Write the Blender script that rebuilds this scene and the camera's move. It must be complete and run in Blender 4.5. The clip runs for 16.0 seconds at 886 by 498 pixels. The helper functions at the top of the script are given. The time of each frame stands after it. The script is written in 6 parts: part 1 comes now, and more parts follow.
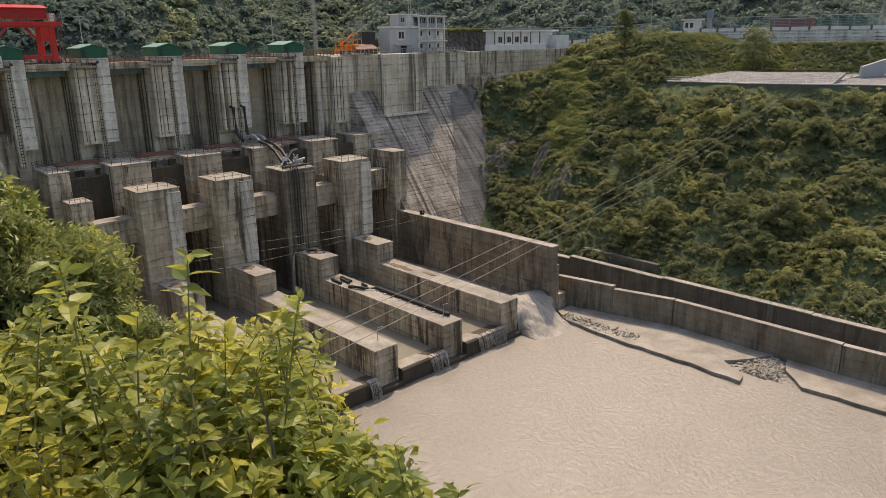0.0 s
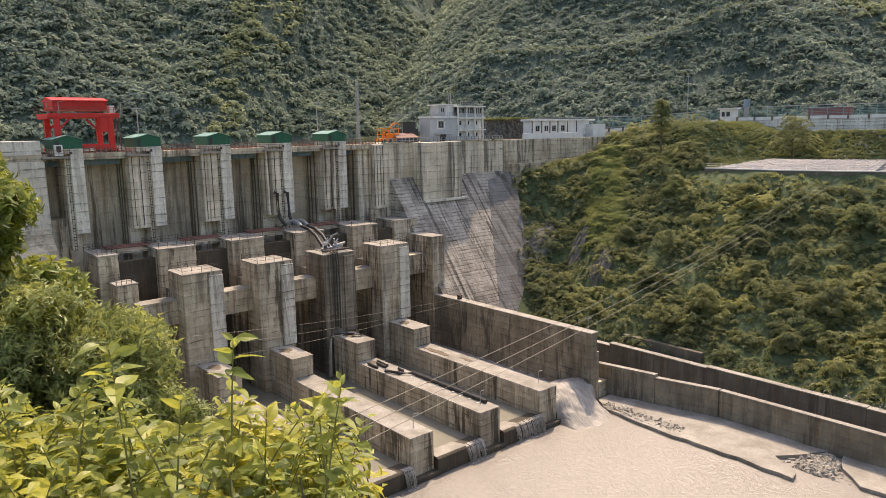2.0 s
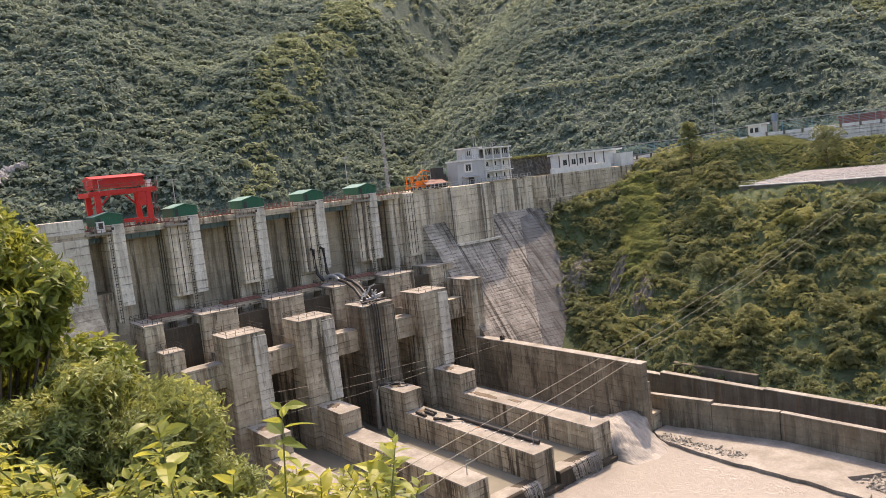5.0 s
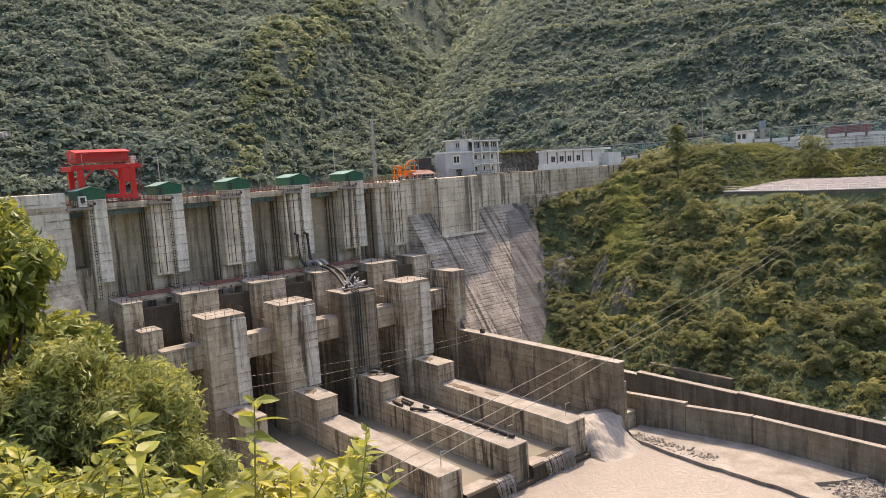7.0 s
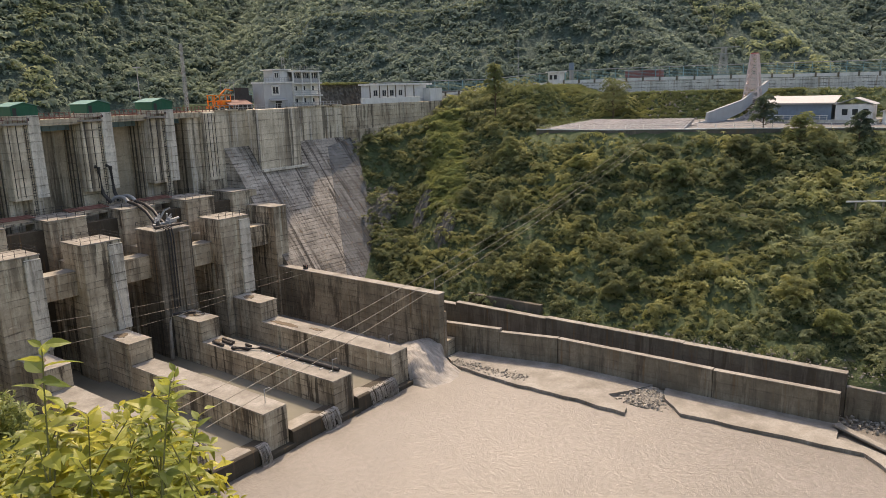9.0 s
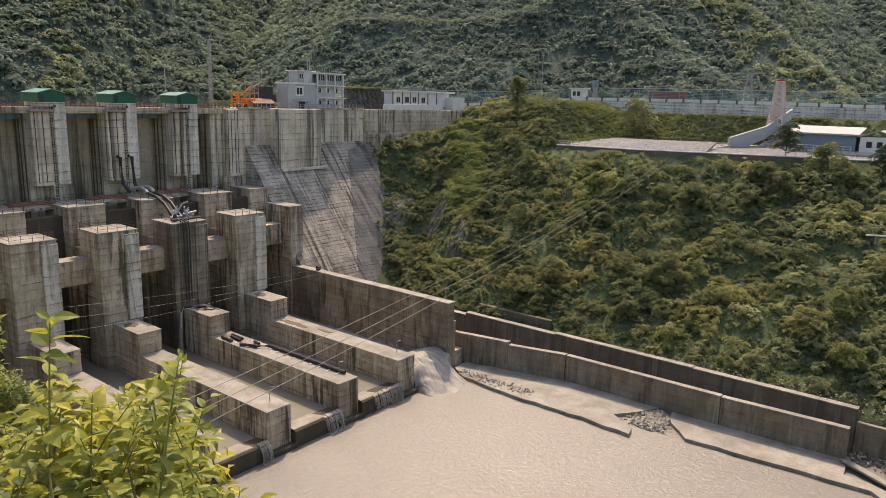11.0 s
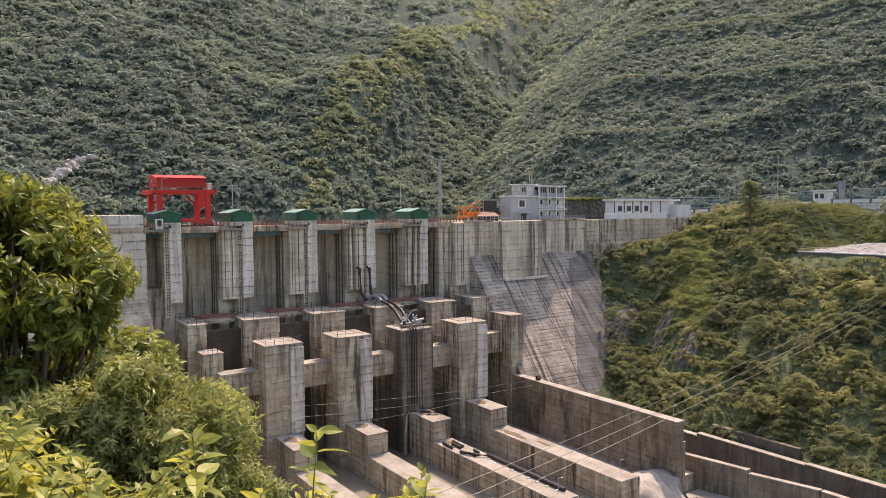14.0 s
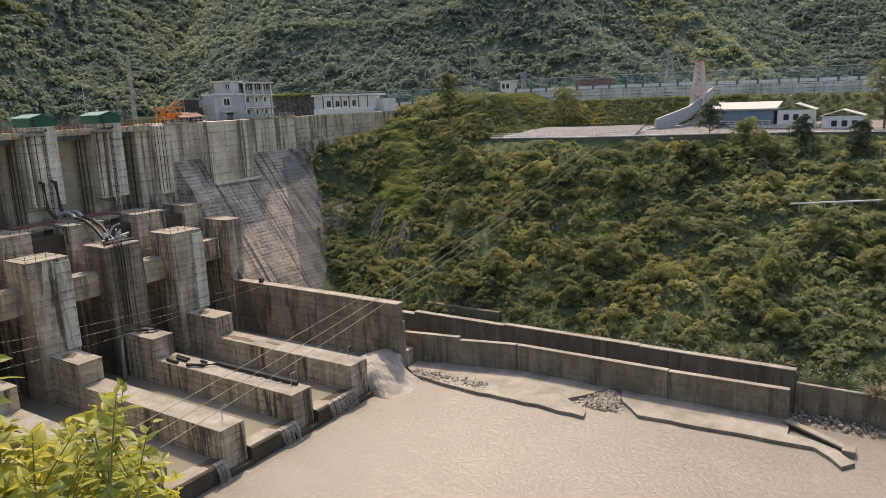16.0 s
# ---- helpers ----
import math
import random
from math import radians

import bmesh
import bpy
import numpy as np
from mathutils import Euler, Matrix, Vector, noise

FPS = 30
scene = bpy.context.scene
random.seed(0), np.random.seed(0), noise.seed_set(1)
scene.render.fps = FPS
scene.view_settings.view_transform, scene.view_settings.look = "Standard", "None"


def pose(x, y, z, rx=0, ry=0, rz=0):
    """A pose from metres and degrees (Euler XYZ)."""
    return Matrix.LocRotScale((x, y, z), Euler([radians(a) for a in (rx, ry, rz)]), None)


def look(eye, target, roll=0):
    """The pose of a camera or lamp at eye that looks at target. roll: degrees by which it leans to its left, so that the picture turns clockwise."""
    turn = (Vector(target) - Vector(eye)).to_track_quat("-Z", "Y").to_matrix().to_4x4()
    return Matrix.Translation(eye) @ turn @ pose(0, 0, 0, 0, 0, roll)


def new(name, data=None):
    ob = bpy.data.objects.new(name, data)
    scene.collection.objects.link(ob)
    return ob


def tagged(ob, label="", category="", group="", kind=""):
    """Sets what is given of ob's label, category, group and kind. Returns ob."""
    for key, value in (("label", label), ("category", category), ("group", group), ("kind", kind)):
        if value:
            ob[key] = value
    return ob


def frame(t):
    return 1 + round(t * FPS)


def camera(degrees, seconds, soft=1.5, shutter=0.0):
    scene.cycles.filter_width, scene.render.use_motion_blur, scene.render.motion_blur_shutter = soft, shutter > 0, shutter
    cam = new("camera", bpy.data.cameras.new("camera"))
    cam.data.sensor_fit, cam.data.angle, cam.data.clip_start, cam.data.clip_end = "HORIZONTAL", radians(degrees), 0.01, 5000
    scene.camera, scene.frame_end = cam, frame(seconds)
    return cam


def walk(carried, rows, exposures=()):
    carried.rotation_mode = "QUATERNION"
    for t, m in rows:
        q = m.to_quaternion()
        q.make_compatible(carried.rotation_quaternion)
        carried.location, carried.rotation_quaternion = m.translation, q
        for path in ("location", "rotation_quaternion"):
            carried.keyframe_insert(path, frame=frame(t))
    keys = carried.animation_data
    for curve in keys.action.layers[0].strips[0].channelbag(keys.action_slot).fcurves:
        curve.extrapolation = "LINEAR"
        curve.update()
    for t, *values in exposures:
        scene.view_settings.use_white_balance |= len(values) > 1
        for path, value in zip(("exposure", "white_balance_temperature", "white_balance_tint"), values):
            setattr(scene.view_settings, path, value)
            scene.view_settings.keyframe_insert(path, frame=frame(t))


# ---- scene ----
# World: x along the dam towards the far bank, y upstream, z up from the river's surface.
cam = camera(63.49, 16.0, soft=0.5)
PATH = [
    (0.0, 0.002, 0.003, 47.499, 73.67, 0.82, -43.75),
    (0.5, 0.013, 0.043, 47.49, 74.2, 0.31, -42.89),
    (1.0, 0.007, 0.042, 47.498, 76.09, 0.84, -41.29),
    (1.5, 0.003, 0.028, 47.5, 78.0, 2.14, -42.54),
    (2.0, -0.01, 0.03, 47.501, 80.48, 0.98, -40.72),
    (2.5, -0.012, 0.026, 47.501, 82.79, 1.19, -42.18),
    (3.0, -0.018, -0.0, 47.516, 83.88, 2.85, -41.97),
    (3.5, -0.012, 0.003, 47.525, 83.06, 4.81, -42.95),
    (4.0, -0.003, 0.03, 47.513, 82.82, 5.83, -41.61),
    (4.5, 0.01, 0.069, 47.502, 81.42, 5.67, -40.42),
    (5.0, 0.018, 0.094, 47.515, 84.08, 6.3, -38.51),
    (5.2, 0.014, 0.093, 47.529, 84.59, 4.97, -36.89),
    (7.3, 0.035, 0.082, 47.56, 82.76, 2.71, -41.04),
    (7.5, 0.037, 0.075, 47.574, 80.54, 3.05, -46.88),
    (8.0, 0.029, -0.022, 47.57, 78.01, 2.94, -54.98),
    (8.5, 0.03, -0.007, 47.558, 77.83, 2.53, -54.37),
    (8.7, 0.031, -0.008, 47.558, 77.58, 2.17, -53.89),
    (10.8, 0.064, 0.058, 47.492, 78.09, -1.11, -52.06),
    (11.0, 0.066, 0.059, 47.492, 78.21, -1.49, -51.63),
    (11.5, 0.054, 0.057, 47.503, 79.97, -1.69, -49.77),
    (12.0, 0.049, 0.078, 47.504, 81.28, -1.4, -46.47),
    (12.5, 0.033, 0.105, 47.518, 83.1, -0.61, -41.51),
    (13.0, 0.035, 0.158, 47.512, 85.29, 0.26, -37.51),
    (13.5, 0.041, 0.177, 47.517, 86.3, 0.28, -35.42),
    (14.0, 0.022, 0.155, 47.532, 86.75, 0.35, -34.3),
    (14.5, 0.037, 0.155, 47.525, 82.96, 0.46, -38.84),
    (15.0, 0.044, 0.082, 47.529, 79.41, 1.64, -47.86),
    (15.5, -0.01, -0.08, 47.575, 79.18, 1.88, -52.54),
    (16.0, 0.005, -0.089, 47.557, 78.09, 2.23, -57.01),
]
EXPOSURES = [(t, ev, kelvin, tint) for t, ev, kelvin, tint in (
    (0.0, 0.92, 7900, 13), (1.2, 1.0, 7900, 14), (1.5, 1.08, 7900, 14), (2.0, 1.42, 7900, 15), (2.5, 1.74, 7900, 16), (3.0, 1.84, 7800, 19),
    (3.5, 1.78, 7800, 18), (4.0, 1.55, 7900, 19), (4.5, 1.35, 8000, 20), (5.0, 1.52, 7900, 19), (7.5, 1.45, 8000, 19), (8.0, 1.1, 7900, 16),
    (8.5, 1.1, 7900, 14), (11.0, 1.12, 7900, 14), (12.0, 1.22, 7700, 13), (12.5, 1.2, 7800, 15), (13.0, 1.38, 7800, 19), (14.0, 1.5, 7900, 22), (14.5, 1.44, 8000, 22),
    (15.0, 1.2, 8200, 23), (15.5, 1.1, 7900, 17), (16.0, 1.1, 7800, 14))]
walk(cam, [(t, pose(x, y, z, rx, ry, rz)) for t, x, y, z, rx, ry, rz in PATH], EXPOSURES)

# ---- light ----
SUN_AZ, SUN_EL = 56.0, 57.0          # clockwise from +y, above the horizon
world = bpy.data.worlds.new("sky")
scene.world = world
world.use_nodes = True
wn = world.node_tree
sky = wn.nodes.new("ShaderNodeTexSky")
sky.sky_type, sky.sun_disc = "NISHITA", False
sky.sun_elevation, sky.sun_rotation = radians(SUN_EL), radians(SUN_AZ)
sky.air_density, sky.dust_density, sky.altitude = 1.0, 4.0, 900
wn.nodes["Background"].inputs["Strength"].default_value = 0.15
wn.links.new(sky.outputs[0], wn.nodes["Background"].inputs["Color"])
sun = new("sun", bpy.data.lights.new("sun", "SUN"))
sun.data.energy, sun.data.angle, sun.data.color = 2.05, radians(0.6), (1.0, 0.91, 0.78)
sa, se = radians(SUN_AZ), radians(SUN_EL)
sun_dir = Vector((math.sin(sa) * math.cos(se), math.cos(sa) * math.cos(se), math.sin(se)))
sun.matrix_world = look(sun_dir * 300, (0, 0, 0))

# ---- materials ----


def base_mat(name, rough=0.85, metal=0.0):
    m = bpy.data.materials.new(name)
    m.use_nodes = True
    b = m.node_tree.nodes["Principled BSDF"]
    b.inputs["Roughness"].default_value, b.inputs["Metallic"].default_value = rough, metal
    b.inputs["Specular IOR Level"].default_value = 0.3
    return m, m.node_tree, b


def node(nt, kind, **inputs):
    n = nt.nodes.new("ShaderNode" + kind)
    for k, v in inputs.items():
        s = n.inputs[int(k[1:])] if k[0] == "i" and k[1:].isdigit() else n.inputs[k.replace("_", " ")]
        if hasattr(v, "is_output"):
            nt.links.new(v, s)
        else:
            s.default_value = v
    return n


def mathn(nt, op, a, b=0.0, c=0.0):
    n = node(nt, "Math", i0=a, i1=b, i2=c)
    n.operation = op
    return n.outputs[0]


def mixc(nt, fac, a, b, blend="MIX"):
    n = nt.nodes.new("ShaderNodeMix")
    n.data_type, n.blend_type = "RGBA", blend
    for s, v in ((n.inputs[0], fac), (n.inputs[6], a), (n.inputs[7], b)):
        if hasattr(v, "is_output"):
            nt.links.new(v, s)
        else:
            s.default_value = (*v, 1) if isinstance(v, tuple) else v
    return n.outputs[2]


def ramp(nt, v, lo, hi, a=0.0, b=1.0):
    n = node(nt, "MapRange", i0=v, i1=lo, i2=hi, i3=a, i4=b)
    return n.outputs[0]


def noise_tex(nt, vec, scale, detail=4.0, stretch=None, rough=0.55):
    if stretch:
        vec = node(nt, "Mapping", Vector=vec, Scale=stretch).outputs[0]
    return node(nt, "TexNoise", Vector=vec, Scale=scale, Detail=detail, Roughness=rough).outputs[0]


def bump(nt, b, height, dist, strength=1.0):
    n = node(nt, "Bump", Height=height, Distance=dist, Strength=strength)
    nt.links.new(n.outputs[0], b.inputs["Normal"])


def concrete(name, light, dark, lift=1.2, panel=2.4, streak=0.9, line=0.85, grime=(0.058, 0.045, 0.033), flow=(0.7, 0.7, 0.07), upright=0.05):
    """Weathered cast concrete: uneven lift joints, drips below them, run-off streaks, blotches."""
    m, nt, b = base_mat(name, 0.9)
    geo = node(nt, "NewGeometry").outputs
    pos = geo["Position"]
    sep = node(nt, "SeparateXYZ", Vector=pos).outputs
    nz = node(nt, "SeparateXYZ", Vector=geo["Normal"]).outputs[2]
    wall = mathn(nt, "SUBTRACT", 1.0, mathn(nt, "MULTIPLY", mathn(nt, "POWER", mathn(nt, "ABSOLUTE", nz), 4.0), 0.92))
    blotch = noise_tex(nt, pos, 0.25, 8, None, 0.65)
    fine = noise_tex(nt, pos, 2.6, 6, None, 0.65)
    col = mixc(nt, ramp(nt, blotch, 0.36, 0.62), dark, light)
    col = mixc(nt, ramp(nt, fine, 0.35, 0.68, 0.0, 0.55), col, tuple(v * 0.5 for v in light))
    soil = noise_tex(nt, node(nt, "VectorMath", i0=pos, i1=(5.0, 23.0, 9.0)).outputs[0], 0.14, 7, (1.0, 1.0, 0.6), 0.68)
    col = mixc(nt, ramp(nt, soil, 0.48, 0.66, 0.0, 0.6 * streak), col, tuple(v * 2.2 for v in grime))
    # uneven courses: the lifts differ in height and in shade
    wob = mathn(nt, "MULTIPLY", mathn(nt, "SUBTRACT", noise_tex(nt, pos, 0.35, 6), 0.5), 0.34)
    hz = node(nt, "CombineXYZ", Z=sep[2]).outputs[0]
    bend = mathn(nt, "MULTIPLY", noise_tex(nt, hz, 0.45 / lift, 2), lift * 1.7)
    level = mathn(nt, "DIVIDE", mathn(nt, "ADD", mathn(nt, "ADD", sep[2], wob), bend), lift)
    course = node(nt, "TexWhiteNoise")
    course.noise_dimensions = "1D"
    nt.links.new(mathn(nt, "FLOOR", level), course.inputs["W"])
    col = mixc(nt, mathn(nt, "MULTIPLY", course.outputs[0], 0.28), col, tuple(v * 0.6 for v in dark))
    # run-off streaks, fine and broad, gathered in wet zones
    st = noise_tex(nt, pos, 1.0, 7, flow, 0.7)
    st2 = noise_tex(nt, pos, 1.0, 4, tuple(v * 0.22 for v in flow), 0.6)
    zone = ramp(nt, st2, 0.40, 0.56, 0.05, 1.0)
    sm = mathn(nt, "MULTIPLY", ramp(nt, st, 0.50, 0.57), zone)
    wide = noise_tex(nt, node(nt, "VectorMath", i0=pos, i1=(11.0, 7.0, 3.0)).outputs[0], 1.0, 8, tuple(v * 0.4 for v in flow), 0.75)
    sm = mathn(nt, "MAXIMUM", sm, mathn(nt, "MULTIPLY", ramp(nt, wide, 0.545, 0.62), 0.7))
    sm = mathn(nt, "MULTIPLY", mathn(nt, "MULTIPLY", sm, wall), streak)
    col = mixc(nt, sm, col, grime)
    rust = noise_tex(nt, pos, 1.0, 5, (1.3, 1.3, 0.07))
    col = mixc(nt, mathn(nt, "MULTIPLY", ramp(nt, rust, 0.58, 0.72), mathn(nt, "MULTIPLY", wall, 0.65)), col, (0.19, 0.105, 0.045))
    lime = noise_tex(nt, node(nt, "VectorMath", i0=pos, i1=(31.0, 17.0, 5.0)).outputs[0], 1.0, 6, flow, 0.7)
    col = mixc(nt, mathn(nt, "MULTIPLY", ramp(nt, lime, 0.56, 0.70), mathn(nt, "MULTIPLY", wall, 0.4)), col, tuple(min(0.8, v * 1.5) for v in light))
    # joints and the drips below them
    fr = mathn(nt, "FRACT", level)
    zl = mathn(nt, "ABSOLUTE", mathn(nt, "SUBTRACT", fr, 0.5))
    hl = ramp(nt, zl, 0.5 - 0.11 / lift, 0.5 - 0.05 / lift)
    drip = mathn(nt, "MULTIPLY", ramp(nt, fr, 0.45, 1.0), ramp(nt, noise_tex(nt, pos, 1.0, 6, tuple(v * 2.0 for v in flow), 0.7), 0.45, 0.62))
    col = mixc(nt, mathn(nt, "MULTIPLY", drip, mathn(nt, "MULTIPLY", wall, line * 0.5)), col, grime)
    xy = mathn(nt, "ADD", sep[0], mathn(nt, "MULTIPLY", sep[1], 1.03))
    vl = ramp(nt, mathn(nt, "ABSOLUTE", mathn(nt, "SUBTRACT", mathn(nt, "FRACT", mathn(nt, "DIVIDE", mathn(nt, "ADD", xy, wob), panel)), 0.5)), 0.5 - 0.07 / panel, 0.5 - 0.03 / panel)
    patch = ramp(nt, noise_tex(nt, pos, 0.4, 8, None, 0.75), 0.43, 0.61, 0.02, 0.88)
    jl = mathn(nt, "MULTIPLY", mathn(nt, "MAXIMUM", hl, mathn(nt, "MULTIPLY", vl, upright)), mathn(nt, "MULTIPLY", wall, line))
    jl = mathn(nt, "MULTIPLY", jl, patch)
    col = mixc(nt, jl, col, (0.05, 0.040, 0.030))
    nt.links.new(col, b.inputs["Base Color"])
    bump(nt, b, mathn(nt, "SUBTRACT", fine, mathn(nt, "MULTIPLY", mathn(nt, "MULTIPLY", hl, patch), mathn(nt, "MULTIPLY", wall, line))), 0.08, 0.7)
    return m


def plain(name, colour, rough=0.6, metal=0.0, vary=0.25, scale=1.5):
    """Paint, metal or plaster with grime at two scales."""
    m, nt, b = base_mat(name, rough, metal)
    pos = node(nt, "NewGeometry").outputs["Position"]
    a = noise_tex(nt, pos, scale, 5)
    s = noise_tex(nt, pos, scale * 1.4, 4, (1, 1, 0.12))
    col = mixc(nt, ramp(nt, a, 0.35, 0.7, 0, vary), colour, tuple(c * 0.5 for c in colour))
    col = mixc(nt, ramp(nt, s, 0.55, 0.75, 0, vary), col, (0.12, 0.095, 0.07))
    nt.links.new(col, b.inputs["Base Color"])
    bump(nt, b, a, 0.01, 0.5)
    return m


def leafy(name, low, high, yellow, through_light=0.35, rough=0.55, patch_scale=0.05, clump=None):
    """Leaves, each with a tint of its own, that let some light through."""
    m, nt, b = base_mat(name, rough)
    geo = node(nt, "NewGeometry")
    rnd = geo.outputs["Random Per Island"]
    big = noise_tex(nt, geo.outputs["Position"], patch_scale, 3)
    if clump:
        rnd = mathn(nt, "ADD", mathn(nt, "MULTIPLY", rnd, 0.2), mathn(nt, "MULTIPLY", ramp(nt, noise_tex(nt, geo.outputs["Position"], clump, 3), 0.34, 0.66), 0.8))
    b.inputs["Specular IOR Level"].default_value = 0.15 if clump else 0.3
    col = mixc(nt, rnd, low, high)
    col = mixc(nt, mathn(nt, "MULTIPLY", ramp(nt, big, 0.48, 0.66), ramp(nt, rnd, 0.1, 0.9, 0.35, 1.0)), col, yellow)
    nt.links.new(col, b.inputs["Base Color"])
    tr = node(nt, "BsdfTranslucent", Color=mixc(nt, 0.5, col, yellow))
    mx = node(nt, "MixShader", i0=through_light, i1=b.outputs[0], i2=tr.outputs[0])
    nt.links.new(mx.outputs[0], nt.nodes["Material Output"].inputs["Surface"])
    return m


M_CONC = concrete("weathered_concrete", (0.66, 0.56, 0.415), (0.37, 0.298, 0.207), 1.25, 2.4, 0.9, 0.75)
M_PUMPED = concrete("wet_streaked_concrete", (0.38, 0.32, 0.24), (0.17, 0.135, 0.10), 1.2, 2.4, 1.0, 0.8, (0.02, 0.017, 0.013), (0.8, 0.8, 0.012))
M_PALE = concrete("pale_concrete", (0.80, 0.735, 0.62), (0.60, 0.54, 0.445), 1.5, 9.0, 0.4, 0.85)
M_PIER = concrete("pier_concrete", (0.79, 0.685, 0.525), (0.56, 0.47, 0.345), 1.5, 1.5, 0.8, 0.7, flow=(0.8, 0.8, 0.03))
M_BREAST = concrete("breast_wall_concrete", (0.73, 0.62, 0.465), (0.54, 0.45, 0.33), 3.0, 4.0, 0.8, 0.3, flow=(0.6, 0.6, 0.03))
M_TOP = concrete("sandy_concrete_top", (0.41, 0.375, 0.325), (0.22, 0.195, 0.162), 30.0, 30.0, 0.3, 0.0)
M_SLOPE = concrete("stepped_slope_concrete", (0.53, 0.465, 0.385), (0.22, 0.19, 0.158), 0.72, 3.0, 1.0, 1.0, (0.04, 0.034, 0.028), (0.9, 0.05, 0.05), 0.15)
M_SLOPE_SHADE = concrete("shade_grey_concrete", (0.25, 0.24, 0.225), (0.14, 0.132, 0.12), 0.72, 3.0, 1.0, 0.9, (0.04, 0.036, 0.03), (0.9, 0.05, 0.05), 0.1)
M_RIVERWALL = concrete("river_wall_concrete", (0.35, 0.305, 0.233), (0.185, 0.158, 0.118), 1.5, 6.0, 0.6, 0.35)
M_DARKWALL = concrete("dark_wall_concrete", (0.21, 0.18, 0.14), (0.115, 0.10, 0.078), 2.5, 7.0, 0.4, 0.4)
M_RETAIN = concrete("grey_retaining_concrete", (0.215, 0.188, 0.15), (0.12, 0.103, 0.081), 2.2, 7.0, 0.6, 0.3)
# Dark for wet sills and footings, and for shade painted into bay openings.
M_WET_SHADE = concrete("wet_and_shade_concrete", (0.10, 0.083, 0.06), (0.055, 0.045, 0.033), 2.0, 5.0, 0.5, 0.2)
M_STONEWALL = concrete("whitewashed_stone_wall", (0.80, 0.76, 0.70), (0.56, 0.52, 0.47), 0.75, 1.3, 0.35, 0.9, (0.09, 0.08, 0.065), (0.75, 0.75, 0.05), 0.7)
M_DAMP = concrete("damp_stained_concrete", (0.42, 0.35, 0.25), (0.21, 0.165, 0.115), 1.3, 4.0, 0.75, 0.7, (0.05, 0.04, 0.028), (0.5, 0.5, 0.09))
M_RED = plain("red_crane_paint", (0.52, 0.022, 0.018), 0.45)
M_RUST = plain("rust_red_steel", (0.20, 0.09, 0.07), 0.7, 0.0, 0.5)
M_GREEN = plain("dark_green_sheet", (0.012, 0.10, 0.055), 0.45, 0.0, 0.2)
M_GREENROOF = plain("grey_green_roof_sheet", (0.17, 0.30, 0.25), 0.5)
M_BLUE = plain("blue_grey_girder_paint", (0.17, 0.27, 0.33), 0.5)
M_STEEL = plain("grey_steel", (0.33, 0.33, 0.325), 0.6, 0.25)
M_DARKSTEEL = plain("dark_steel_pipe", (0.055, 0.05, 0.048), 0.55, 0.4)
M_WHITE = plain("white_plaster", (0.66, 0.64, 0.60), 0.8, 0.0, 0.3, 0.8)
M_GREYWALL = plain("pale_grey_plaster", (0.40, 0.40, 0.395), 0.8, 0.0, 0.18, 0.8)
M_ORANGE = plain("orange_machine_paint", (0.75, 0.20, 0.02), 0.5)
M_GLASS = plain("dark_window_glass", (0.035, 0.04, 0.045), 0.12)
M_ROOFWHITE = plain("white_roof_sheet", (0.42, 0.40, 0.38), 0.6)
M_BLUEWALL = plain("blue_shed_wall", (0.17, 0.22, 0.28), 0.6)
M_FENCE = plain("teal_fence_paint", (0.16, 0.30, 0.32), 0.6)
M_TOWER = plain("red_white_tower_paint", (0.62, 0.50, 0.46), 0.55)
M_CABLE = plain("pale_steel_cable", (0.22, 0.20, 0.165), 0.6, 0.1)
M_BARK = plain("bark", (0.13, 0.095, 0.06), 0.9, 0.0, 0.6, 6.0)
M_STEM = plain("young_green_stem", (0.20, 0.19, 0.07), 0.7, 0.0, 0.5, 8.0)
M_ROCK = plain("broken_grey_rock", (0.31, 0.28, 0.235), 0.9, 0.0, 0.6, 1.6)
M_CRAG = plain("weathered_crag_rock", (0.17, 0.155, 0.13), 0.9, 0.0, 0.7, 0.7)
M_DARKLEAF = leafy("dark_conifer_leaves", (0.035, 0.055, 0.045), (0.10, 0.135, 0.095), (0.17, 0.20, 0.11), clump=0.3)
M_PAVE = plain("terrace_paving", (0.21, 0.198, 0.19), 0.85, 0.0, 0.6, 1.2)
M_HEDGE_LIGHT = leafy("lit_shrub_leaves", (0.085, 0.115, 0.058), (0.19, 0.225, 0.105), (0.36, 0.35, 0.125), clump=0.3)
M_HEDGE_PALE = leafy("pale_shrub_leaves", (0.10, 0.125, 0.07), (0.34, 0.365, 0.20), (0.46, 0.45, 0.20), clump=0.25)
M_RIDGE = leafy("sun_tinted_ridge_leaves", (0.15, 0.19, 0.13), (0.30, 0.34, 0.20), (0.35, 0.37, 0.20), 0.5, 0.9, 0.012, 0.09)
M_HEDGE = leafy("hillside_leaves", (0.066, 0.084, 0.044), (0.26, 0.28, 0.145), (0.40, 0.38, 0.15), clump=0.22)
# Haze is put into this leaf colour: bluer and flatter than nearby foliage.
M_FAR = leafy("hazy_far_forest_leaves", (0.122, 0.168, 0.150), (0.225, 0.282, 0.242), (0.28, 0.325, 0.225), 0.5, 0.9, 0.009, 0.07)
M_TRACK = leafy("pale_track_grass", (0.13, 0.165, 0.115), (0.24, 0.275, 0.17), (0.31, 0.33, 0.185), 0.3, 0.9, 0.03)
M_CREEP = leafy("creeping_slope_leaves", (0.12, 0.155, 0.06), (0.28, 0.315, 0.12), (0.42, 0.41, 0.15), 0.4, 0.6, 0.12, 0.35)
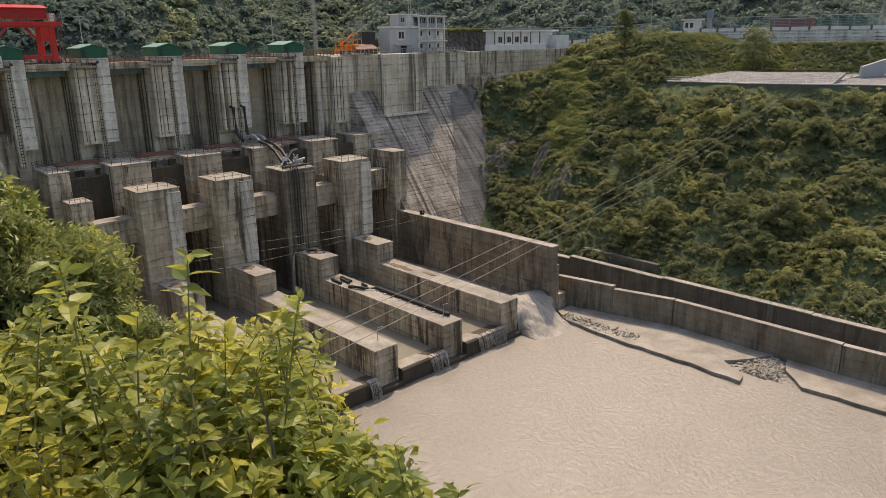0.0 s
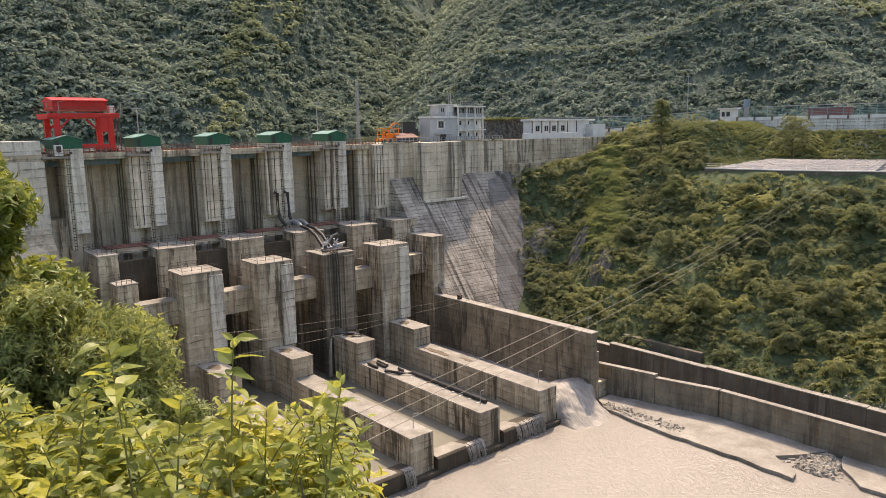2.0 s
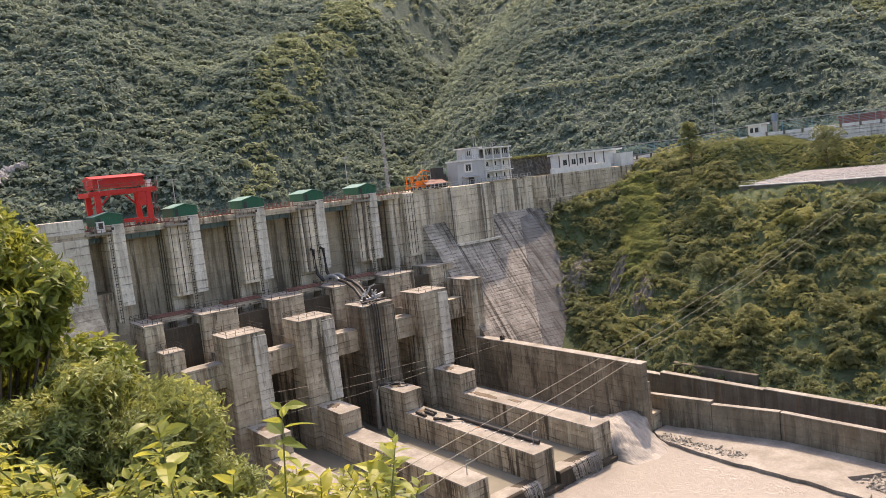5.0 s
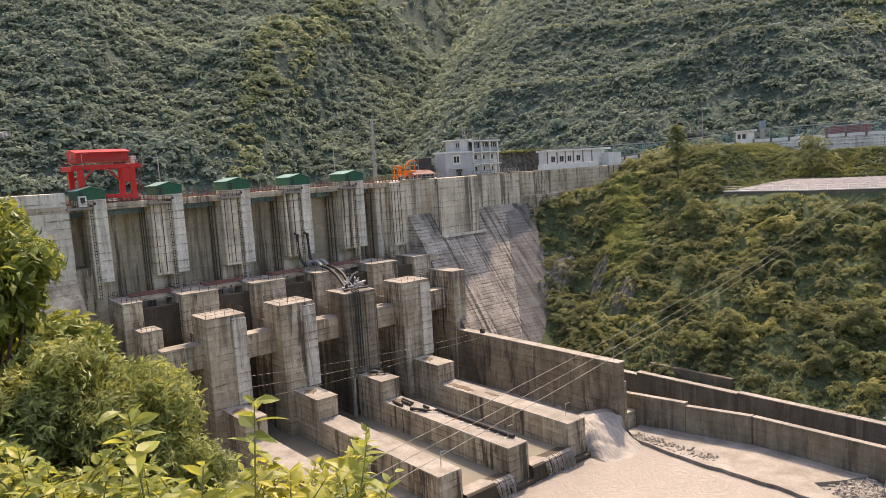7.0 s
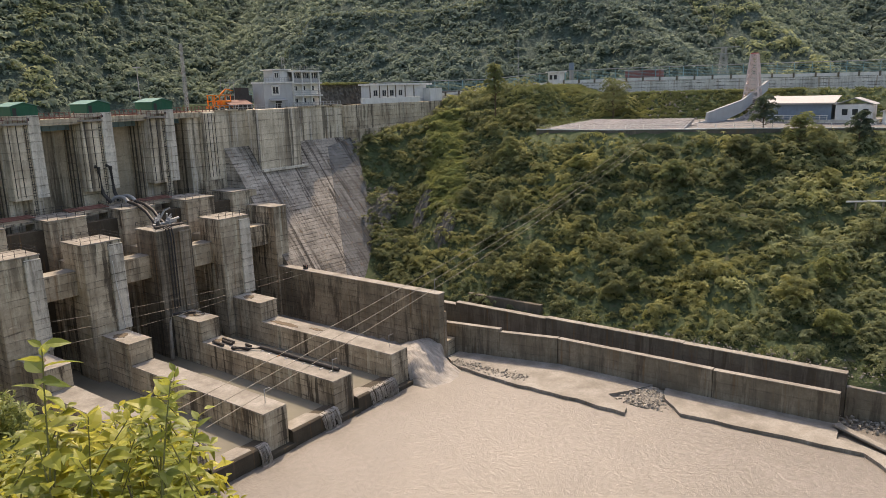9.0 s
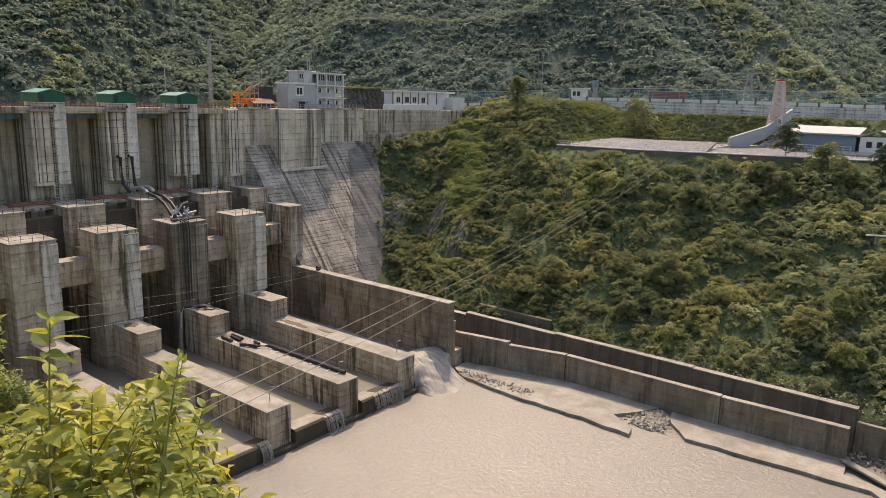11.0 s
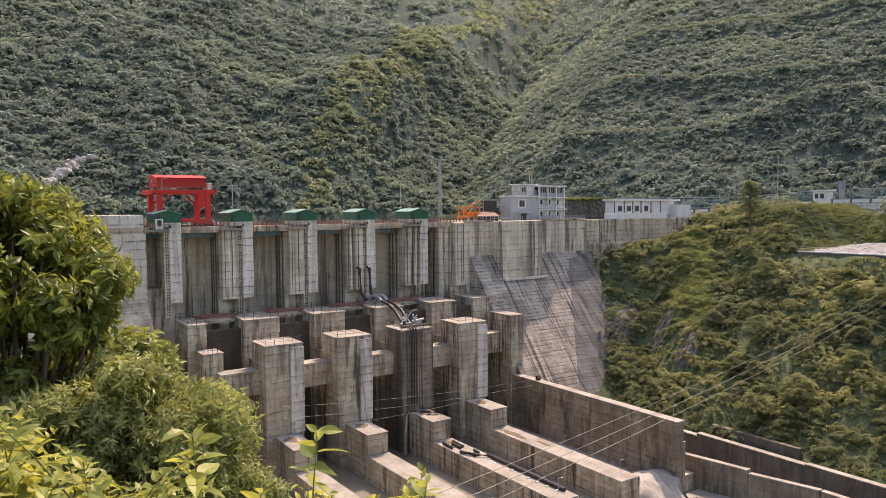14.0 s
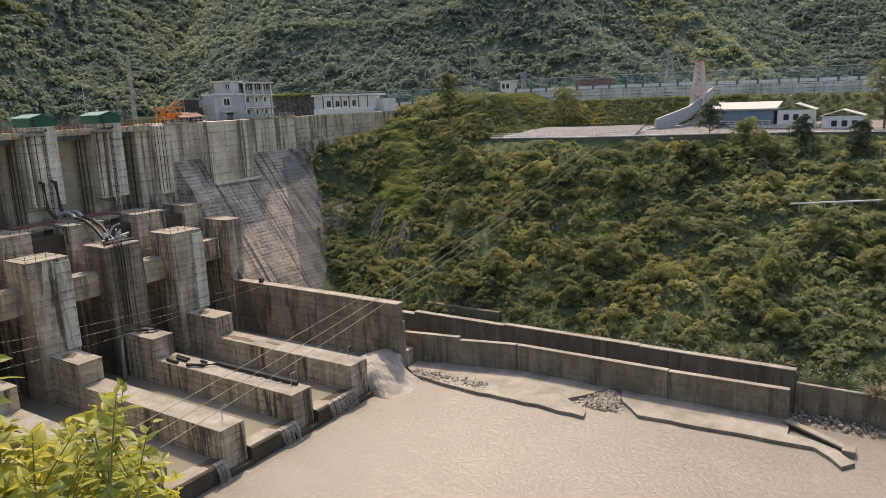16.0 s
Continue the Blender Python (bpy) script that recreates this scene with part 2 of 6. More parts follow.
M_NEAR = leafy("young_shrub_leaves", (0.08, 0.13, 0.034), (0.34, 0.37, 0.08), (0.54, 0.48, 0.08), 0.5, 0.42, 1.8)
M_MID = leafy("grey_green_narrow_leaves", (0.085, 0.12, 0.048), (0.30, 0.345, 0.125), (0.46, 0.45, 0.12), 0.45, 0.42, 0.9)


def ground_mat():
    m, nt, b = base_mat("overgrown_soil", 0.95)
    pos = node(nt, "NewGeometry").outputs["Position"]
    a, c = noise_tex(nt, pos, 0.09, 6), noise_tex(nt, pos, 0.9, 6)
    col = mixc(nt, ramp(nt, a, 0.4, 0.6), (0.05, 0.068, 0.03), (0.085, 0.108, 0.048))
    col = mixc(nt, ramp(nt, c, 0.56, 0.72, 0, 0.6), col, (0.13, 0.105, 0.07))
    nt.links.new(col, b.inputs["Base Color"])
    bump(nt, b, c, 0.5, 0.8)
    return m


def far_ground_mat():
    m, nt, b = base_mat("hazy_wooded_mountain_soil", 0.95)
    pos = node(nt, "NewGeometry").outputs["Position"]
    a, c = noise_tex(nt, pos, 0.02, 6), noise_tex(nt, pos, 0.15, 6)
    # The soil takes on haze too: paler and bluer than the near bank.
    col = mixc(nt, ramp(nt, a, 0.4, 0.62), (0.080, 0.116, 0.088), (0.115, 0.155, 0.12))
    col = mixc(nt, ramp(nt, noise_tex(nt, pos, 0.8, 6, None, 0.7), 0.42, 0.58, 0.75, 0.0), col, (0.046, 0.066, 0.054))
    zz = node(nt, "SeparateXYZ", Vector=pos).outputs[2]
    foot = mathn(nt, "ADD", zz, mathn(nt, "MULTIPLY", a, 26.0))
    col = mixc(nt, ramp(nt, foot, 55.0, 51.0), col, (0.30, 0.275, 0.25))
    nt.links.new(col, b.inputs["Base Color"])
    bump(nt, b, noise_tex(nt, pos, 0.5, 6, None, 0.7), 3.0, 1.0)
    return m


def water_mat(name, tint, foam, lo, hi, scale, rough=0.35, depth=0.35, boil=None, flow=(1.0, 0.85, 1.0)):
    """Silty water: opaque brown body, small waves, foam in drifting streaks."""
    m, nt, b = base_mat(name, rough)
    b.inputs["Specular IOR Level"].default_value = 0.5
    pos = node(nt, "NewGeometry").outputs["Position"]
    warp = node(nt, "TexNoise", Vector=pos, Scale=0.12, Detail=3.0).outputs["Color"]
    v = node(nt, "VectorMath", i0=warp, i1=(6, 6, 0))
    v.operation = "MULTIPLY"
    w = node(nt, "VectorMath", i0=pos, i1=v.outputs[0])
    w.operation = "ADD"
    rip = noise_tex(nt, w.outputs[0], scale, 6, flow, 0.62)
    big = noise_tex(nt, w.outputs[0], 0.09, 4, (1.0, 0.35, 1.0))
    f = ramp(nt, mathn(nt, "ADD", mathn(nt, "MULTIPLY", rip, 0.6), mathn(nt, "MULTIPLY", big, 0.5)), lo, hi)
    if boil:
        far_ = node(nt, "VectorMath", i0=pos, i1=boil)
        far_.operation = "DISTANCE"
        near_ = ramp(nt, mathn(nt, "ADD", far_.outputs["Value"], mathn(nt, "MULTIPLY", big, 40.0)), 82.0, 22.0)
        f = mathn(nt, "MAXIMUM", f, mathn(nt, "MULTIPLY", near_, ramp(nt, rip, 0.3, 0.6, 0.5, 1.0)))
    nt.links.new(mixc(nt, f, tint, foam), b.inputs["Base Color"])
    bump(nt, b, rip, depth, 0.7)
    return m


M_GROUND = ground_mat()
M_FARGROUND = far_ground_mat()
M_RIVER = water_mat("silty_river_water", (0.135, 0.117, 0.096), (0.208, 0.181, 0.158), 0.40, 0.70, 1.5, 0.45, 0.16, (86.0, 52.0, 0.0))
M_BASIN = water_mat("still_basin_water", (0.20, 0.185, 0.145), (0.25, 0.23, 0.185), 0.4, 0.8, 0.4, 0.15, 0.04)
M_FOAM = water_mat("white_water", (0.20, 0.175, 0.148), (0.36, 0.325, 0.285), 0.42, 0.66, 1.2, 0.6, 0.2, None, (2.4, 0.4, 0.6))

# ---- builders ----


def part(name, bm, material, parent=None, label=""):
    me = bpy.data.meshes.new(name)
    bm.to_mesh(me)
    bm.free()
    me.materials.append(material)
    ob = new(name, me)
    if parent is not None:
        ob.parent = parent
    return tagged(ob, label)


def thing(name, label, category, at=(0, 0, 0), group="", kind=""):
    e = new(name)
    e.location = at
    e.empty_display_size = 0.5
    return tagged(e, label, category, group, kind)


def under(ob, parent):
    """Child ob of a thing that stands elsewhere, ob's mesh being in world places."""
    ob.parent = parent
    ob.location = -Vector(parent.location)
    return ob


def box(bm, x0, x1, y0, y1, z0, z1, chamfer=0.0):
    r = bmesh.ops.create_cube(bm, size=1)
    bmesh.ops.transform(bm, verts=r["verts"], matrix=Matrix.Translation(((x0 + x1) / 2, (y0 + y1) / 2, (z0 + z1) / 2)) @ Matrix.Diagonal((abs(x1 - x0), abs(y1 - y0), abs(z1 - z0), 1)))
    if chamfer:
        edges = list({e for v in r["verts"] for e in v.link_edges})
        bmesh.ops.bevel(bm, geom=edges, offset=chamfer, segments=1, affect="EDGES")
    return bm


def boxes(*rows, chamfer=0.0):
    bm = bmesh.new()
    for r in rows:
        box(bm, *r, chamfer=chamfer)
    return bm


def prism(points, x0, x1):
    """A profile of (y, z) points, drawn out along x."""
    bm = bmesh.new()
    a = [bm.verts.new((x0, y, z)) for y, z in points]
    b = [bm.verts.new((x1, y, z)) for y, z in points]
    bm.faces.new(a), bm.faces.new(b[::-1])
    for i in range(len(a)):
        bm.faces.new((a[i], b[i], b[(i + 1) % len(a)], a[(i + 1) % len(a)]))
    bmesh.ops.recalc_face_normals(bm, faces=bm.faces)
    return bm


def slab(points, z0, z1):
    """A flat outline of (x, y) points with thickness."""
    bm = bmesh.new()
    a = [bm.verts.new((x, y, z0)) for x, y in points]
    b = [bm.verts.new((x, y, z1)) for x, y in points]
    bm.faces.new(a), bm.faces.new(b)
    for i in range(len(a)):
        bm.faces.new((a[i], b[i], b[(i + 1) % len(a)], a[(i + 1) % len(a)]))
    bmesh.ops.recalc_face_normals(bm, faces=bm.faces)
    return bm


def tube(bm, points, radii, sides=6):
    """A tapered tube through points."""
    pts = [Vector(p) for p in points]
    rings = []
    for i, p in enumerate(pts):
        d = (pts[min(i + 1, len(pts) - 1)] - pts[max(i - 1, 0)]).normalized()
        u = d.orthogonal().normalized()
        v = d.cross(u)
        r = radii[i] if hasattr(radii, "__len__") else radii
        rings.append([bm.verts.new(p + r * (math.cos(k * math.tau / sides) * u + math.sin(k * math.tau / sides) * v)) for k in range(sides)])
    for a, b in zip(rings, rings[1:]):
        best = min(range(sides), key=lambda s: (a[0].co - b[s].co).length)
        b[:] = b[best:] + b[:best]
        for k in range(sides):
            bm.faces.new((a[k], a[(k + 1) % sides], b[(k + 1) % sides], b[k]))
    bm.faces.new(rings[0][::-1]), bm.faces.new(rings[-1])
    return bm


def mesh_np(name, verts, faces, material, smooth=False):
    me = bpy.data.meshes.new(name)
    me.from_pydata(verts.tolist() if hasattr(verts, "tolist") else verts, [], faces.tolist() if hasattr(faces, "tolist") else faces)
    me.materials.append(material)
    if smooth:
        me.polygons.foreach_set("use_smooth", [True] * len(me.polygons))
    return new(name, me)


rng = np.random.default_rng(7)


def unit(a):
    return a / np.maximum(np.linalg.norm(a, axis=-1, keepdims=True), 1e-9)


def leaf_mesh(name, base, along, up, length, width, material, blade=0, sag=0.25):
    """Leaves as folded blades: base points, directions, upper sides, sizes."""
    n = len(base)
    along = unit(along)
    side = unit(np.cross(along, up))
    up = np.cross(side, along)
    L, W = np.broadcast_to(length, (n,))[:, None], np.broadcast_to(width, (n,))[:, None]
    if not blade:
        v = np.stack([base, base + 0.45 * L * along + 0.5 * W * side + 0.12 * W * up, base + L * along - sag * L * up, base + 0.45 * L * along - 0.5 * W * side + 0.12 * W * up], 1)
        f = np.array([[0, 1, 2], [0, 2, 3]])
    elif blade == 1:
        m_ = base + 0.45 * L * along
        v = np.stack([base, m_ - 0.1 * W * up, base + L * along - sag * L * up, m_ + 0.5 * W * side + 0.1 * W * up, m_ - 0.5 * W * side + 0.1 * W * up], 1)
        f = np.array([[0, 1, 3], [0, 4, 1], [1, 2, 3], [1, 4, 2]])
    else:
        us, ws = (0.0, 0.14, 0.36, 0.6, 0.82, 1.0), (0, 0.30, 0.5, 0.42, 0.2, 0)
        mid = [base + u * L * along - sag * u * u * L * up for u in us]
        lf = [mid[i] + ws[i] * W * side + 0.22 * ws[i] * W * up for i in range(1, 5)]
        rt = [mid[i] - ws[i] * W * side + 0.22 * ws[i] * W * up for i in range(1, 5)]
        v = np.stack(mid + lf + rt, 1)
        f = [[0, 1, 6], [0, 10, 1], [4, 5, 9], [4, 13, 5]]
        for i in range(3):
            f += [[1 + i, 2 + i, 7 + i], [1 + i, 7 + i, 6 + i], [1 + i, 10 + i, 11 + i], [1 + i, 11 + i, 2 + i]]
        f = np.array(f)
    k = v.shape[1]
    faces = (f[None] + (np.arange(n) * k)[:, None, None]).reshape(-1, 3)
    return mesh_np(name, v.reshape(-1, 3), faces, material)


def crown_leaves(centres, radii, per, size, squash=0.8, jitter=0.35, tilt=0.45):
    """Leaf places over lumpy crowns: points on noisy shells, facing mostly outwards and up."""
    c = np.repeat(np.asarray(centres, float), per, 0)
    r = np.repeat(np.asarray(radii, float), per)[:, None]
    d = unit(rng.normal(size=c.shape))
    d[:, 2] = np.where(d[:, 2] < -0.35, -d[:, 2], d[:, 2])
    lump = 0.72 + 0.28 * np.sin(d[:, :1] * 5 + c[:, :1]) * np.sin(d[:, 1:2] * 5 + c[:, 1:2]) * np.sin(d[:, 2:] * 4 + c[:, 2:]) + rng.uniform(-jitter, 0.18, (len(c), 1))
    p = c + d * r * lump * np.array([1, 1, squash])
    out = unit(d * np.array([1, 1, 1 / squash]) + rng.normal(size=c.shape) * tilt + np.array([0, 0, 0.35]))
    t = unit(np.cross(out, rng.normal(size=c.shape)))
    s = np.repeat(np.asarray(size, float) if hasattr(size, "__len__") else np.full(len(centres), size), per) * rng.uniform(0.6, 1.4, len(c))
    return p - t * s[:, None] * 0.5, t, out, s




def rosettes(centres, radii, tips, blades, size, squash=0.9):
    """Star-shaped sprays of long leaves at the twig ends of round bushes."""
    n = len(centres)
    c = np.repeat(np.asarray(centres, float), tips, 0)
    r = np.repeat(np.asarray(radii, float), tips)[:, None]
    d = unit(rng.normal(size=c.shape))
    d[:, 2] = np.where(d[:, 2] < -0.15, -d[:, 2], d[:, 2])
    tip = c + d * r * rng.uniform(0.55, 1.12, (len(c), 1)) * np.array([1, 1, squash])
    axis = unit(d * 0.8 + np.array([0, 0, 0.7]) + rng.normal(size=d.shape) * 0.25)
    tip, axis = np.repeat(tip, blades, 0), np.repeat(axis, blades, 0)
    u = unit(np.cross(axis, np.array([0.31, 0.52, 0.11])))
    w = np.cross(axis, u)
    a = (np.tile(np.arange(blades), n * tips) + np.repeat(rng.random(n * tips), blades)) * math.tau / blades
    out = u * np.cos(a)[:, None] + w * np.sin(a)[:, None]
    along = unit(out + axis * rng.uniform(-0.25, 0.45, (len(out), 1)))
    s = np.repeat(np.broadcast_to(np.asarray(size, float), (n,)), tips * blades) * rng.uniform(0.7, 1.25, len(out))
    return tip, along, axis, s


# ---- terrain ----


def smooth(a, b, v):
    t = np.clip((v - a) / (b - a), 0, 1)
    return t * t * (3 - 2 * t)


def waves(x, y, s, seed):
    """Cheap smooth noise of wavelength about s."""
    g = np.random.default_rng(seed)
    out = 0.0
    for k in range(5):
        a, ph, f = g.uniform(0, math.tau), g.uniform(0, math.tau), g.uniform(0.6, 1.7) / s * math.tau
        out = out + np.sin((x * math.cos(a) + y * math.sin(a)) * f + ph)
    return out / 5


TERRACE_Z = 37.0


def terrace_edge(y):
    return np.interp(y, [-60, 8, 22, 40, 69, 88, 96], [176, 173, 172.5, 168, 158, 157, 160])


def right_bank(x, y):
    """The far bank: steep scrub slope, terrace, bank up to the road."""
    toe = np.interp(y, [-200, 85, 131, 170], [112, 112, 112, 112])
    slope = (TERRACE_Z - 5.5) / (terrace_edge(np.minimum(y, 90)) - toe)
    h = 5.5 + (x - toe) * slope + 0.0228 * np.clip(y - 105, 0, 60) ** 2
    h = h + 1.3 * waves(x, y, 17, 3) * smooth(0, 8, x - toe) + 0.8 * waves(x, y, 7, 4) * smooth(0, 8, x - toe)
    off = (y - 96 - (x - 128) * 0.72) / 1.23
    h = h + (2.4 * np.exp(-(off / 4.5) ** 2) - 3.0 * np.exp(-((off - 9) / 5.0) ** 2)) * smooth(122, 130, x) * smooth(170, 160, x) * smooth(131, 124, y)
    e = terrace_edge(y)
    flat = TERRACE_Z + (x - e) * 0.085 + np.clip(x - e - 19, 0, 30) * 0.7
    flat = np.minimum(flat, 45.0)
    on_terrace = smooth(97, 87, y)
    cut = np.where(x > e, flat, np.minimum(h, TERRACE_Z))
    wall_line = np.interp(x, [133, 147, 166, 177], [33.5, 36.0, 36.6, 45.0])
    free = np.minimum(h, 47.6 + (wall_line - 47.6) * np.clip((y - 97) / 33, 0, 1))
    return cut * on_terrace + free * (1 - on_terrace)


def left_bank(x, y):
    s = 0.8 * x + 0.6 * y - 1.6
    h = np.where(s > 0, 45.7 - 1.15 * s, 45.7 - 0.10 * s)
    h2 = (26 - x) * 1.1 + 1
    h2 = np.where(y > 40, np.minimum(h2, 40) * smooth(40, 90, y) - 4 * (1 - smooth(40, 90, y)), -4)
    return np.maximum(h, h2) + 0.25 * waves(x, y, 6, 8) * (s > 1)


def ground_height(x, y):
    bed = -4.0
    h = np.maximum(left_bank(x, y), bed)
    h = np.where(x > 106, np.maximum(bed, np.where(x > 110.4, right_bank(x, y), bed)), h)
    up = smooth(134, 150, y)          # reservoir side, behind the dam
    back = np.where(x > 178, 44.6 + np.clip(x - 200, 0, 50) * 0.05, 30.0)
    h = np.where(y > 134, h * (1 - up) + back * up, h)
    far = np.hypot(x, y)
    return np.where(far > 330, np.where(y > 140, 30, h), h)


xs = np.unique(np.concatenate([np.arange(-2500, -60, 120), np.arange(-60, 30, 2.5), np.arange(30, 106, 8), [106, 110.2, 110.6], np.arange(112, 230, 1.6), np.arange(230, 420, 12), np.arange(420, 2600, 120)]))
ys = np.unique(np.concatenate([np.arange(-2500, -120, 120), np.arange(-120, -40, 8), np.arange(-40, 160, 2.0), np.arange(160, 420, 12), np.arange(420, 2600, 120)]))
gx, gy = np.meshgrid(xs, ys)
gz = ground_height(gx, gy)
nx, ny = len(xs), len(ys)
ii = (np.arange(ny - 1)[:, None] * nx + np.arange(nx - 1)[None]).ravel()
ground = mesh_np("ground", np.stack([gx, gy, gz], -1).reshape(-1, 3), np.stack([ii, ii + 1, ii + nx + 1, ii + nx], 1), M_GROUND, True)
tagged(ground, "overgrown soil of both river banks", "ground", kind="structure")

# ---- mountains behind ----


BENCHES = (  # farm tracks cut into the hill: bearing and height angle along each
    ((41.3, 43.5, 48, 53, 58, 62.3, 63.6), (3.2, 4.7, 4.95, 5.15, 5.5, 5.95, 5.9)),
    ((44.8, 47, 50, 57, 62, 67, 73), (7.6, 8.7, 9.1, 8.9, 9.1, 9.5, 9.0)),
    ((47.7, 48.6, 50.5, 58, 64, 70), (10.9, 11.9, 12.6, 12.8, 13.0, 12.4)),
    ((64.2, 66.5, 70, 74.5), (6.0, 6.5, 6.6, 6.0)))


def hill_plane(x, y):
    return ((x * 0.90 + y * 0.43) - 262) * 0.60


def over_bench(x, y, k):
    """How far above (+) or below (-) a track the plain hillside lies, and whether the track runs here."""
    r, az = np.hypot(x, y), np.degrees(np.arctan2(x, y))
    ba, be = BENCHES[k]
    d = (np.degrees(np.arctan2(hill_plane(x, y) - 9.5, r)) - np.interp(az, ba, be)) * r * 0.01745
    return d, smooth(ba[0] - 1, ba[0] + 1, az) * smooth(ba[-1] + 1, ba[-1] - 1, az)


def mountain(x, y):
    """Wooded mountain at the back with a slanting spur, a gully, and a nearer benched hill."""
    r, az = np.hypot(x, y), np.degrees(np.arctan2(x, y))
    left = (y - 285 - 0.10 * x) * 0.72
    crest = az - np.interp(r, [290, 390, 440, 520, 640, 900], [22.5, 26.2, 28.8, 32.6, 37.5, 43])
    crest_b = az - np.interp(r, [300, 400, 470, 600, 700], [29.5, 32.2, 34.2, 37.5, 40])
    left = left + (30 * np.exp(-np.where(crest < 0, crest / 6.0, crest / 2.6) ** 2) + 8 * np.exp(-np.where(crest_b < 0, crest_b / 2.2, crest_b / 6.0) ** 2)) * smooth(290, 420, r)
    left = left + 13 * np.exp(-((az - np.interp(r, [300, 700], [11, 20])) / 2.6) ** 2) * smooth(300, 420, r)
    left = left + 7 * waves(x, y, 190, 11) + 5 * waves(x, y, 75, 12) + 2.5 * waves(x, y, 26, 13)
    right, lip = hill_plane(x, y), 0.0
    for k in range(len(BENCHES)):
        d, runs = over_bench(x, y, k)
        top = 5.0 if k < 3 else 3.5
        lip = lip + np.where(d < 0, top * np.clip(d / 9 + 1, 0, 1) ** 2, np.clip(top - d, 0, top)) * runs
    low = az - np.interp(r, [280, 300, 320, 350], [71, 68.6, 65.5, 62.5])
    right = right + lip + 10 * np.exp(-np.where(low < 0, low / 5.0, low / 2.2) ** 2) * smooth(352, 338, r)
    right = right + 3.0 * waves(x, y, 120, 21) + 1.5 * waves(x, y, 42, 22) + 0.8 * waves(x, y, 17, 23)
    side_l = np.interp(r, [290, 310, 338, 397, 472, 600], [39.0, 41.0, 43.2, 46, 48.4, 53])
    side_r = np.interp(r, [285, 304, 326, 348, 400, 600], [82, 80.1, 77, 74.2, 73, 68])
    right = np.where(right > 0, right, right * 0.3) - r * 0.01745 * (0.55 * np.clip(side_l - az, 0, 40) + 0.8 * np.clip(az - side_r, 0, 40))
    far = (r - 385) * 0.5 - r * 0.052 * np.clip(72 - az, 0, 60) + 8 * waves(x, y, 110, 15) + 4 * waves(x, y, 45, 16)
    h = np.maximum(np.maximum(left, right), far)
    return 38 + np.maximum(h, -12) - 10 * smooth(4, -20, h)


A = np.radians(np.linspace(-14, 112, 420))
Rr = np.concatenate([np.linspace(215, 500, 150), np.linspace(506, 1250, 110)])
ma, mr = np.meshgrid(A, Rr)
mx_, my_ = mr * np.sin(ma), mr * np.cos(ma)
mz = mountain(mx_, my_)
na, nr = len(A), len(Rr)
ii = (np.arange(nr - 1)[:, None] * na + np.arange(na - 1)[None]).ravel()
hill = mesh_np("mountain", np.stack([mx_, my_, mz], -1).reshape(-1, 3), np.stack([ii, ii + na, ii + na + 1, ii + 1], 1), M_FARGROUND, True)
tagged(hill, "steep wooded mountainside behind the dam", "mountain", kind="structure")


def scatter_far(n, lo, hi, az0, az1):
    r = np.sqrt(rng.uniform(lo ** 2, hi ** 2, n))
    a = np.radians(rng.uniform(az0, az1, n))
    x, y = r * np.sin(a), r * np.cos(a)
    z = mountain(x, y)
    lean = (z - 47.5) / r
    open_ = np.zeros(n, bool)
    for k in range(len(BENCHES)):
        d, runs = over_bench(x, y, k)
        open_ |= (d > 0.0) & (d < 3.2) & (runs > 0.5)
    keep = (z > 43) & ~(open_ & (r < 520)) & (lean > -0.005) & (lean < np.interp(np.degrees(a), [60, 75], [0.31, 0.18]))
    return np.stack([x, y, z], 1)[keep], r[keep]


def forest(name, label, n, lo, hi, r0, r1, per, size):
    """Overlapping crowns of many small leaf sprays that lie to the slope."""
    pts, rr = scatter_far(n, lo, hi, -3, 92)
    az = np.degrees(np.arctan2(pts[:, 0], pts[:, 1]))
    farm = np.where((rr < 500) & (az > 41) & (az < 82), 0.74, 1.0)
    rad = rng.uniform(r0, r1, len(pts)) * np.where(rng.random(len(pts)) < 0.1, 1.4, 1.0) * farm
    x, y = pts[:, 0], pts[:, 1]
    nrm = unit(np.stack([mountain(x - 3, y) - mountain(x + 3, y), mountain(x, y - 3) - mountain(x, y + 3), np.full(len(x), 6.0)], 1))
    p, t, o, s = crown_leaves(pts + nrm * rad[:, None] * 0.15, rad, per, rad * size, 0.62, 0.22, 0.2)
    o = unit(o + np.repeat(nrm, per, 0) * 0.5 + np.array([0, 0, 0.25]))
    # Crowns along the crests get a yellower leaf colour that paints in sunlight.
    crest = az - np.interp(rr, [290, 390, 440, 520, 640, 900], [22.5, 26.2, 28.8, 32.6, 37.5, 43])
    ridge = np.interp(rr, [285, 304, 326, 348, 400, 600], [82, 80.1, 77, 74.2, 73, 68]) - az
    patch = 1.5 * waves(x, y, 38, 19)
    sun_tinted = ((crest + patch > -2.2) & (crest + patch < 1.2)) | ((rr < 430) & (ridge + patch > -0.6) & (ridge + patch < 5.0))
    sun_tinted = np.repeat(sun_tinted, per)
    for keep, m_, nm in ((sun_tinted, M_RIDGE, "ridge_" + name), (~sun_tinted, M_FAR, name)):
        tagged(leaf_mesh(nm, p[keep], t[keep], o[keep], s[keep] * 1.2, s[keep] * 0.85, m_), label if m_ is M_FAR else "yellow-green trees along the ridges, sunlight put into their colour", "forest", kind="stuff")


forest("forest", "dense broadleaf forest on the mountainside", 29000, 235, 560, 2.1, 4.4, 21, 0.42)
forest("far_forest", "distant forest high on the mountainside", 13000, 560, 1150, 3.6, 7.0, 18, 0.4)

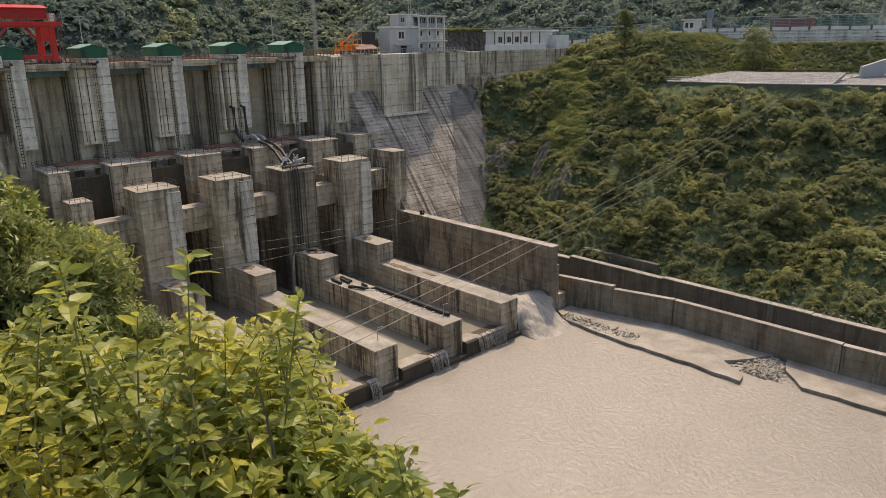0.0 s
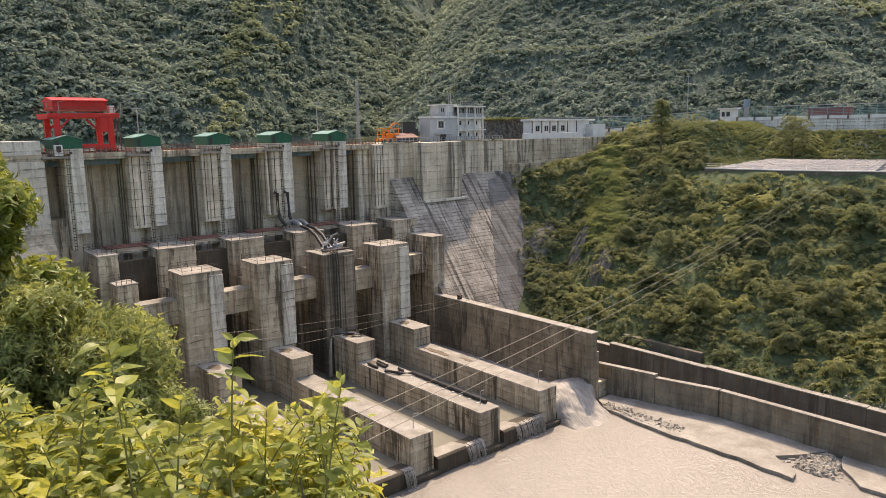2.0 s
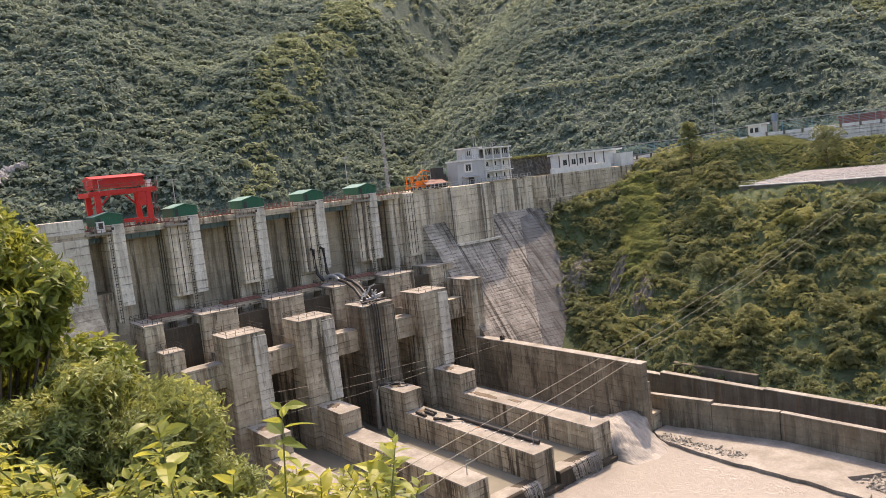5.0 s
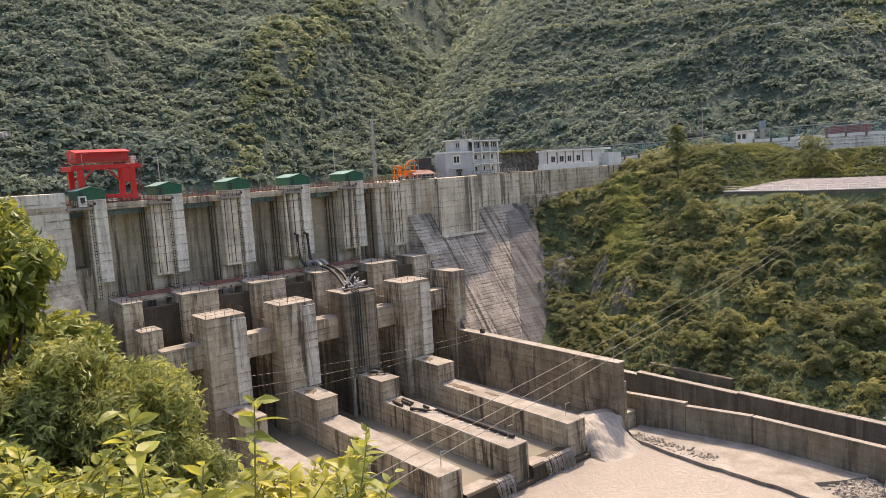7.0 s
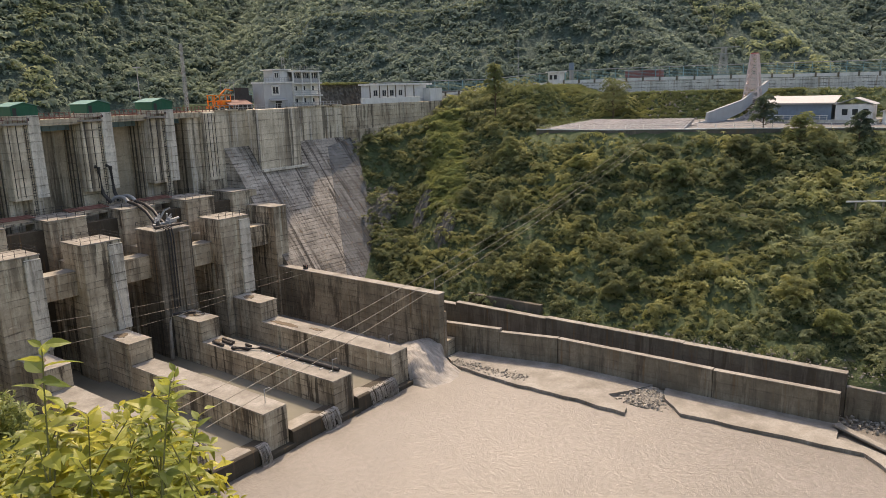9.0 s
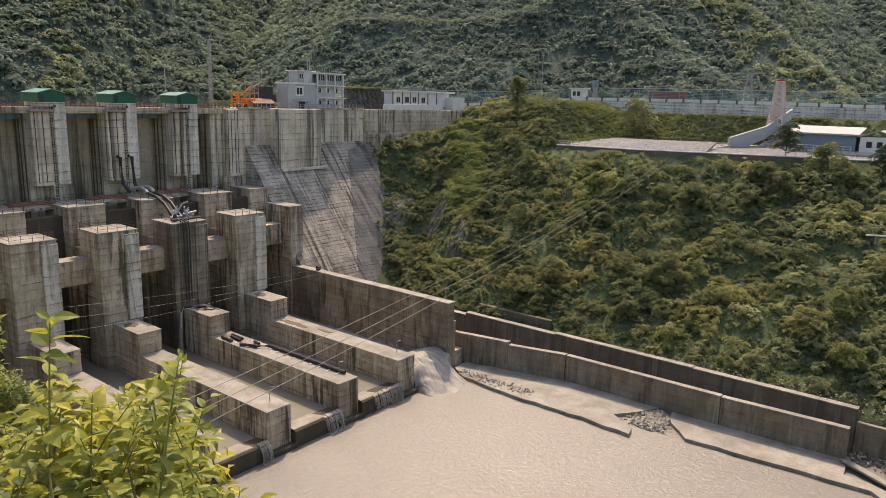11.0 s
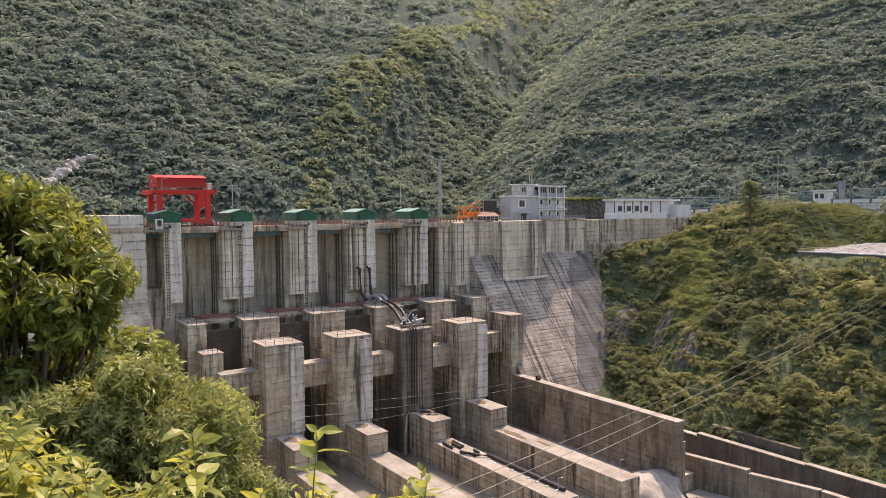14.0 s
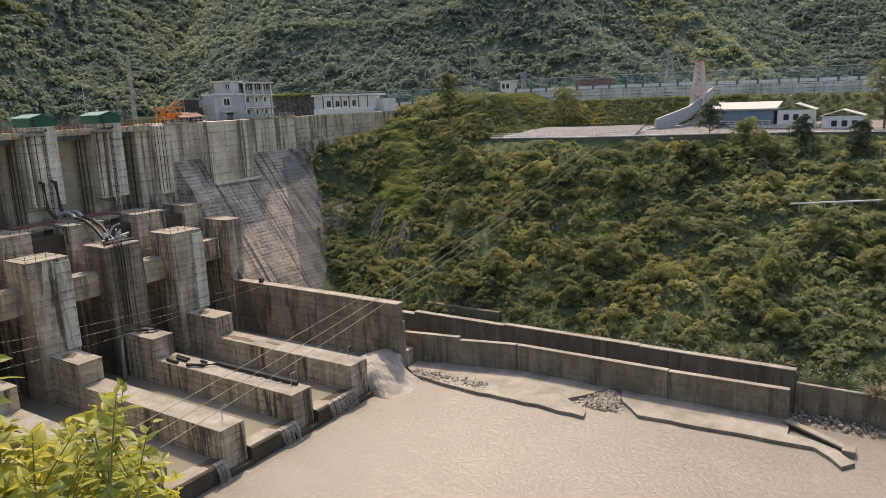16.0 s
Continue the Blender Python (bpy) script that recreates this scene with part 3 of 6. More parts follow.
def on_mountain(az, el):
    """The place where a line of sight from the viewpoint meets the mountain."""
    d = np.arange(240, 1100, 1.0)
    x, y = d * math.sin(radians(az)), d * math.cos(radians(az))
    i = int(np.argmax(mountain(x, y) > 47.5 + d * math.tan(radians(el))))
    return float(x[i]), float(y[i]), float(mountain(x[i], y[i]))


SCAR = [on_mountain(*q) for q in ((5.6, 1.7), (6.4, 2.5), (7.2, 3.05), (8.4, 3.5))]
# pale grass along the farm tracks
tx = rng.uniform(170, 460, 40000)
ty = rng.uniform(40, 330, 40000)
on = np.zeros(len(tx), bool)
for k in range(len(BENCHES)):
    d, runs = over_bench(tx, ty, k)
    on |= (d > -4.5 + 7 * rng.random(len(d))) & (d < 0.5 + 4 * rng.random(len(d))) & (runs > 0.4)
tx, ty = tx[on], ty[on]
p, t, o, s = crown_leaves(np.stack([tx, ty, mountain(tx, ty) + 0.2], 1), rng.uniform(0.7, 1.9, len(tx)), 10, 0.75, 0.7)
tagged(leaf_mesh("track_grass", p, t, unit(o + np.array([0, 0, 1.0])), s * 1.3, s * 0.7, M_TRACK), "pale grass along tracks on the hillside", "grass", kind="stuff")

# ---- scrub of the far bank ----


def bank_points(n, x0, x1, y0, y1):
    x, y = rng.uniform(x0, x1, n), rng.uniform(y0, y1, n)
    return x, y, right_bank(x, y)


x, y, z = bank_points(4600, 112.5, 200, -45, 130)
e = terrace_edge(y)
keep = ~((y < 90) & (x > e - 5)) & ~((y > 88) & (y < 104) & (x > 166)) & (z > 5.8) & ~((y > 100) & (x < 118 + (y - 108) * 0.75))
gap = (waves(x, y, 16, 31) > 0.55) | ((y > 42) & (y < 64) & (x > 175) & (x < 189)) | ((np.abs(y - 95.5 - (x - 128) * 0.70) < 5) & (x > 133) & (x < 166))
keep &= ~gap
x, y, z = x[keep], y[keep], z[keep]
rad = rng.uniform(0.5, 1.7, len(x)) * np.where(rng.random(len(x)) < 0.14, 1.9, 1)
p, t, o, s = rosettes(np.stack([x, y, z + rad * 0.3], 1), rad, 17, 7, 0.40 + rad * 0.13)
pale = np.repeat((y + 9 * waves(x, y, 22, 35)) < 30, 17 * 7)
scrub = leaf_mesh("pale_scrub", p[pale], t[pale], o[pale], s[pale], s[pale] * 0.36, M_HEDGE_PALE, 0, 0.3)
tagged(scrub, "pale green leafy scrub lower down the river", "shrubs", kind="stuff")
p, t, o, s = p[~pale], t[~pale], o[~pale], s[~pale]
scrub = leaf_mesh("bank_scrub", p, t, o, s, s * 0.36, M_HEDGE, 0, 0.3)
tagged(scrub, "thick green scrub covering the far bank", "shrubs", kind="stuff")
x, y, z = bank_points(16000, 112.5, 200, -45, 130)
e = terrace_edge(y)
keep = ~((y < 92) & (x > e - 1.6) & (x < e + 19.5)) & ~((y < 96) & (x > e + 29)) & ~((y > 100) & (x < 117 + (y - 108) * 0.75))
x, y, z = x[keep], y[keep], z[keep]
p, t, o, s = crown_leaves(np.stack([x, y, z + 0.1], 1), np.full(len(x), 0.75), 14, 0.42, 0.7)
herbs = leaf_mesh("bank_grass", p, t, o, s * 1.3, s * 0.5, M_HEDGE_LIGHT)
tagged(herbs, "rough grass and herbs between the scrub", "grass", kind="stuff")

# rough grass on the open bank round the terrace and below the road
gx_, gy_ = rng.uniform(158, 200, 6000), rng.uniform(36, 112, 6000)
ge_ = terrace_edge(gy_)
on = ((gy_ > 86) & (gx_ > 158) & (gx_ < 196)) | ((gy_ <= 92) & (gx_ > ge_ + 19.5) & (gx_ < ge_ + 31))
gx_, gy_ = gx_[on], gy_[on]
p, t, o, s = rosettes(np.stack([gx_, gy_, right_bank(gx_, gy_) + 0.1], 1), rng.uniform(0.3, 0.75, len(gx_)), 5, 6, 0.45)
tagged(leaf_mesh("slope_grass", p, t, o, s, s * 0.34, M_HEDGE_LIGHT, 0, 0.4), "tufted olive grass on the open bank", "grass", kind="stuff")

# creeping plants hung in tiers over the steep slope beside the dam
cx_, cy_ = rng.uniform(131, 168, 7000), rng.uniform(92, 126, 7000)
lit = np.abs(cy_ - 95.5 - (cx_ - 128) * 0.70 + 2.5 * waves(cx_, cy_, 9, 37)) < 6.0
cx_, cy_ = cx_[lit], cy_[lit]
cz_ = right_bank(cx_, cy_)
tier = 0.5 + 0.3 * np.sin(cz_ * 3.2 + 5.0 * waves(cx_, cy_, 8, 38)) + 0.35 * waves(cx_, cy_, 3.0, 39)
p, t, o, s = rosettes(np.stack([cx_, cy_, cz_ + 0.15 + 0.4 * tier], 1), np.clip(0.3 + 0.6 * tier, 0.2, 1.2), 6, 6, 0.5)
tagged(leaf_mesh("creeper", p, t, o, s, s * 0.5, M_CREEP, 0, 0.5), "yellow-green creepers hanging in tiers over the slope", "creeper", kind="stuff")


def crag(cx, cy, w, h, seed, label):
    """A bare rock face that stands out of the scrub, broken into ribs."""
    u, v = np.meshgrid(np.linspace(-1, 1, 26), np.linspace(-1, 1, 34))
    px_, py_ = cx + u * w * 0.55 + v * h * 0.75, cy + u * w * 0.85 - v * h * 0.1
    pz = right_bank(px_, py_)
    edge_ = np.clip(1.15 - u ** 2 - v ** 2 + 0.25 * waves(u, v, 0.5, seed), -0.6, 1)
    out = edge_ * 1.1 + 0.5 * waves(u * w, v * h * 0.4, 1.6, seed + 1) + 0.3 * waves(u * w, v * h, 0.8, seed + 2)
    q = np.stack([px_ - out * 0.75, py_ - out * 0.5, pz + out * 0.3], -1)
    n_, m_ = u.shape
    i_ = (np.arange(n_ - 1)[:, None] * m_ + np.arange(m_ - 1)[None]).ravel()
    tagged(mesh_np("rock_face", q.reshape(-1, 3), np.stack([i_, i_ + 1, i_ + m_ + 1, i_ + m_], 1), M_CRAG), label, "rock", kind="structure")


crag(131.0, 116.0, 3.6, 6.5, 51, "bare grey rock face between the scrub and the dam")
crag(133.5, 106.0, 3.0, 5.0, 61, "weathered rock face half hidden by creepers")
crag(127.5, 95.0, 3.2, 4.5, 71, "weathered rock face half hidden by scrub")

# ---- water ----
river = mesh_np("water", np.array([[-900, -1500, 0], [109.9, -1500, 0], [109.9, 74, 0], [-900, 74, 0]], float), np.array([[0, 1, 2, 3]]), M_RIVER)
tagged(river, "fast silty beige river below the dam", "river", kind="structure")

# ---- dam: crest and upper piers ----
PX = [30.0 + 13 * k for k in range(5)]          # upper piers
LX = [31.5 + 13 * k for k in range(5)]          # lower piers and divide walls
CREST = 44.5
dam = thing("dam", "weathered grey concrete gravity dam with six gate bays", "dam", kind="structure")
part("crest_deck", boxes((8, 176, 131.2, 146, CREST - 1.1, CREST)), M_CONC, dam)
for k in range(6):
    x0 = PX[k - 1] + 3.0 if k else 22.0
    x1 = (PX[k] - 2.85 if k else 30.1) if k < 5 else 93.2
    part("breast_wall", boxes((x0, x1, 138, 140, 18, CREST - 1.1)), M_BREAST, dam)
part("abutment_wall", boxes((-30, 27.2, 130.8, 140, -4, 43.4), (-30, 27.0, 131.6, 140, 43.4, 46.7), chamfer=0.08), M_PALE, dam, "pale concrete abutment wall")
# sloped foot of the left abutment
part("abutment_foot", prism([(131.5, 33), (131.5, -4), (108, -4), (108, 10)], 6, 27.0), M_CONC, dam)


def upper_pier(cx):
    e = thing("spillway_pier", "tall streaked concrete spillway pier with gate slots", "pier", (cx, 130.75, 18), "spillway piers")
    first = cx < 31
    xl = cx + 0.1 if first else cx - 2.85
    a = [("shaft", boxes((xl, cx + 3.0, 133.4, 146, 18, CREST - 0.002), (cx + 0.12, cx + 1.05, 130.95, 133.4, 28.4, CREST - 0.4), chamfer=0.05), M_PIER),
         ("right_rib", boxes((cx + 1.0, cx + 3.05, 130.7, 133.5, 31.1, CREST + 0.8), chamfer=0.05), M_PALE),
         ("cap", boxes((cx - 1.3, cx + 1.0, 130.75, 137, CREST, CREST + 0.8), (cx + 1.0, cx + 3.0, 133.5, 137, CREST, CREST + 0.78)), M_PIER),
         ("service_ledge", boxes((cx - 3.2, cx + 0.9, 130.0, 131.6, CREST - 0.75, CREST - 0.4)), M_TOP)]
    if not first:
        a += [("left_rib", boxes((cx - 2.75, cx + 0.1, 130.75, 133.6, 31.0, CREST - 0.75), chamfer=0.05), M_PIER)]
        # Gate slots are proud dark strips; the grooves' shade is in their colour.
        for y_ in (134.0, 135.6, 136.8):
            a.append(("gate_slot_shade", boxes((xl - 0.1, xl + 0.05, y_, y_ + 0.35, 20, CREST - 1.2)), M_DARKWALL))
    else:
        a.append(("recess_sill", boxes((27.3, xl - 0.01, 132.2, 138, 18, 33.6), chamfer=0.05), M_CONC))
    for n, bm, m in a:
        under(part(n, bm, m), e)
    rail = bmesh.new()
    for h in (0.5, 1.0):
        box(rail, cx - 3.2, cx + 0.9, 130.02, 130.07, CREST - 0.4 + h - 0.03, CREST - 0.4 + h + 0.02)
    for i in range(6):
        box(rail, cx - 3.2 + i * 0.8, cx - 3.14 + i * 0.8, 130.0, 130.06, CREST - 0.4, CREST + 0.6)
    under(part("ledge_rail", rail, M_RUST), e)
    under(part("wall_vent", boxes((cx + 1.02, cx + 1.42, 130.66, 130.75, CREST - 0.1, CREST + 0.35)), M_DARKSTEEL), e)
    lad = bmesh.new()
    box(lad, cx + 0.40, cx + 0.45, 130.8, 130.87, 28.2, CREST)
    box(lad, cx + 0.75, cx + 0.80, 130.8, 130.87, 28.2, CREST)
    for i in range(32):
        box(lad, cx + 0.40, cx + 0.80, 130.8, 130.86, 28.5 + i * 0.5, 28.57 + i * 0.5)
    for i in range(11):
        box(lad, cx + 0.34, cx + 0.86, 130.78, 130.97, 29.0 + i * 1.5, 29.12 + i * 1.5)
    under(part("ladder", lad, M_DARKSTEEL), e)
    for px_, w in ((cx - 2.3, 0.07), (cx - 1.0, 0.09)) if not first else ():
        under(part("drain_pipe", boxes((px_, px_ + w, 130.62, 130.75, 31.5, CREST - 0.6)), M_DARKSTEEL), e)
    return e


def hut(pier_x):
    cx, w = pier_x + 0.85, 2.2
    e = thing("gate_hut", "low dark green sheet-metal hoist hut with shallow gable roof", "hut", (cx, 130.8, CREST + 0.8), "hoist huts")
    z0, ze, za = CREST + 0.8, CREST + 2.35, CREST + 2.95
    y0, y1 = 130.75, 136.8
    bm = bmesh.new()
    prof = [(cx - w, z0), (cx + w, z0), (cx + w, ze), (cx, za), (cx - w, ze)]
    a = [bm.verts.new((x, y0, z)) for x, z in prof]
    b = [bm.verts.new((x, y1, z)) for x, z in prof]
    bm.faces.new(a), bm.faces.new(b[::-1])
    for i in range(5):
        bm.faces.new((a[i], b[i], b[(i + 1) % 5], a[(i + 1) % 5]))
    bmesh.ops.recalc_face_normals(bm, faces=bm.faces)
    under(part("wall", bm, M_GREEN), e)
    for s in (-1, 1):
        bm = bmesh.new()
        q = [(cx + s * (w + 0.2), ze - 0.02), (cx, za + 0.04), (cx, za + 0.13), (cx + s * (w + 0.2), ze + 0.07)]
        a = [bm.verts.new((x, y0 - 0.25, z)) for x, z in q]
        b = [bm.verts.new((x, y1 + 0.25, z)) for x, z in q]
        bm.faces.new(a), bm.faces.new(b[::-1])
        for i in range(4):
            bm.faces.new((a[i], b[i], b[(i + 1) % 4], a[(i + 1) % 4]))
        bmesh.ops.recalc_face_normals(bm, faces=bm.faces)
        under(part("roof_sheet", bm, M_GREENROOF), e)
    ribs = bmesh.new()
    for i in range(14):
        box(ribs, cx - w + 0.1 + i * 0.32, cx - w + 0.14 + i * 0.32, y0 - 0.03, y0 + 0.02, z0 + 0.05, ze - 0.05)
    under(part("wall_rib", ribs, M_GREEN), e)
    under(part("door", boxes((cx - 1.9, cx - 1.3, y0 - 0.05, y0 + 0.05, z0, z0 + 1.3)), M_DARKSTEEL), e)
    return e


for cx in PX:
    upper_pier(cx)
    hut(cx)
# end pier against the right abutment
e = thing("end_pier", "round-cornered streaked concrete end pier of the spillway", "pier", (92.5, 130.75, 18), "spillway piers")
under(part("shaft", boxes((91.6, 95.1, 130.75, 146, 18, CREST - 0.002), (88.9, 91.6, 132.0, 146, 18, CREST - 0.004), chamfer=0.25), M_PIER), e)
for px_ in (92.2, 93.0, 93.9, 94.6):
    under(part("rib", boxes((px_, px_ + 0.08, 130.66, 130.75, 30.8, CREST - 0.4)), M_DARKSTEEL), e)
under(part("base_step", boxes((90.5, 95.0, 130.2, 131, 18, 30.2)), M_CONC), e)

# blue girders and deck rails over the bays
for k in range(6):
    x0 = PX[k - 1] + 3.05 if k else 27.3
    x1 = (PX[k] - 2.95 if k else 30.0) if k < 5 else 88.8
    g = thing("bay_girder", "blue-grey steel girder spanning a gate bay", "girder", ((x0 + x1) / 2, 135, 42.2), "bay girders")
    under(part("web", boxes((x0, x1, 134.9, 135.1, 42.35, 43.45)), M_BLUE), g)
    under(part("flange", boxes((x0, x1, 134.6, 135.4, 43.45, 43.57)), M_BLUE), g)
    for i in range(5):
        xx = x0 + (x1 - x0) * (i + 0.5) / 5
        under(part("stiffener", boxes((xx - 0.05, xx + 0.05, 134.7, 134.9, 42.4, 43.45)), M_BLUE), g)


def railing(name, x0, x1, y, z, h, step, material, label, post=0.05, rails=2):
    e = thing(name, label, "railing", ((x0 + x1) / 2, y, z))
    n = max(2, int((x1 - x0) / step) + 1)
    for i in range(n):
        xx = x0 + (x1 - x0) * i / (n - 1)
        under(part("post", boxes((xx - post, xx + post, y - post, y + post, z, z + h)), material), e)
    for i in range(rails):
        zz = z + h * (i + 1) / rails
        under(part("rail", boxes((x0, x1, y - 0.04, y + 0.04, zz - 0.05, zz + 0.03)), material), e)
    return e


for k in range(1, 6):
    x0, x1 = PX[k - 1] + 3.4, (PX[k] - 3.5 if k < 5 else 95)
    railing("deck_railing", x0, x1, 131.4, CREST, 1.1, 0.8, M_RUST, "rust-red railing along the dam crest", 0.07)
railing("crest_railing", 95.3, 133, 131.1, CREST, 1.1, 1.2, M_STEEL, "grey railing along the abutment crest", 0.06)

# ---- right abutment: upper wall, bulge, stepped slope ----
part("upper_wall", boxes((95.1, 133.2, 131.0, 141, 20, CREST - 0.003), (103.2, 115.0, 127.0, 131.2, 20, CREST + 0.05), chamfer=0.1), M_PIER, dam)
part("bulge_ledge", boxes((103.0, 116.4, 126.3, 127.6, 30.9, 31.45), chamfer=0.05), M_PALE, dam)
part("crest_coping", boxes((95.1, 103, 130.7, 131.4, CREST - 0.1, CREST + 0.25), (115.2, 133.0, 130.7, 131.4, CREST - 0.1, CREST + 0.25)), M_CONC, dam)
prof, yy, zz, i = [(140, -4), (140, 36.6), (131.0, 36.6)], 131.0, 36.6, 0
while zz > 0:
    zz -= 1.1
    yy -= 1.1 * 0.75 - 0.07
    prof.append((yy, zz))
    yy -= 0.07
    prof.append((yy, zz - 0.01))
prof.append((yy, -4))
part("stepped_slope", prism(prof, 96.6, 150), M_SLOPE, dam, "pale stepped concrete slope")
# Right strip of the slope: its shade is put into a darker grey.
rows_ = []
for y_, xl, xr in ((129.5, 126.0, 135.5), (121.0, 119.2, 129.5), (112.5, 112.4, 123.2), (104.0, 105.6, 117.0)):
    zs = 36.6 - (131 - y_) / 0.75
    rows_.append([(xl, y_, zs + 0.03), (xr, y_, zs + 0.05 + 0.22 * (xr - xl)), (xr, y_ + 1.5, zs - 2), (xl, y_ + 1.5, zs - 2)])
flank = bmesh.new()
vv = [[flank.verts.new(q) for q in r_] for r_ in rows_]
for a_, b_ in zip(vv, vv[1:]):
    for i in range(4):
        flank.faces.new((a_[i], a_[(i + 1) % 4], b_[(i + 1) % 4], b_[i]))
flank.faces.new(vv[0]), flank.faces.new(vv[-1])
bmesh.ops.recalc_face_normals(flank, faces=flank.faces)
part("slope_flank", flank, M_SLOPE_SHADE, dam, "grey concrete flank of the slope, shade put into its colour")
part("bank_wall", boxes((133.2, 176, 130.2, 142, 25, CREST), chamfer=0.1), M_CONC, dam, "streaked retaining wall at the far bank")
part("bank_wall_ledge", boxes((134.0, 150, 128.6, 130.2, 25, 38.3), (133.4, 140, 127.6, 128.6, 25, 35.0)), M_CONC, dam)

# ---- lower piers, divide walls, basin ----


def lower_pier(cx, k):
    e = thing("lower_pier", "massive stained concrete pier block stepping down to a divide wall", "pier", (cx, 115, 0), "lower piers")
    right = boxes((cx + 0.9, cx + 3.3, 111.9, 112.6, 10, 24.5), chamfer=0.04)
    xl = cx + 0.1 if k == 0 else cx - 3.2
    rows = [("rear_block", boxes((xl, cx + 3.2, 122.4, 131.0, -4, 28.0), chamfer=0.1), M_CONC),
            ("rear_top", boxes((xl - 0.1, cx + 3.3, 122.3, 130.8, 28.0, 28.18)), M_TOP)]
    if k > 0:
        rows += [("front_block", boxes((cx - 3.3, cx + 3.3, 112.3, 118.8, -4, 25.0), chamfer=0.1), M_PUMPED if k == 3 else M_CONC),
                 ("front_rib", right, M_PUMPED if k == 3 else M_PALE),
                 ("front_top", boxes((cx - 3.4, cx + 3.4, 112.2, 118.9, 25.0, 25.16)), M_TOP),
                 ("web", boxes((cx - 2.6, cx + 2.6, 118.8, 122.4, -4, 21.5)), M_CONC),
                 ("nose", boxes((cx - 1.95, cx + 1.95, 104.2, 112.3, -4, 9.75), chamfer=0.08), M_CONC),
                 ("nose_top", boxes((cx - 2.0, cx + 2.0, 104.15, 112.3, 9.75, 9.86)), M_TOP),
                 ("divide_wall", boxes((cx - 2.05, cx + 2.05, 72.3, 104.2, -4, 6.2), chamfer=0.08), M_CONC),
                 ("footing", boxes((cx - 2.4, cx + 2.4, 71.3, 72.6, -4, 0.7), chamfer=0.08), M_WET_SHADE),
                 ("divide_top", boxes((cx - 2.0, cx + 2.0, 72.35, 104.15, 6.2, 6.3)), M_TOP)]
    else:
        rows += [("step_block", boxes((cx + 1.3, cx + 4.6, 118.0, 122.4, -4, 23.7), chamfer=0.1), M_CONC),
                 ("step_top", boxes((cx + 1.25, cx + 4.65, 117.95, 122.4, 23.7, 23.85)), M_TOP),
                 ("side_wall", boxes((cx - 3.2, cx - 1.0, 72, 122.4, -4, 9.0), chamfer=0.1), M_CONC)]
    for n, bm, m in rows:
        under(part(n, bm, m), e)
    # rails round the tops
    tops = [(28.18, 122.6, 130.6, 3.1)] + ([(25.16, 112.5, 118.6, 3.2)] if k > 0 else [(23.85, 118.3, 122.2, 0)])
    for z0, y0, y1, w in tops:
        xa, xb = (max(cx - w, xl), cx + w) if w else (cx + 1.4, cx + 4.5)
        bm = bmesh.new()
        for h in (0.55, 1.05):
            for r in ((xa, xb, y0, y0 + 0.05), (xa, xb, y1 - 0.05, y1), (xa, xa + 0.05, y0, y1), (xb - 0.05, xb, y0, y1)):
                box(bm, *r, z0 + h - 0.04, z0 + h)
        for i in range(5):
            for q in (y0, y1 - 0.06):
                xx = xa + (xb - xa) * i / 4
                box(bm, xx - 0.03, xx + 0.03, q, q + 0.06, z0, z0 + 1.05)
        under(part("guard_rail", bm, M_DARKSTEEL), e)
    return e


for k, cx in enumerate(LX):
    lower_pier(cx, k)
for k in range(4):
    x0, x1 = LX[k] + 3.3, LX[k + 1] - 3.3
    b = thing("cross_beam", "stained concrete beam between two lower piers", "beam", ((x0 + x1) / 2, 116.5, 16.6), "cross beams")
    under(part("beam", boxes((x0, x1, 115.2, 118.4, 16.6, 20.6), chamfer=0.06), M_CONC), b)
    under(part("beam_top", boxes((x0, x1, 115.2, 118.4, 20.6, 20.7)), M_TOP), b)
    w = thing("walkway", "narrow service walkway with rust-red pipes between pier tops", "walkway", ((x0 + x1) / 2, 129, 27.5), "walkways")
    under(part("slab", boxes((x0 - 0.1, x1 + 0.1, 127.4, 130.6, 27.4, 27.8)), M_CONC), w)
    for j, yy in enumerate((127.7, 128.6, 129.6)):
        pb = tube(bmesh.new(), [(x0 - 0.5, yy, 28.4 + 0.1 * j), (x1 + 0.5, yy, 28.4 + 0.1 * j)], 0.13, 8)
        under(part("pipe", pb, M_RUST), w)
    # tunnel-like openings; their back wall is coloured dark to stand for shade
    part("bay_back_wall", boxes((x0 - 0.1, x1 + 0.1, 124.5, 126.0, -4, 26.5)), M_WET_SHADE, dam)
part("bay_back_wall", boxes((86.6, 95.4, 124.5, 126.0, -4, 26.5)), M_WET_SHADE, dam)
e = thing("cross_beam", "stained concrete beam between two lower piers", "beam", (91, 116.5, 16.6), "cross beams")
under(part("beam", boxes((86.8, 95.2, 117.2, 120.4, 17.2, 21.4), chamfer=0.06), M_CONC), e)
# right end block and training wall
e = thing("end_block", "slim stained concrete end block beside the training wall", "pier", (97, 118, 0), "lower piers")
under(part("block", boxes((95.2, 98.6, 114.8, 122.6, -4, 25.0), chamfer=0.1), M_CONC), e)
under(part("block_top", boxes((95.1, 98.7, 114.7, 122.7, 25.0, 25.14)), M_TOP), e)
under(part("rear_block", boxes((92.0, 98.4, 123.6, 131, -4, 28.0), chamfer=0.1), M_CONC), e)
under(part("rear_top", boxes((91.9, 98.5, 123.5, 130.7, 28.0, 28.15)), M_TOP), e)
e = thing("training_wall", "long stained concrete training wall beside the spillway", "wall", (96.3, 94, 0))
under(part("wall", boxes((95.5, 97.2, 73.2, 115, -4, 12.6), chamfer=0.06), M_DAMP), e)
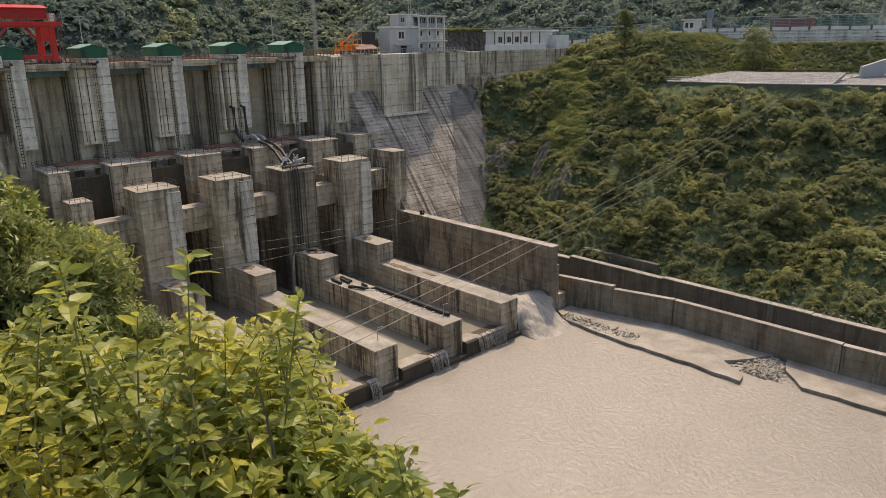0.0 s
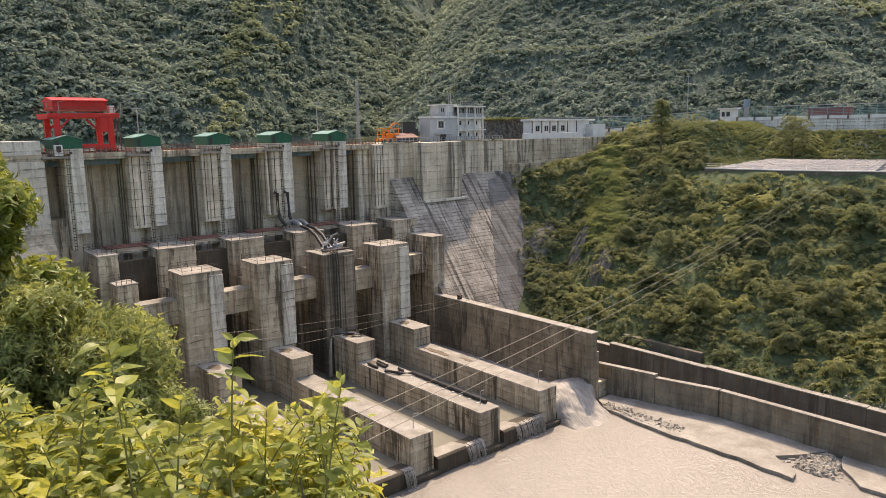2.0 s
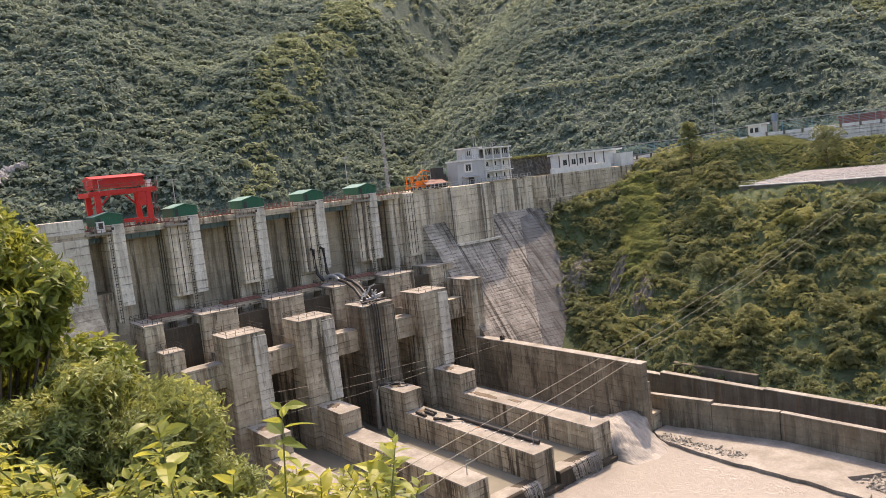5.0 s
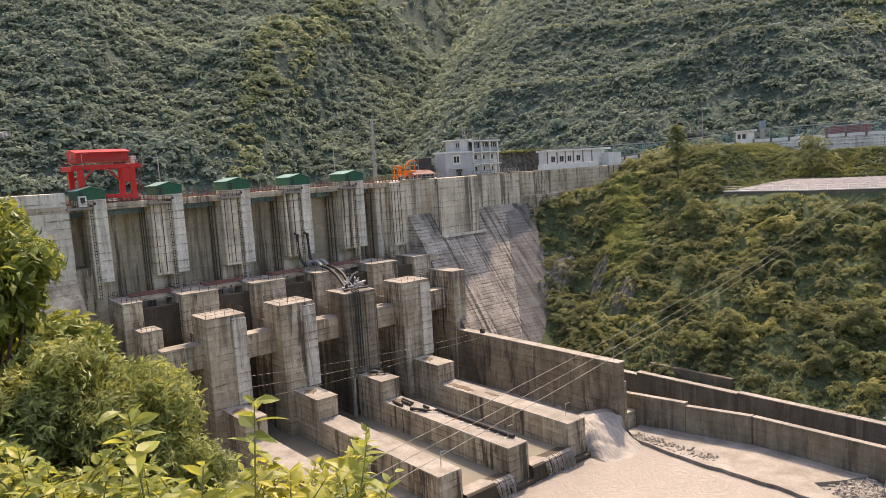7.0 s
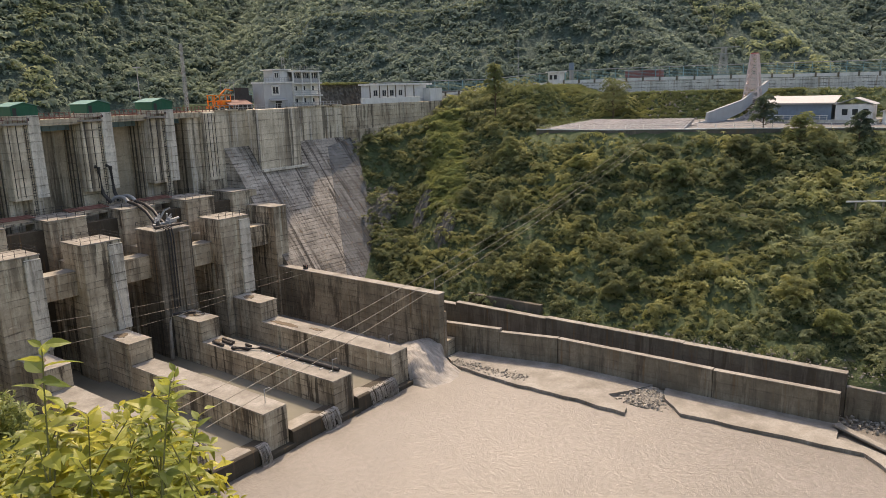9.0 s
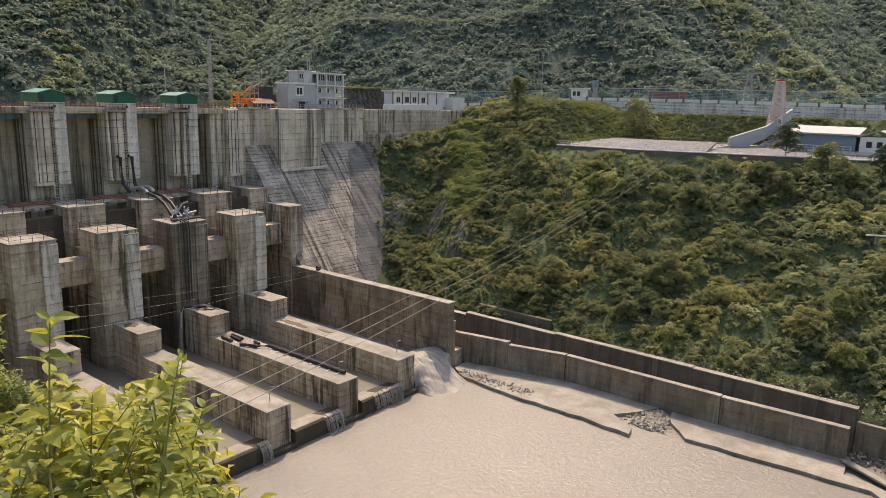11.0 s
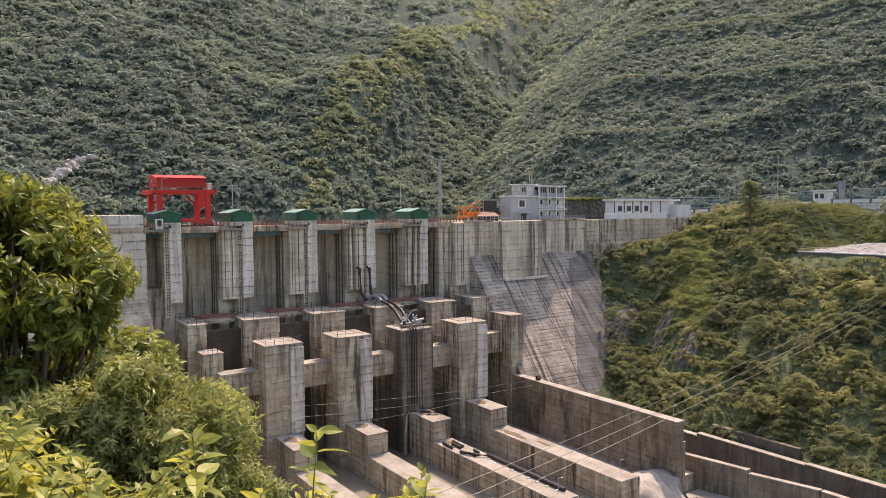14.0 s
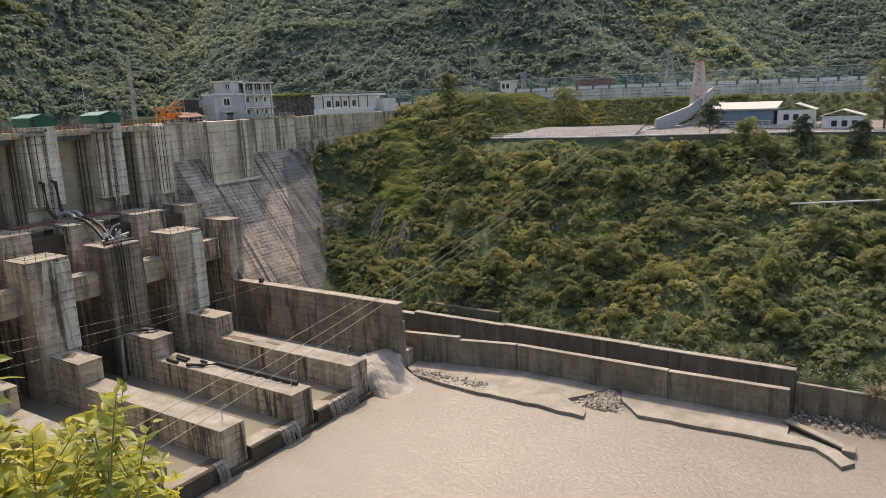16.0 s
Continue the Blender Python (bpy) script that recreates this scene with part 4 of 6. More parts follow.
under(part("coping", boxes((95.4, 97.3, 73.1, 115, 12.6, 12.75)), M_TOP), e)
under(part("end_rib", boxes((97.2, 98.0, 73.4, 74.6, -1, 9.0), (97.2, 100.6, 73.6, 76.0, -1, 3.2)), M_CONC), e)

# basins between the divide walls
edges = [(34.0, 42.4), (46.6, 55.4), (59.6, 68.4), (72.6, 81.4), (85.6, 95.5)]
for k, (x0, x1) in enumerate(edges):
    last = k == 4
    s = thing("end_sill", "dark wet concrete sill with thin falls of water", "weir", ((x0 + x1) / 2, 73, 0), "end sills")
    if last:
        under(part("sill", prism([(71.4, -4), (71.4, 0.8), (72.6, 1.0), (74.6, 1.0), (74.6, -4)], x0, x1), M_WET_SHADE), s)
    else:
        under(part("sill", prism([(71.5, -4), (71.5, 2.28), (71.7, 2.46), (72.3, 2.52), (77.4, 1.55), (77.4, -4)], x0, x1), M_WET_SHADE), s)
        # Ramp ends short: the bare dark sill paints the wall's shadow beside run-off.
        under(part("sill_ramp", prism([(71.9, 2.53), (72.4, 2.57), (77.0, 1.70), (77.0, 1.5), (71.9, 2.3)], x0, x1 - (2.0, 2.6, 3.2, 5.2)[k]), M_TOP), s)
    if not last:
        w = mesh_np("basin_water", np.array([[x0, 73.0, 2.08], [x1, 73.0, 2.08], [x1, 126, 2.08], [x0, 126, 2.08]]), np.array([[0, 1, 2, 3]]), M_BASIN)
        tagged(w, "still greenish silty water in a stilling basin", "water", "basin water", "structure")
        span = (1.5, 1.7, 3.3, 6.2)[k]
        for j in range(int(26 + span * 16)):
            xx = x1 - 0.05 - span * rng.random() ** 1.3
            wdt = rng.uniform(0.012, 0.05)
            out = rng.uniform(0.0, 0.25)
            foot = rng.choice([0.0, 0.0, 0.6, 1.2])
            pts_ = [(xx, 72.4, 2.5), (xx, 71.66, 2.46), (xx + 0.02, 71.4 - out, 1.7), (xx + 0.03, 71.3 - out * 1.4, 0.9 + foot * 0.3), (xx + 0.05, 71.2 - out * 1.6, foot)]
            f_ = tube(bmesh.new(), pts_, [wdt, wdt * 1.5, wdt * 1.2, wdt, wdt * 1.6], 4)
            under(part("water_fall", f_, M_FOAM), s)
        foam_ = [(x1 - span + span * i_ / 9, 71.3 - 0.5 - 0.5 * rng.random()) for i_ in range(10)]
        under(part("foam", slab([(x1, 71.45)] + [(x1 - span, 71.45)] + foam_, -0.2, 0.06), M_FOAM), s)
# ---- white water of the open bay ----
gxx, gyy = np.meshgrid(np.linspace(85.55, 95.5, 60), np.linspace(58, 120, 200))
drop = smooth(75.5, 65.5, gyy)
lift_ = smooth(83, 75, gyy)
rough_ = 0.22 * waves(gxx, gyy, 3.0, 41) + 0.10 * waves(gxx, gyy, 1.3, 42) + 0.05 * waves(gxx, gyy, 0.7, 43)
zz = (2.0 + 2.7 * lift_) * (1 - drop) - 0.25 * drop + rough_ * (0.35 + 1.2 * smooth(100, 84, gyy)) * (1 - 0.75 * smooth(71, 65, gyy))
u_ = np.abs((gxx - 90.5) / 5.0)
zz = zz - 0.5 * u_ ** 2 * lift_
spread = smooth(75, 58, gyy)
side_ = np.clip(1 - u_ ** np.interp(gyy, [62, 74], [2.4, 7]), 0, 1) * (1 - smooth(63, 58, gyy))
free_ = smooth(72.6, 71.6, gyy)
zz = zz * (1 - free_) + (zz * side_ - 0.35 * (1 - side_)) * free_
gxx = gxx + spread * ((gxx - 90.5) * 0.2 - 1.2)
a_, b_ = gxx.shape
ii = (np.arange(a_ - 1)[:, None] * b_ + np.arange(b_ - 1)[None]).ravel()
torrent = mesh_np("torrent", np.stack([gxx, gyy, zz], -1).reshape(-1, 3), np.stack([ii, ii + 1, ii + b_ + 1, ii + b_], 1), M_FOAM, True)
tagged(torrent, "white foaming torrent leaving the open spillway bay", "water", kind="structure")

# ---- right river wall, apron, retaining wall ----
wall_runs = [(79.0, 65.2, 100.2, 102.6, 5.6), (65.1, 55.0, 102.6, 105.0, 5.1), (54.9, 28.9, 105.2, 105.3, 5.0), (28.8, 11.9, 105.3, 106.0, 4.9)]
e = thing("river_wall", "stained concrete river wall in long panels with pale coping", "wall", (104, 40, 0))
for ya, yb, xa, xb, top in wall_runs:
    under(part("panel", slab([(xa, ya), (xb, yb), (xb + 0.9, yb), (xa + 0.9, ya)], -3, top), M_RIVERWALL), e)
    under(part("coping", slab([(xa - 0.08, ya), (xb - 0.08, yb), (xb + 0.98, yb), (xa + 0.98, ya)], top, top + 0.14), M_TOP), e)
def ragged(points, step=2.0, amp=0.3):
    """An outline with broken edges."""
    out = []
    for (ax, ay), (bx, by) in zip(points, points[1:] + points[:1]):
        n = max(1, int(math.hypot(bx - ax, by - ay) / step))
        out.append((ax, ay))
        out += [(ax + (bx - ax) * i / n + random.gauss(0, amp * 0.5), ay + (by - ay) * i / n + random.gauss(0, amp * 0.5)) for i in range(1, n)]
    return out


part("apron", slab(ragged([(95.0, 69.5), (93.8, 58), (93.9, 50), (93.3, 37.8), (95.2, 38.2), (98.2, 42.5), (101.5, 40.0), (105.3, 38), (105.3, 55), (102.6, 66), (101, 73), (97.4, 73)]), -3, 0.55), M_TOP, dam, "silt-covered concrete apron")
part("apron", slab(ragged([(101.2, 34.5), (97.5, 31), (98.4, 17.7), (98.9, 7.8), (94.9, 4.3), (96.7, 2.9), (99.6, 5.3), (101.0, 8.2), (101.3, 11.3), (106.0, 11.9), (105.4, 36)]), -3, 0.52), M_TOP, dam, "silt-covered concrete apron")
ap = thing("tilted_slab", "broken concrete slab lying tilted in the water", "slab", (103, 8, 0))
bm = boxes((-0.75, 0.75, -4.6, 4.6, -0.16, 0.16), chamfer=0.05)
bmesh.ops.transform(bm, verts=bm.verts, matrix=pose(0, 0, 0.55, 3, 10, -28))
part("slab", bm, M_TOP, ap)
bm = boxes((99.0, 100.7, 3.0, 4.6, -1, 0.85), chamfer=0.08)
under(part("block", bm, M_TOP), ap)


def rubble(name, label, n, place, lo, hi, material=M_ROCK):
    """Broken stones of many sizes, half sunk where they lie."""
    bm = bmesh.new()
    bmesh.ops.create_icosphere(bm, subdivisions=1, radius=1)
    tv, tf = np.array([q.co[:] for q in bm.verts]), np.array([[q.index for q in f.verts] for f in bm.faces])
    bm.free()
    v = []
    for i in range(n):
        r = lo + (hi - lo) * random.random() ** 2.2
        turn = np.array(Euler([random.uniform(0, 6.3) for _ in range(3)]).to_matrix())
        q = tv * np.random.uniform(0.55, 1.2, (len(tv), 1)) * np.random.uniform(0.5, 1.15, 3)
        v.append(q @ turn.T * r + np.array(place()))
    f = tf[None] + (np.arange(n) * len(tv))[:, None, None]
    return tagged(mesh_np(name, np.concatenate(v), f.reshape(-1, 3), material), label, "rocks", kind="stuff")


rubble("apron_rubble", "broken rock where the apron has washed out", 1300, lambda: (lambda q, w: (97.5 + 6.5 * q, 37.2 + w * (2.6 - 1.6 * q), 0.1 + 0.45 * q - 0.2 * abs(w)))(random.random(), random.gauss(0, 0.8)), 0.08, 0.6)
rubble("toe_rubble", "loose rock at the toe of the training wall", 420, lambda: (lambda q: (94.6 + 2.2 * q + abs(random.gauss(0, 0.7)), random.uniform(56, 71), 0.5 + 0.15 * q))(random.random()), 0.06, 0.36)
rubble("bank_rubble", "grey stones on the shore below the retaining wall", 400, lambda: (random.uniform(106.2, 109.8), random.uniform(-5, 12), random.uniform(-0.1, 0.5)), 0.1, 0.5)
rubble("slope_rubble", "spilled rock where the slope meets the hillside", 900, lambda: (lambda q: (119.5 + q * 0.62 + random.gauss(0, 1.0), 108.5 + q + random.gauss(0, 0.8), 7 + q * 1.3 + random.uniform(-0.3, 0.4)))(abs(random.gauss(0, 3.5))), 0.06, 0.24)
rubble("scree", "loose scree at the foot of the scrub", 1300, lambda: (random.uniform(110.6, 115), random.uniform(-10, 45), random.uniform(5.4, 7.0)), 0.07, 0.26)

e = thing("retaining_wall", "long damp retaining wall below the scrub hillside", "wall", (110.2, 40, 0))
for i, (ya, yb, top) in enumerate(((98, 80, 5.9), (79.95, 60, 6.4), (59.95, 35, 6.6), (34.95, 11.7, 6.5), (11.6, -12, 4.6), (-12.1, -40, 4.2), (-40.1, -90, 4.0))):
    under(part("panel", boxes((110.0, 110.9, yb, ya, -4, top)), M_RETAIN if i < 4 else M_RIVERWALL), e)
    under(part("coping", boxes((109.9, 111.2, yb, ya, top, top + 0.15)), M_TOP), e)

# ---- terrace and roads of the far bank ----
ye = np.linspace(-55, 88, 40)
edge = [(float(terrace_edge(v)), float(v)) for v in ye]
bm = bmesh.new()
wide_ = [1.0 if y_ < 66 else max(0.12, 1 - (y_ - 66) / 25) for x_, y_ in edge]
rows_ = [[bm.verts.new((x_ + w * k_ - 0.1, y_, TERRACE_Z + 0.12 + 0.085 * w * k_ - d)) for (x_, y_), k_ in zip(edge, wide_)] for w, d in ((0, 0), (20, 0), (20, 1.2), (0, 1.2))]
for a_, b_ in ((0, 1), (1, 2), (2, 3), (3, 0)):
    for i in range(len(edge) - 1):
        bm.faces.new((rows_[a_][i], rows_[a_][i + 1], rows_[b_][i + 1], rows_[b_][i]))
for i in (0, -1):
    bm.faces.new([r_[i] for r_ in rows_])
bmesh.ops.recalc_face_normals(bm, faces=bm.faces)
part("terrace", bm, M_PAVE, dam, "paved terrace rising gently to the road")
part("terrace_wall", slab([(x_ - 0.5, y_) for x_, y_ in edge] + [(x_ + 0.2, y_) for x_, y_ in edge[::-1]], TERRACE_Z - 2.6, TERRACE_Z + 0.3), M_DARKWALL, dam, "dark masonry wall under the terrace edge")
part("terrace_kerb", slab([(x_ - 0.6, y_) for x_, y_ in edge] + [(x_ + 0.1, y_) for x_, y_ in edge[::-1]], TERRACE_Z + 0.3, TERRACE_Z + 0.5), M_WHITE, dam, "pale kerb")
tr_ = thing("terrace_railing", "thin pale railing along the terrace edge", "railing", (165, 40, TERRACE_Z))
for i in range(len(edge) - 1):
    (xa, ya), (xb, yb) = edge[i], edge[i + 1]
    under(part("post", boxes((xa - 0.06, xa + 0.06, ya - 0.06, ya + 0.06, TERRACE_Z + 0.5, TERRACE_Z + 1.5)), M_WHITE), tr_)
    for h in (1.0, 1.45):
        under(part("rail", tube(bmesh.new(), [(xa, ya, TERRACE_Z + h), (xb, yb, TERRACE_Z + h)], 0.04, 4), M_WHITE), tr_)

ROAD = [(176, 140, 45.2), (186, 122, 46.6), (194, 100, 48.3), (199, 78, 48.4), (202, 55, 48.3), (204, 30, 48.0), (206, 8, 47.9), (210, -40, 47.5)]


def along(path, n):
    pts_ = [Vector(p_) for p_ in path]
    out = []
    for i in range(len(pts_) - 1):
        for j in range(n):
            out.append(pts_[i].lerp(pts_[i + 1], j / n))
    return out + [pts_[-1]]


RP = along(ROAD, 5)
e = thing("road_wall", "whitewashed roadside wall with dark gaps", "wall", (195, 80, 44))
for a, b in zip(RP, RP[1:]):
    d = (b - a).normalized()
    nrm = Vector((d.y, -d.x, 0))
    for lo, hi, off, m, nm in ((-6.0, 0.0, 0.0, M_STONEWALL, "base"), (0.1, 0.9, 0.25, M_WHITE, "parapet")):
        g = 0.94 if nm == "parapet" else 1.0
        c = a.lerp(b, g)
        bm = bmesh.new()
        vs = []
        for q in (a, c):
            for w in (off, off + 0.4):
                for h in (lo, hi):
                    vs.append(bm.verts.new(q - nrm * w + Vector((0, 0, h))))
        for f in ((0, 1, 3, 2), (4, 6, 7, 5), (0, 4, 5, 1), (2, 3, 7, 6), (0, 2, 6, 4), (1, 5, 7, 3)):
            bm.faces.new([vs[j] for j in f])
        bmesh.ops.recalc_face_normals(bm, faces=bm.faces)
        under(part(nm, bm, m), e)
    q = a - nrm * 0.1
    under(part("post", boxes((q.x - 0.2, q.x + 0.2, q.y - 0.2, q.y + 0.2, a.z - 0.1, a.z + 1.15)), M_DARKWALL), e)
part("road", slab([(p_.x + 0.3, p_.y) for p_ in RP] + [(p_.x + 9, p_.y + 2) for p_ in RP[::-1]], 44.0, 47.2), M_PAVE, dam, "road")
FENCE = [(118, 152, 45.6), (150, 150, 46.4), (178, 146, 46.8)] + [(x_ + 7, y_ + 3, z_ + 0.3) for x_, y_, z_ in ROAD[1:]]
FP = along(FENCE, 6)
e = thing("road_fence", "tall teal mesh fence along the road", "fence", (200, 90, 46))
for a, b in zip(FP, FP[1:]):
    under(part("post", boxes((a.x - 0.07, a.x + 0.07, a.y - 0.07, a.y + 0.07, a.z - 2, a.z + 3.6)), M_FENCE), e)
    for h in (0.5, 0.9, 1.3, 1.7, 2.1, 2.5, 2.9, 3.5):
        under(part("rail", tube(bmesh.new(), [a + Vector((0, 0, h)), b + Vector((0, 0, h))], 0.05 if h < 3 else 0.13, 4), M_FENCE if h < 3 else M_STEEL), e)

M_SLABS = plain("stacked_pale_stone", (0.36, 0.335, 0.32), 0.9, 0.0, 0.5, 1.5)
rubble("masonry_heap", "heaps of pale building stone on the bank below the road", 260, lambda: (lambda x_, y_: (x_, y_, float(right_bank(np.array(x_), np.array(y_))) + 0.15))(random.uniform(177, 188), random.gauss(64, 4.0)), 0.1, 0.5, M_ROCK)

rubble("outcrop", "bare grey rock showing through the scrub beside the dam", 150, lambda: (lambda q, w: (122.0 + q * 0.6 + w * 0.3, 108 + q - w * 0.35, float(right_bank(np.array(122.0 + q * 0.6 + w * 0.3), np.array(108 + q - w * 0.35))) + 0.2))(random.uniform(0, 14), random.gauss(2, 3)), 0.2, 0.7)
# ---- things on the crest ----


def bar(bm, a, b, r):
    return tube(bm, [a, b], r, 4)


e = thing("gantry_crane", "bright red rail-mounted gantry crane on the dam crest", "crane", (35, 137.5, CREST), "")
for yy in (134.0, 141.0):
    for xx in (30.3, 38.75):
        under(part("leg", boxes((xx - 0.45, xx + 0.45, yy - 0.4, yy + 0.4, CREST + 0.7, 50.9), chamfer=0.06), M_RED), e)
        bg = part("bogie", boxes((xx - 0.9, xx + 0.9, yy - 0.45, yy + 0.45, CREST + 0.25, CREST + 0.85), chamfer=0.08), M_RED)
        under(bg, e)
        for dx in (-0.5, 0.5):
            w = part("wheel", tube(bmesh.new(), [(xx + dx, yy - 0.5, CREST + 0.3), (xx + dx, yy + 0.5, CREST + 0.3)], 0.3, 12), M_DARKSTEEL)
            w.parent = bg
    under(part("sill_beam", boxes((30.75, 38.3, yy - 0.3, yy + 0.3, CREST + 0.8, CREST + 1.4)), M_RED), e)
    under(part("main_girder", boxes((28.9, 40.3, yy - 0.45, yy + 0.45, 50.45, 51.2), chamfer=0.05), M_RED), e)
    for s, xx in ((1, 30.7), (-1, 38.3)):
        under(part("knee_brace", bar(bmesh.new(), (xx, yy, 48.6), (xx + s * 1.6, yy, 50.3), 0.2), M_RED), e)
for xx in (29.2, 40.0):
    under(part("end_tie", boxes((xx - 0.3, xx + 0.3, 133.8, 141.2, 50.3, 51.0)), M_RED), e)
under(part("ladder_panel", boxes((37.0, 38.3, 133.7, 134.0, 48.0, 50.4)), M_RED), e)
house = under(part("hoist_house", boxes((30.0, 38.5, 134.4, 140.6, 51.7, 53.3), chamfer=0.05), M_RED), e)
under(part("house_roof", prism([(134.0, 53.25), (141.0, 53.25), (141.0, 53.35), (137.5, 53.95), (134.0, 53.35)], 29.7, 38.8), M_RED), e)
cr = bmesh.new()
for i in range(24):
    box(cr, 30.1 + i * 0.36, 30.2 + i * 0.36, 134.33, 134.42, 51.6, 53.2)
under(part("cladding_rib", cr, M_RED), e)
for yy in (133.3, 141.7):
    gr = bmesh.new()
    for h in (51.75, 52.2):
        box(gr, 28.8, 40.4, yy - 0.03, yy + 0.03, h - 0.04, h + 0.04)
    for i in range(12):
        xx = 28.9 + i * 1.04
        box(gr, xx - 0.04, xx + 0.04, yy - 0.04, yy + 0.04, 51.2, 52.2)
    under(part("walkway_rail", gr, M_RUST), e)
for xx, yy in ((28.9, 133.4), (40.5, 133.4), (30.6, 133.2)):
    k = bar(bmesh.new(), (xx, yy, 51.0), (xx, yy, 53.0), 0.06)
    bar(k, (xx, yy, 53.0), (xx + 0.9, yy - 0.3, 53.2), 0.05)
    under(part("lamp_arm", k, M_STEEL), e)
k = bar(bmesh.new(), (39.6, 133.6, CREST + 0.3), (39.6, 133.6, 51.5), 0.07)
bar(k, (40.1, 133.6, CREST + 0.3), (40.1, 133.6, 51.5), 0.07)
for i in range(14):
    bar(k, (39.6, 133.6, CREST + 0.6 + i * 0.48), (40.1, 133.6, CREST + 0.6 + i * 0.48), 0.04)
under(part("ladder", k, M_RUST), e)
under(part("cab", boxes((38.9, 39.7, 134.2, 135.4, 51.3, 52.5)), M_WHITE), e)
for yy in (134.0, 141.0):
    part("crane_rail", boxes((22, 95, yy - 0.08, yy + 0.08, CREST, CREST + 0.16)), M_RUST, dam)

# electrical box on the first pier
e = thing("control_box", "white framed control cabinet on the crest edge", "cabinet", (29.2, 130.4, CREST - 0.3))
under(part("body", boxes((28.7, 29.9, 130.1, 130.7, CREST - 0.3, CREST + 1.5)), M_WHITE), e)
under(part("panel", boxes((28.95, 29.65, 130.05, 130.12, CREST + 0.3, CREST + 1.3)), M_DARKSTEEL), e)


def window(parent, x0, x1, y, z0, z1, face=-1):
    """A framed window in a wall that looks downstream."""
    f = part("window", boxes((x0, x1, y - 0.06, y + 0.02, z0, z0 + 0.09), (x0, x1, y - 0.06, y + 0.02, z1 - 0.09, z1), (x0, x0 + 0.09, y - 0.06, y + 0.02, z0, z1), (x1 - 0.09, x1, y - 0.06, y + 0.02, z0, z1), ((x0 + x1) / 2 - 0.04, (x0 + x1) / 2 + 0.04, y - 0.055, y + 0.02, z0, z1)), M_WHITE)
    under(f, parent)
    g = part("pane", boxes((x0 + 0.09, x1 - 0.09, y - 0.03, y + 0.03, z0 + 0.09, z1 - 0.09)), M_GLASS)
    g.parent = f
    return f


e = thing("control_building", "grey and white plastered control building with open upper storey", "building", (116, 133, CREST))
under(part("wall", boxes((109.4, 118.0, 131.9, 135.8, CREST, 50.1), chamfer=0.04), M_GREYWALL), e)
under(part("parapet", boxes((109.2, 118.2, 131.7, 136.0, 50.1, 50.5)), M_WHITE), e)
window(e, 111.9, 113.7, 131.85, 47.7, 49.4)
under(part("window_surround", boxes((111.6, 114.0, 131.80, 131.9, 47.4, 47.65), (111.6, 114.0, 131.80, 131.9, 49.45, 49.7), (111.6, 111.85, 131.8, 131.9, 47.4, 49.7), (113.75, 114.0, 131.8, 131.9, 47.4, 49.7)), M_WHITE), e)
under(part("awning", prism([(130.9, 46.2), (131.95, 46.6), (131.95, 46.7), (130.9, 46.3)], 110.6, 115.5), M_STEEL), e)
under(part("door", boxes((112.6, 114.4, 131.82, 131.95, CREST, 46.2)), M_DARKSTEEL), e)
for i, zf in enumerate((CREST, 47.4, 50.2)):
    under(part("floor_slab", boxes((118.0, 127.3, 131.4, 137.0, zf + 2.5, zf + 2.8)), M_WHITE), e)
    if i < 2:
        under(part("storey_wall", boxes((118.0, 126.9, 132.6, 136.8, zf, zf + 2.5)), M_WHITE), e)
        for x0 in (118.8, 121.4, 124.2):
            window(e, x0, x0 + 1.3, 132.55, zf + 0.9, zf + 2.1)
        under(part("balcony_rail", boxes((118.0, 126.6, 131.45, 131.52, zf + 0.85, zf + 0.92), (118.0, 126.6, 131.45, 131.52, zf + 0.45, zf + 0.5)), M_STEEL), e)
    for xx in (118.1, 120.9, 123.7, 126.4):
        under(part("column", boxes((xx, xx + 0.3, 131.6, 131.9, zf, zf + 2.5)), M_WHITE), e)
for x0 in (118.5, 121.3, 124.1):
    window(e, x0, x0 + 1.2, 132.3, 50.4, 52.6)
    window(e, x0 + 1.25, x0 + 2.45, 132.3, 50.4, 52.6)
for x0 in (118.5, 121.3, 124.1):
    under(part("railing_panel", boxes((x0, x0 + 2.3, 131.7, 131.76, 50.3, 51.2)), M_STEEL), e)
under(part("upper_back_wall", boxes((118.4, 126.4, 136, 136.3, 50.2, 52.7)), M_GREYWALL), e)
under(part("penthouse", boxes((113.6, 118.4, 133.4, 136.6, 50.5, 53.1)), M_GREYWALL), e)
under(part("penthouse_roof", boxes((113.0, 119.0, 133.0, 137.0, 53.1, 53.35)), M_WHITE), e)
window(e, 114.0, 115.3, 133.35, 51.3, 52.6)
under(part("stair_door", boxes((115.6, 118.0, 133.32, 133.42, 50.6, 53.0)), M_WHITE), e)
k = bmesh.new()
for z_ in (50.9, 51.4):
    box(k, 109.3, 118, 131.78, 131.84, z_, z_ + 0.05)
    box(k, 119, 127, 131.6, 131.66, z_ + 2.6, z_ + 2.65)
for i in range(12):
    box(k, 109.3 + i * 0.79, 109.36 + i * 0.79, 131.78, 131.84, 50.5, 51.45)
    box(k, 118.2 + i * 0.75, 118.26 + i * 0.75, 131.6, 131.66, 53, 54.0)
under(part("roof_rail", k, M_STEEL), e)
under(part("antenna", boxes((118.0, 118.1, 135, 135.1, 53, 56.2), (118.7, 118.8, 135, 135.1, 53, 56.2), (118.0, 118.8, 135, 135.1, 54.4, 54.5), (118.0, 118.8, 135, 135.1, 55.6, 55.7)), M_STEEL), e)

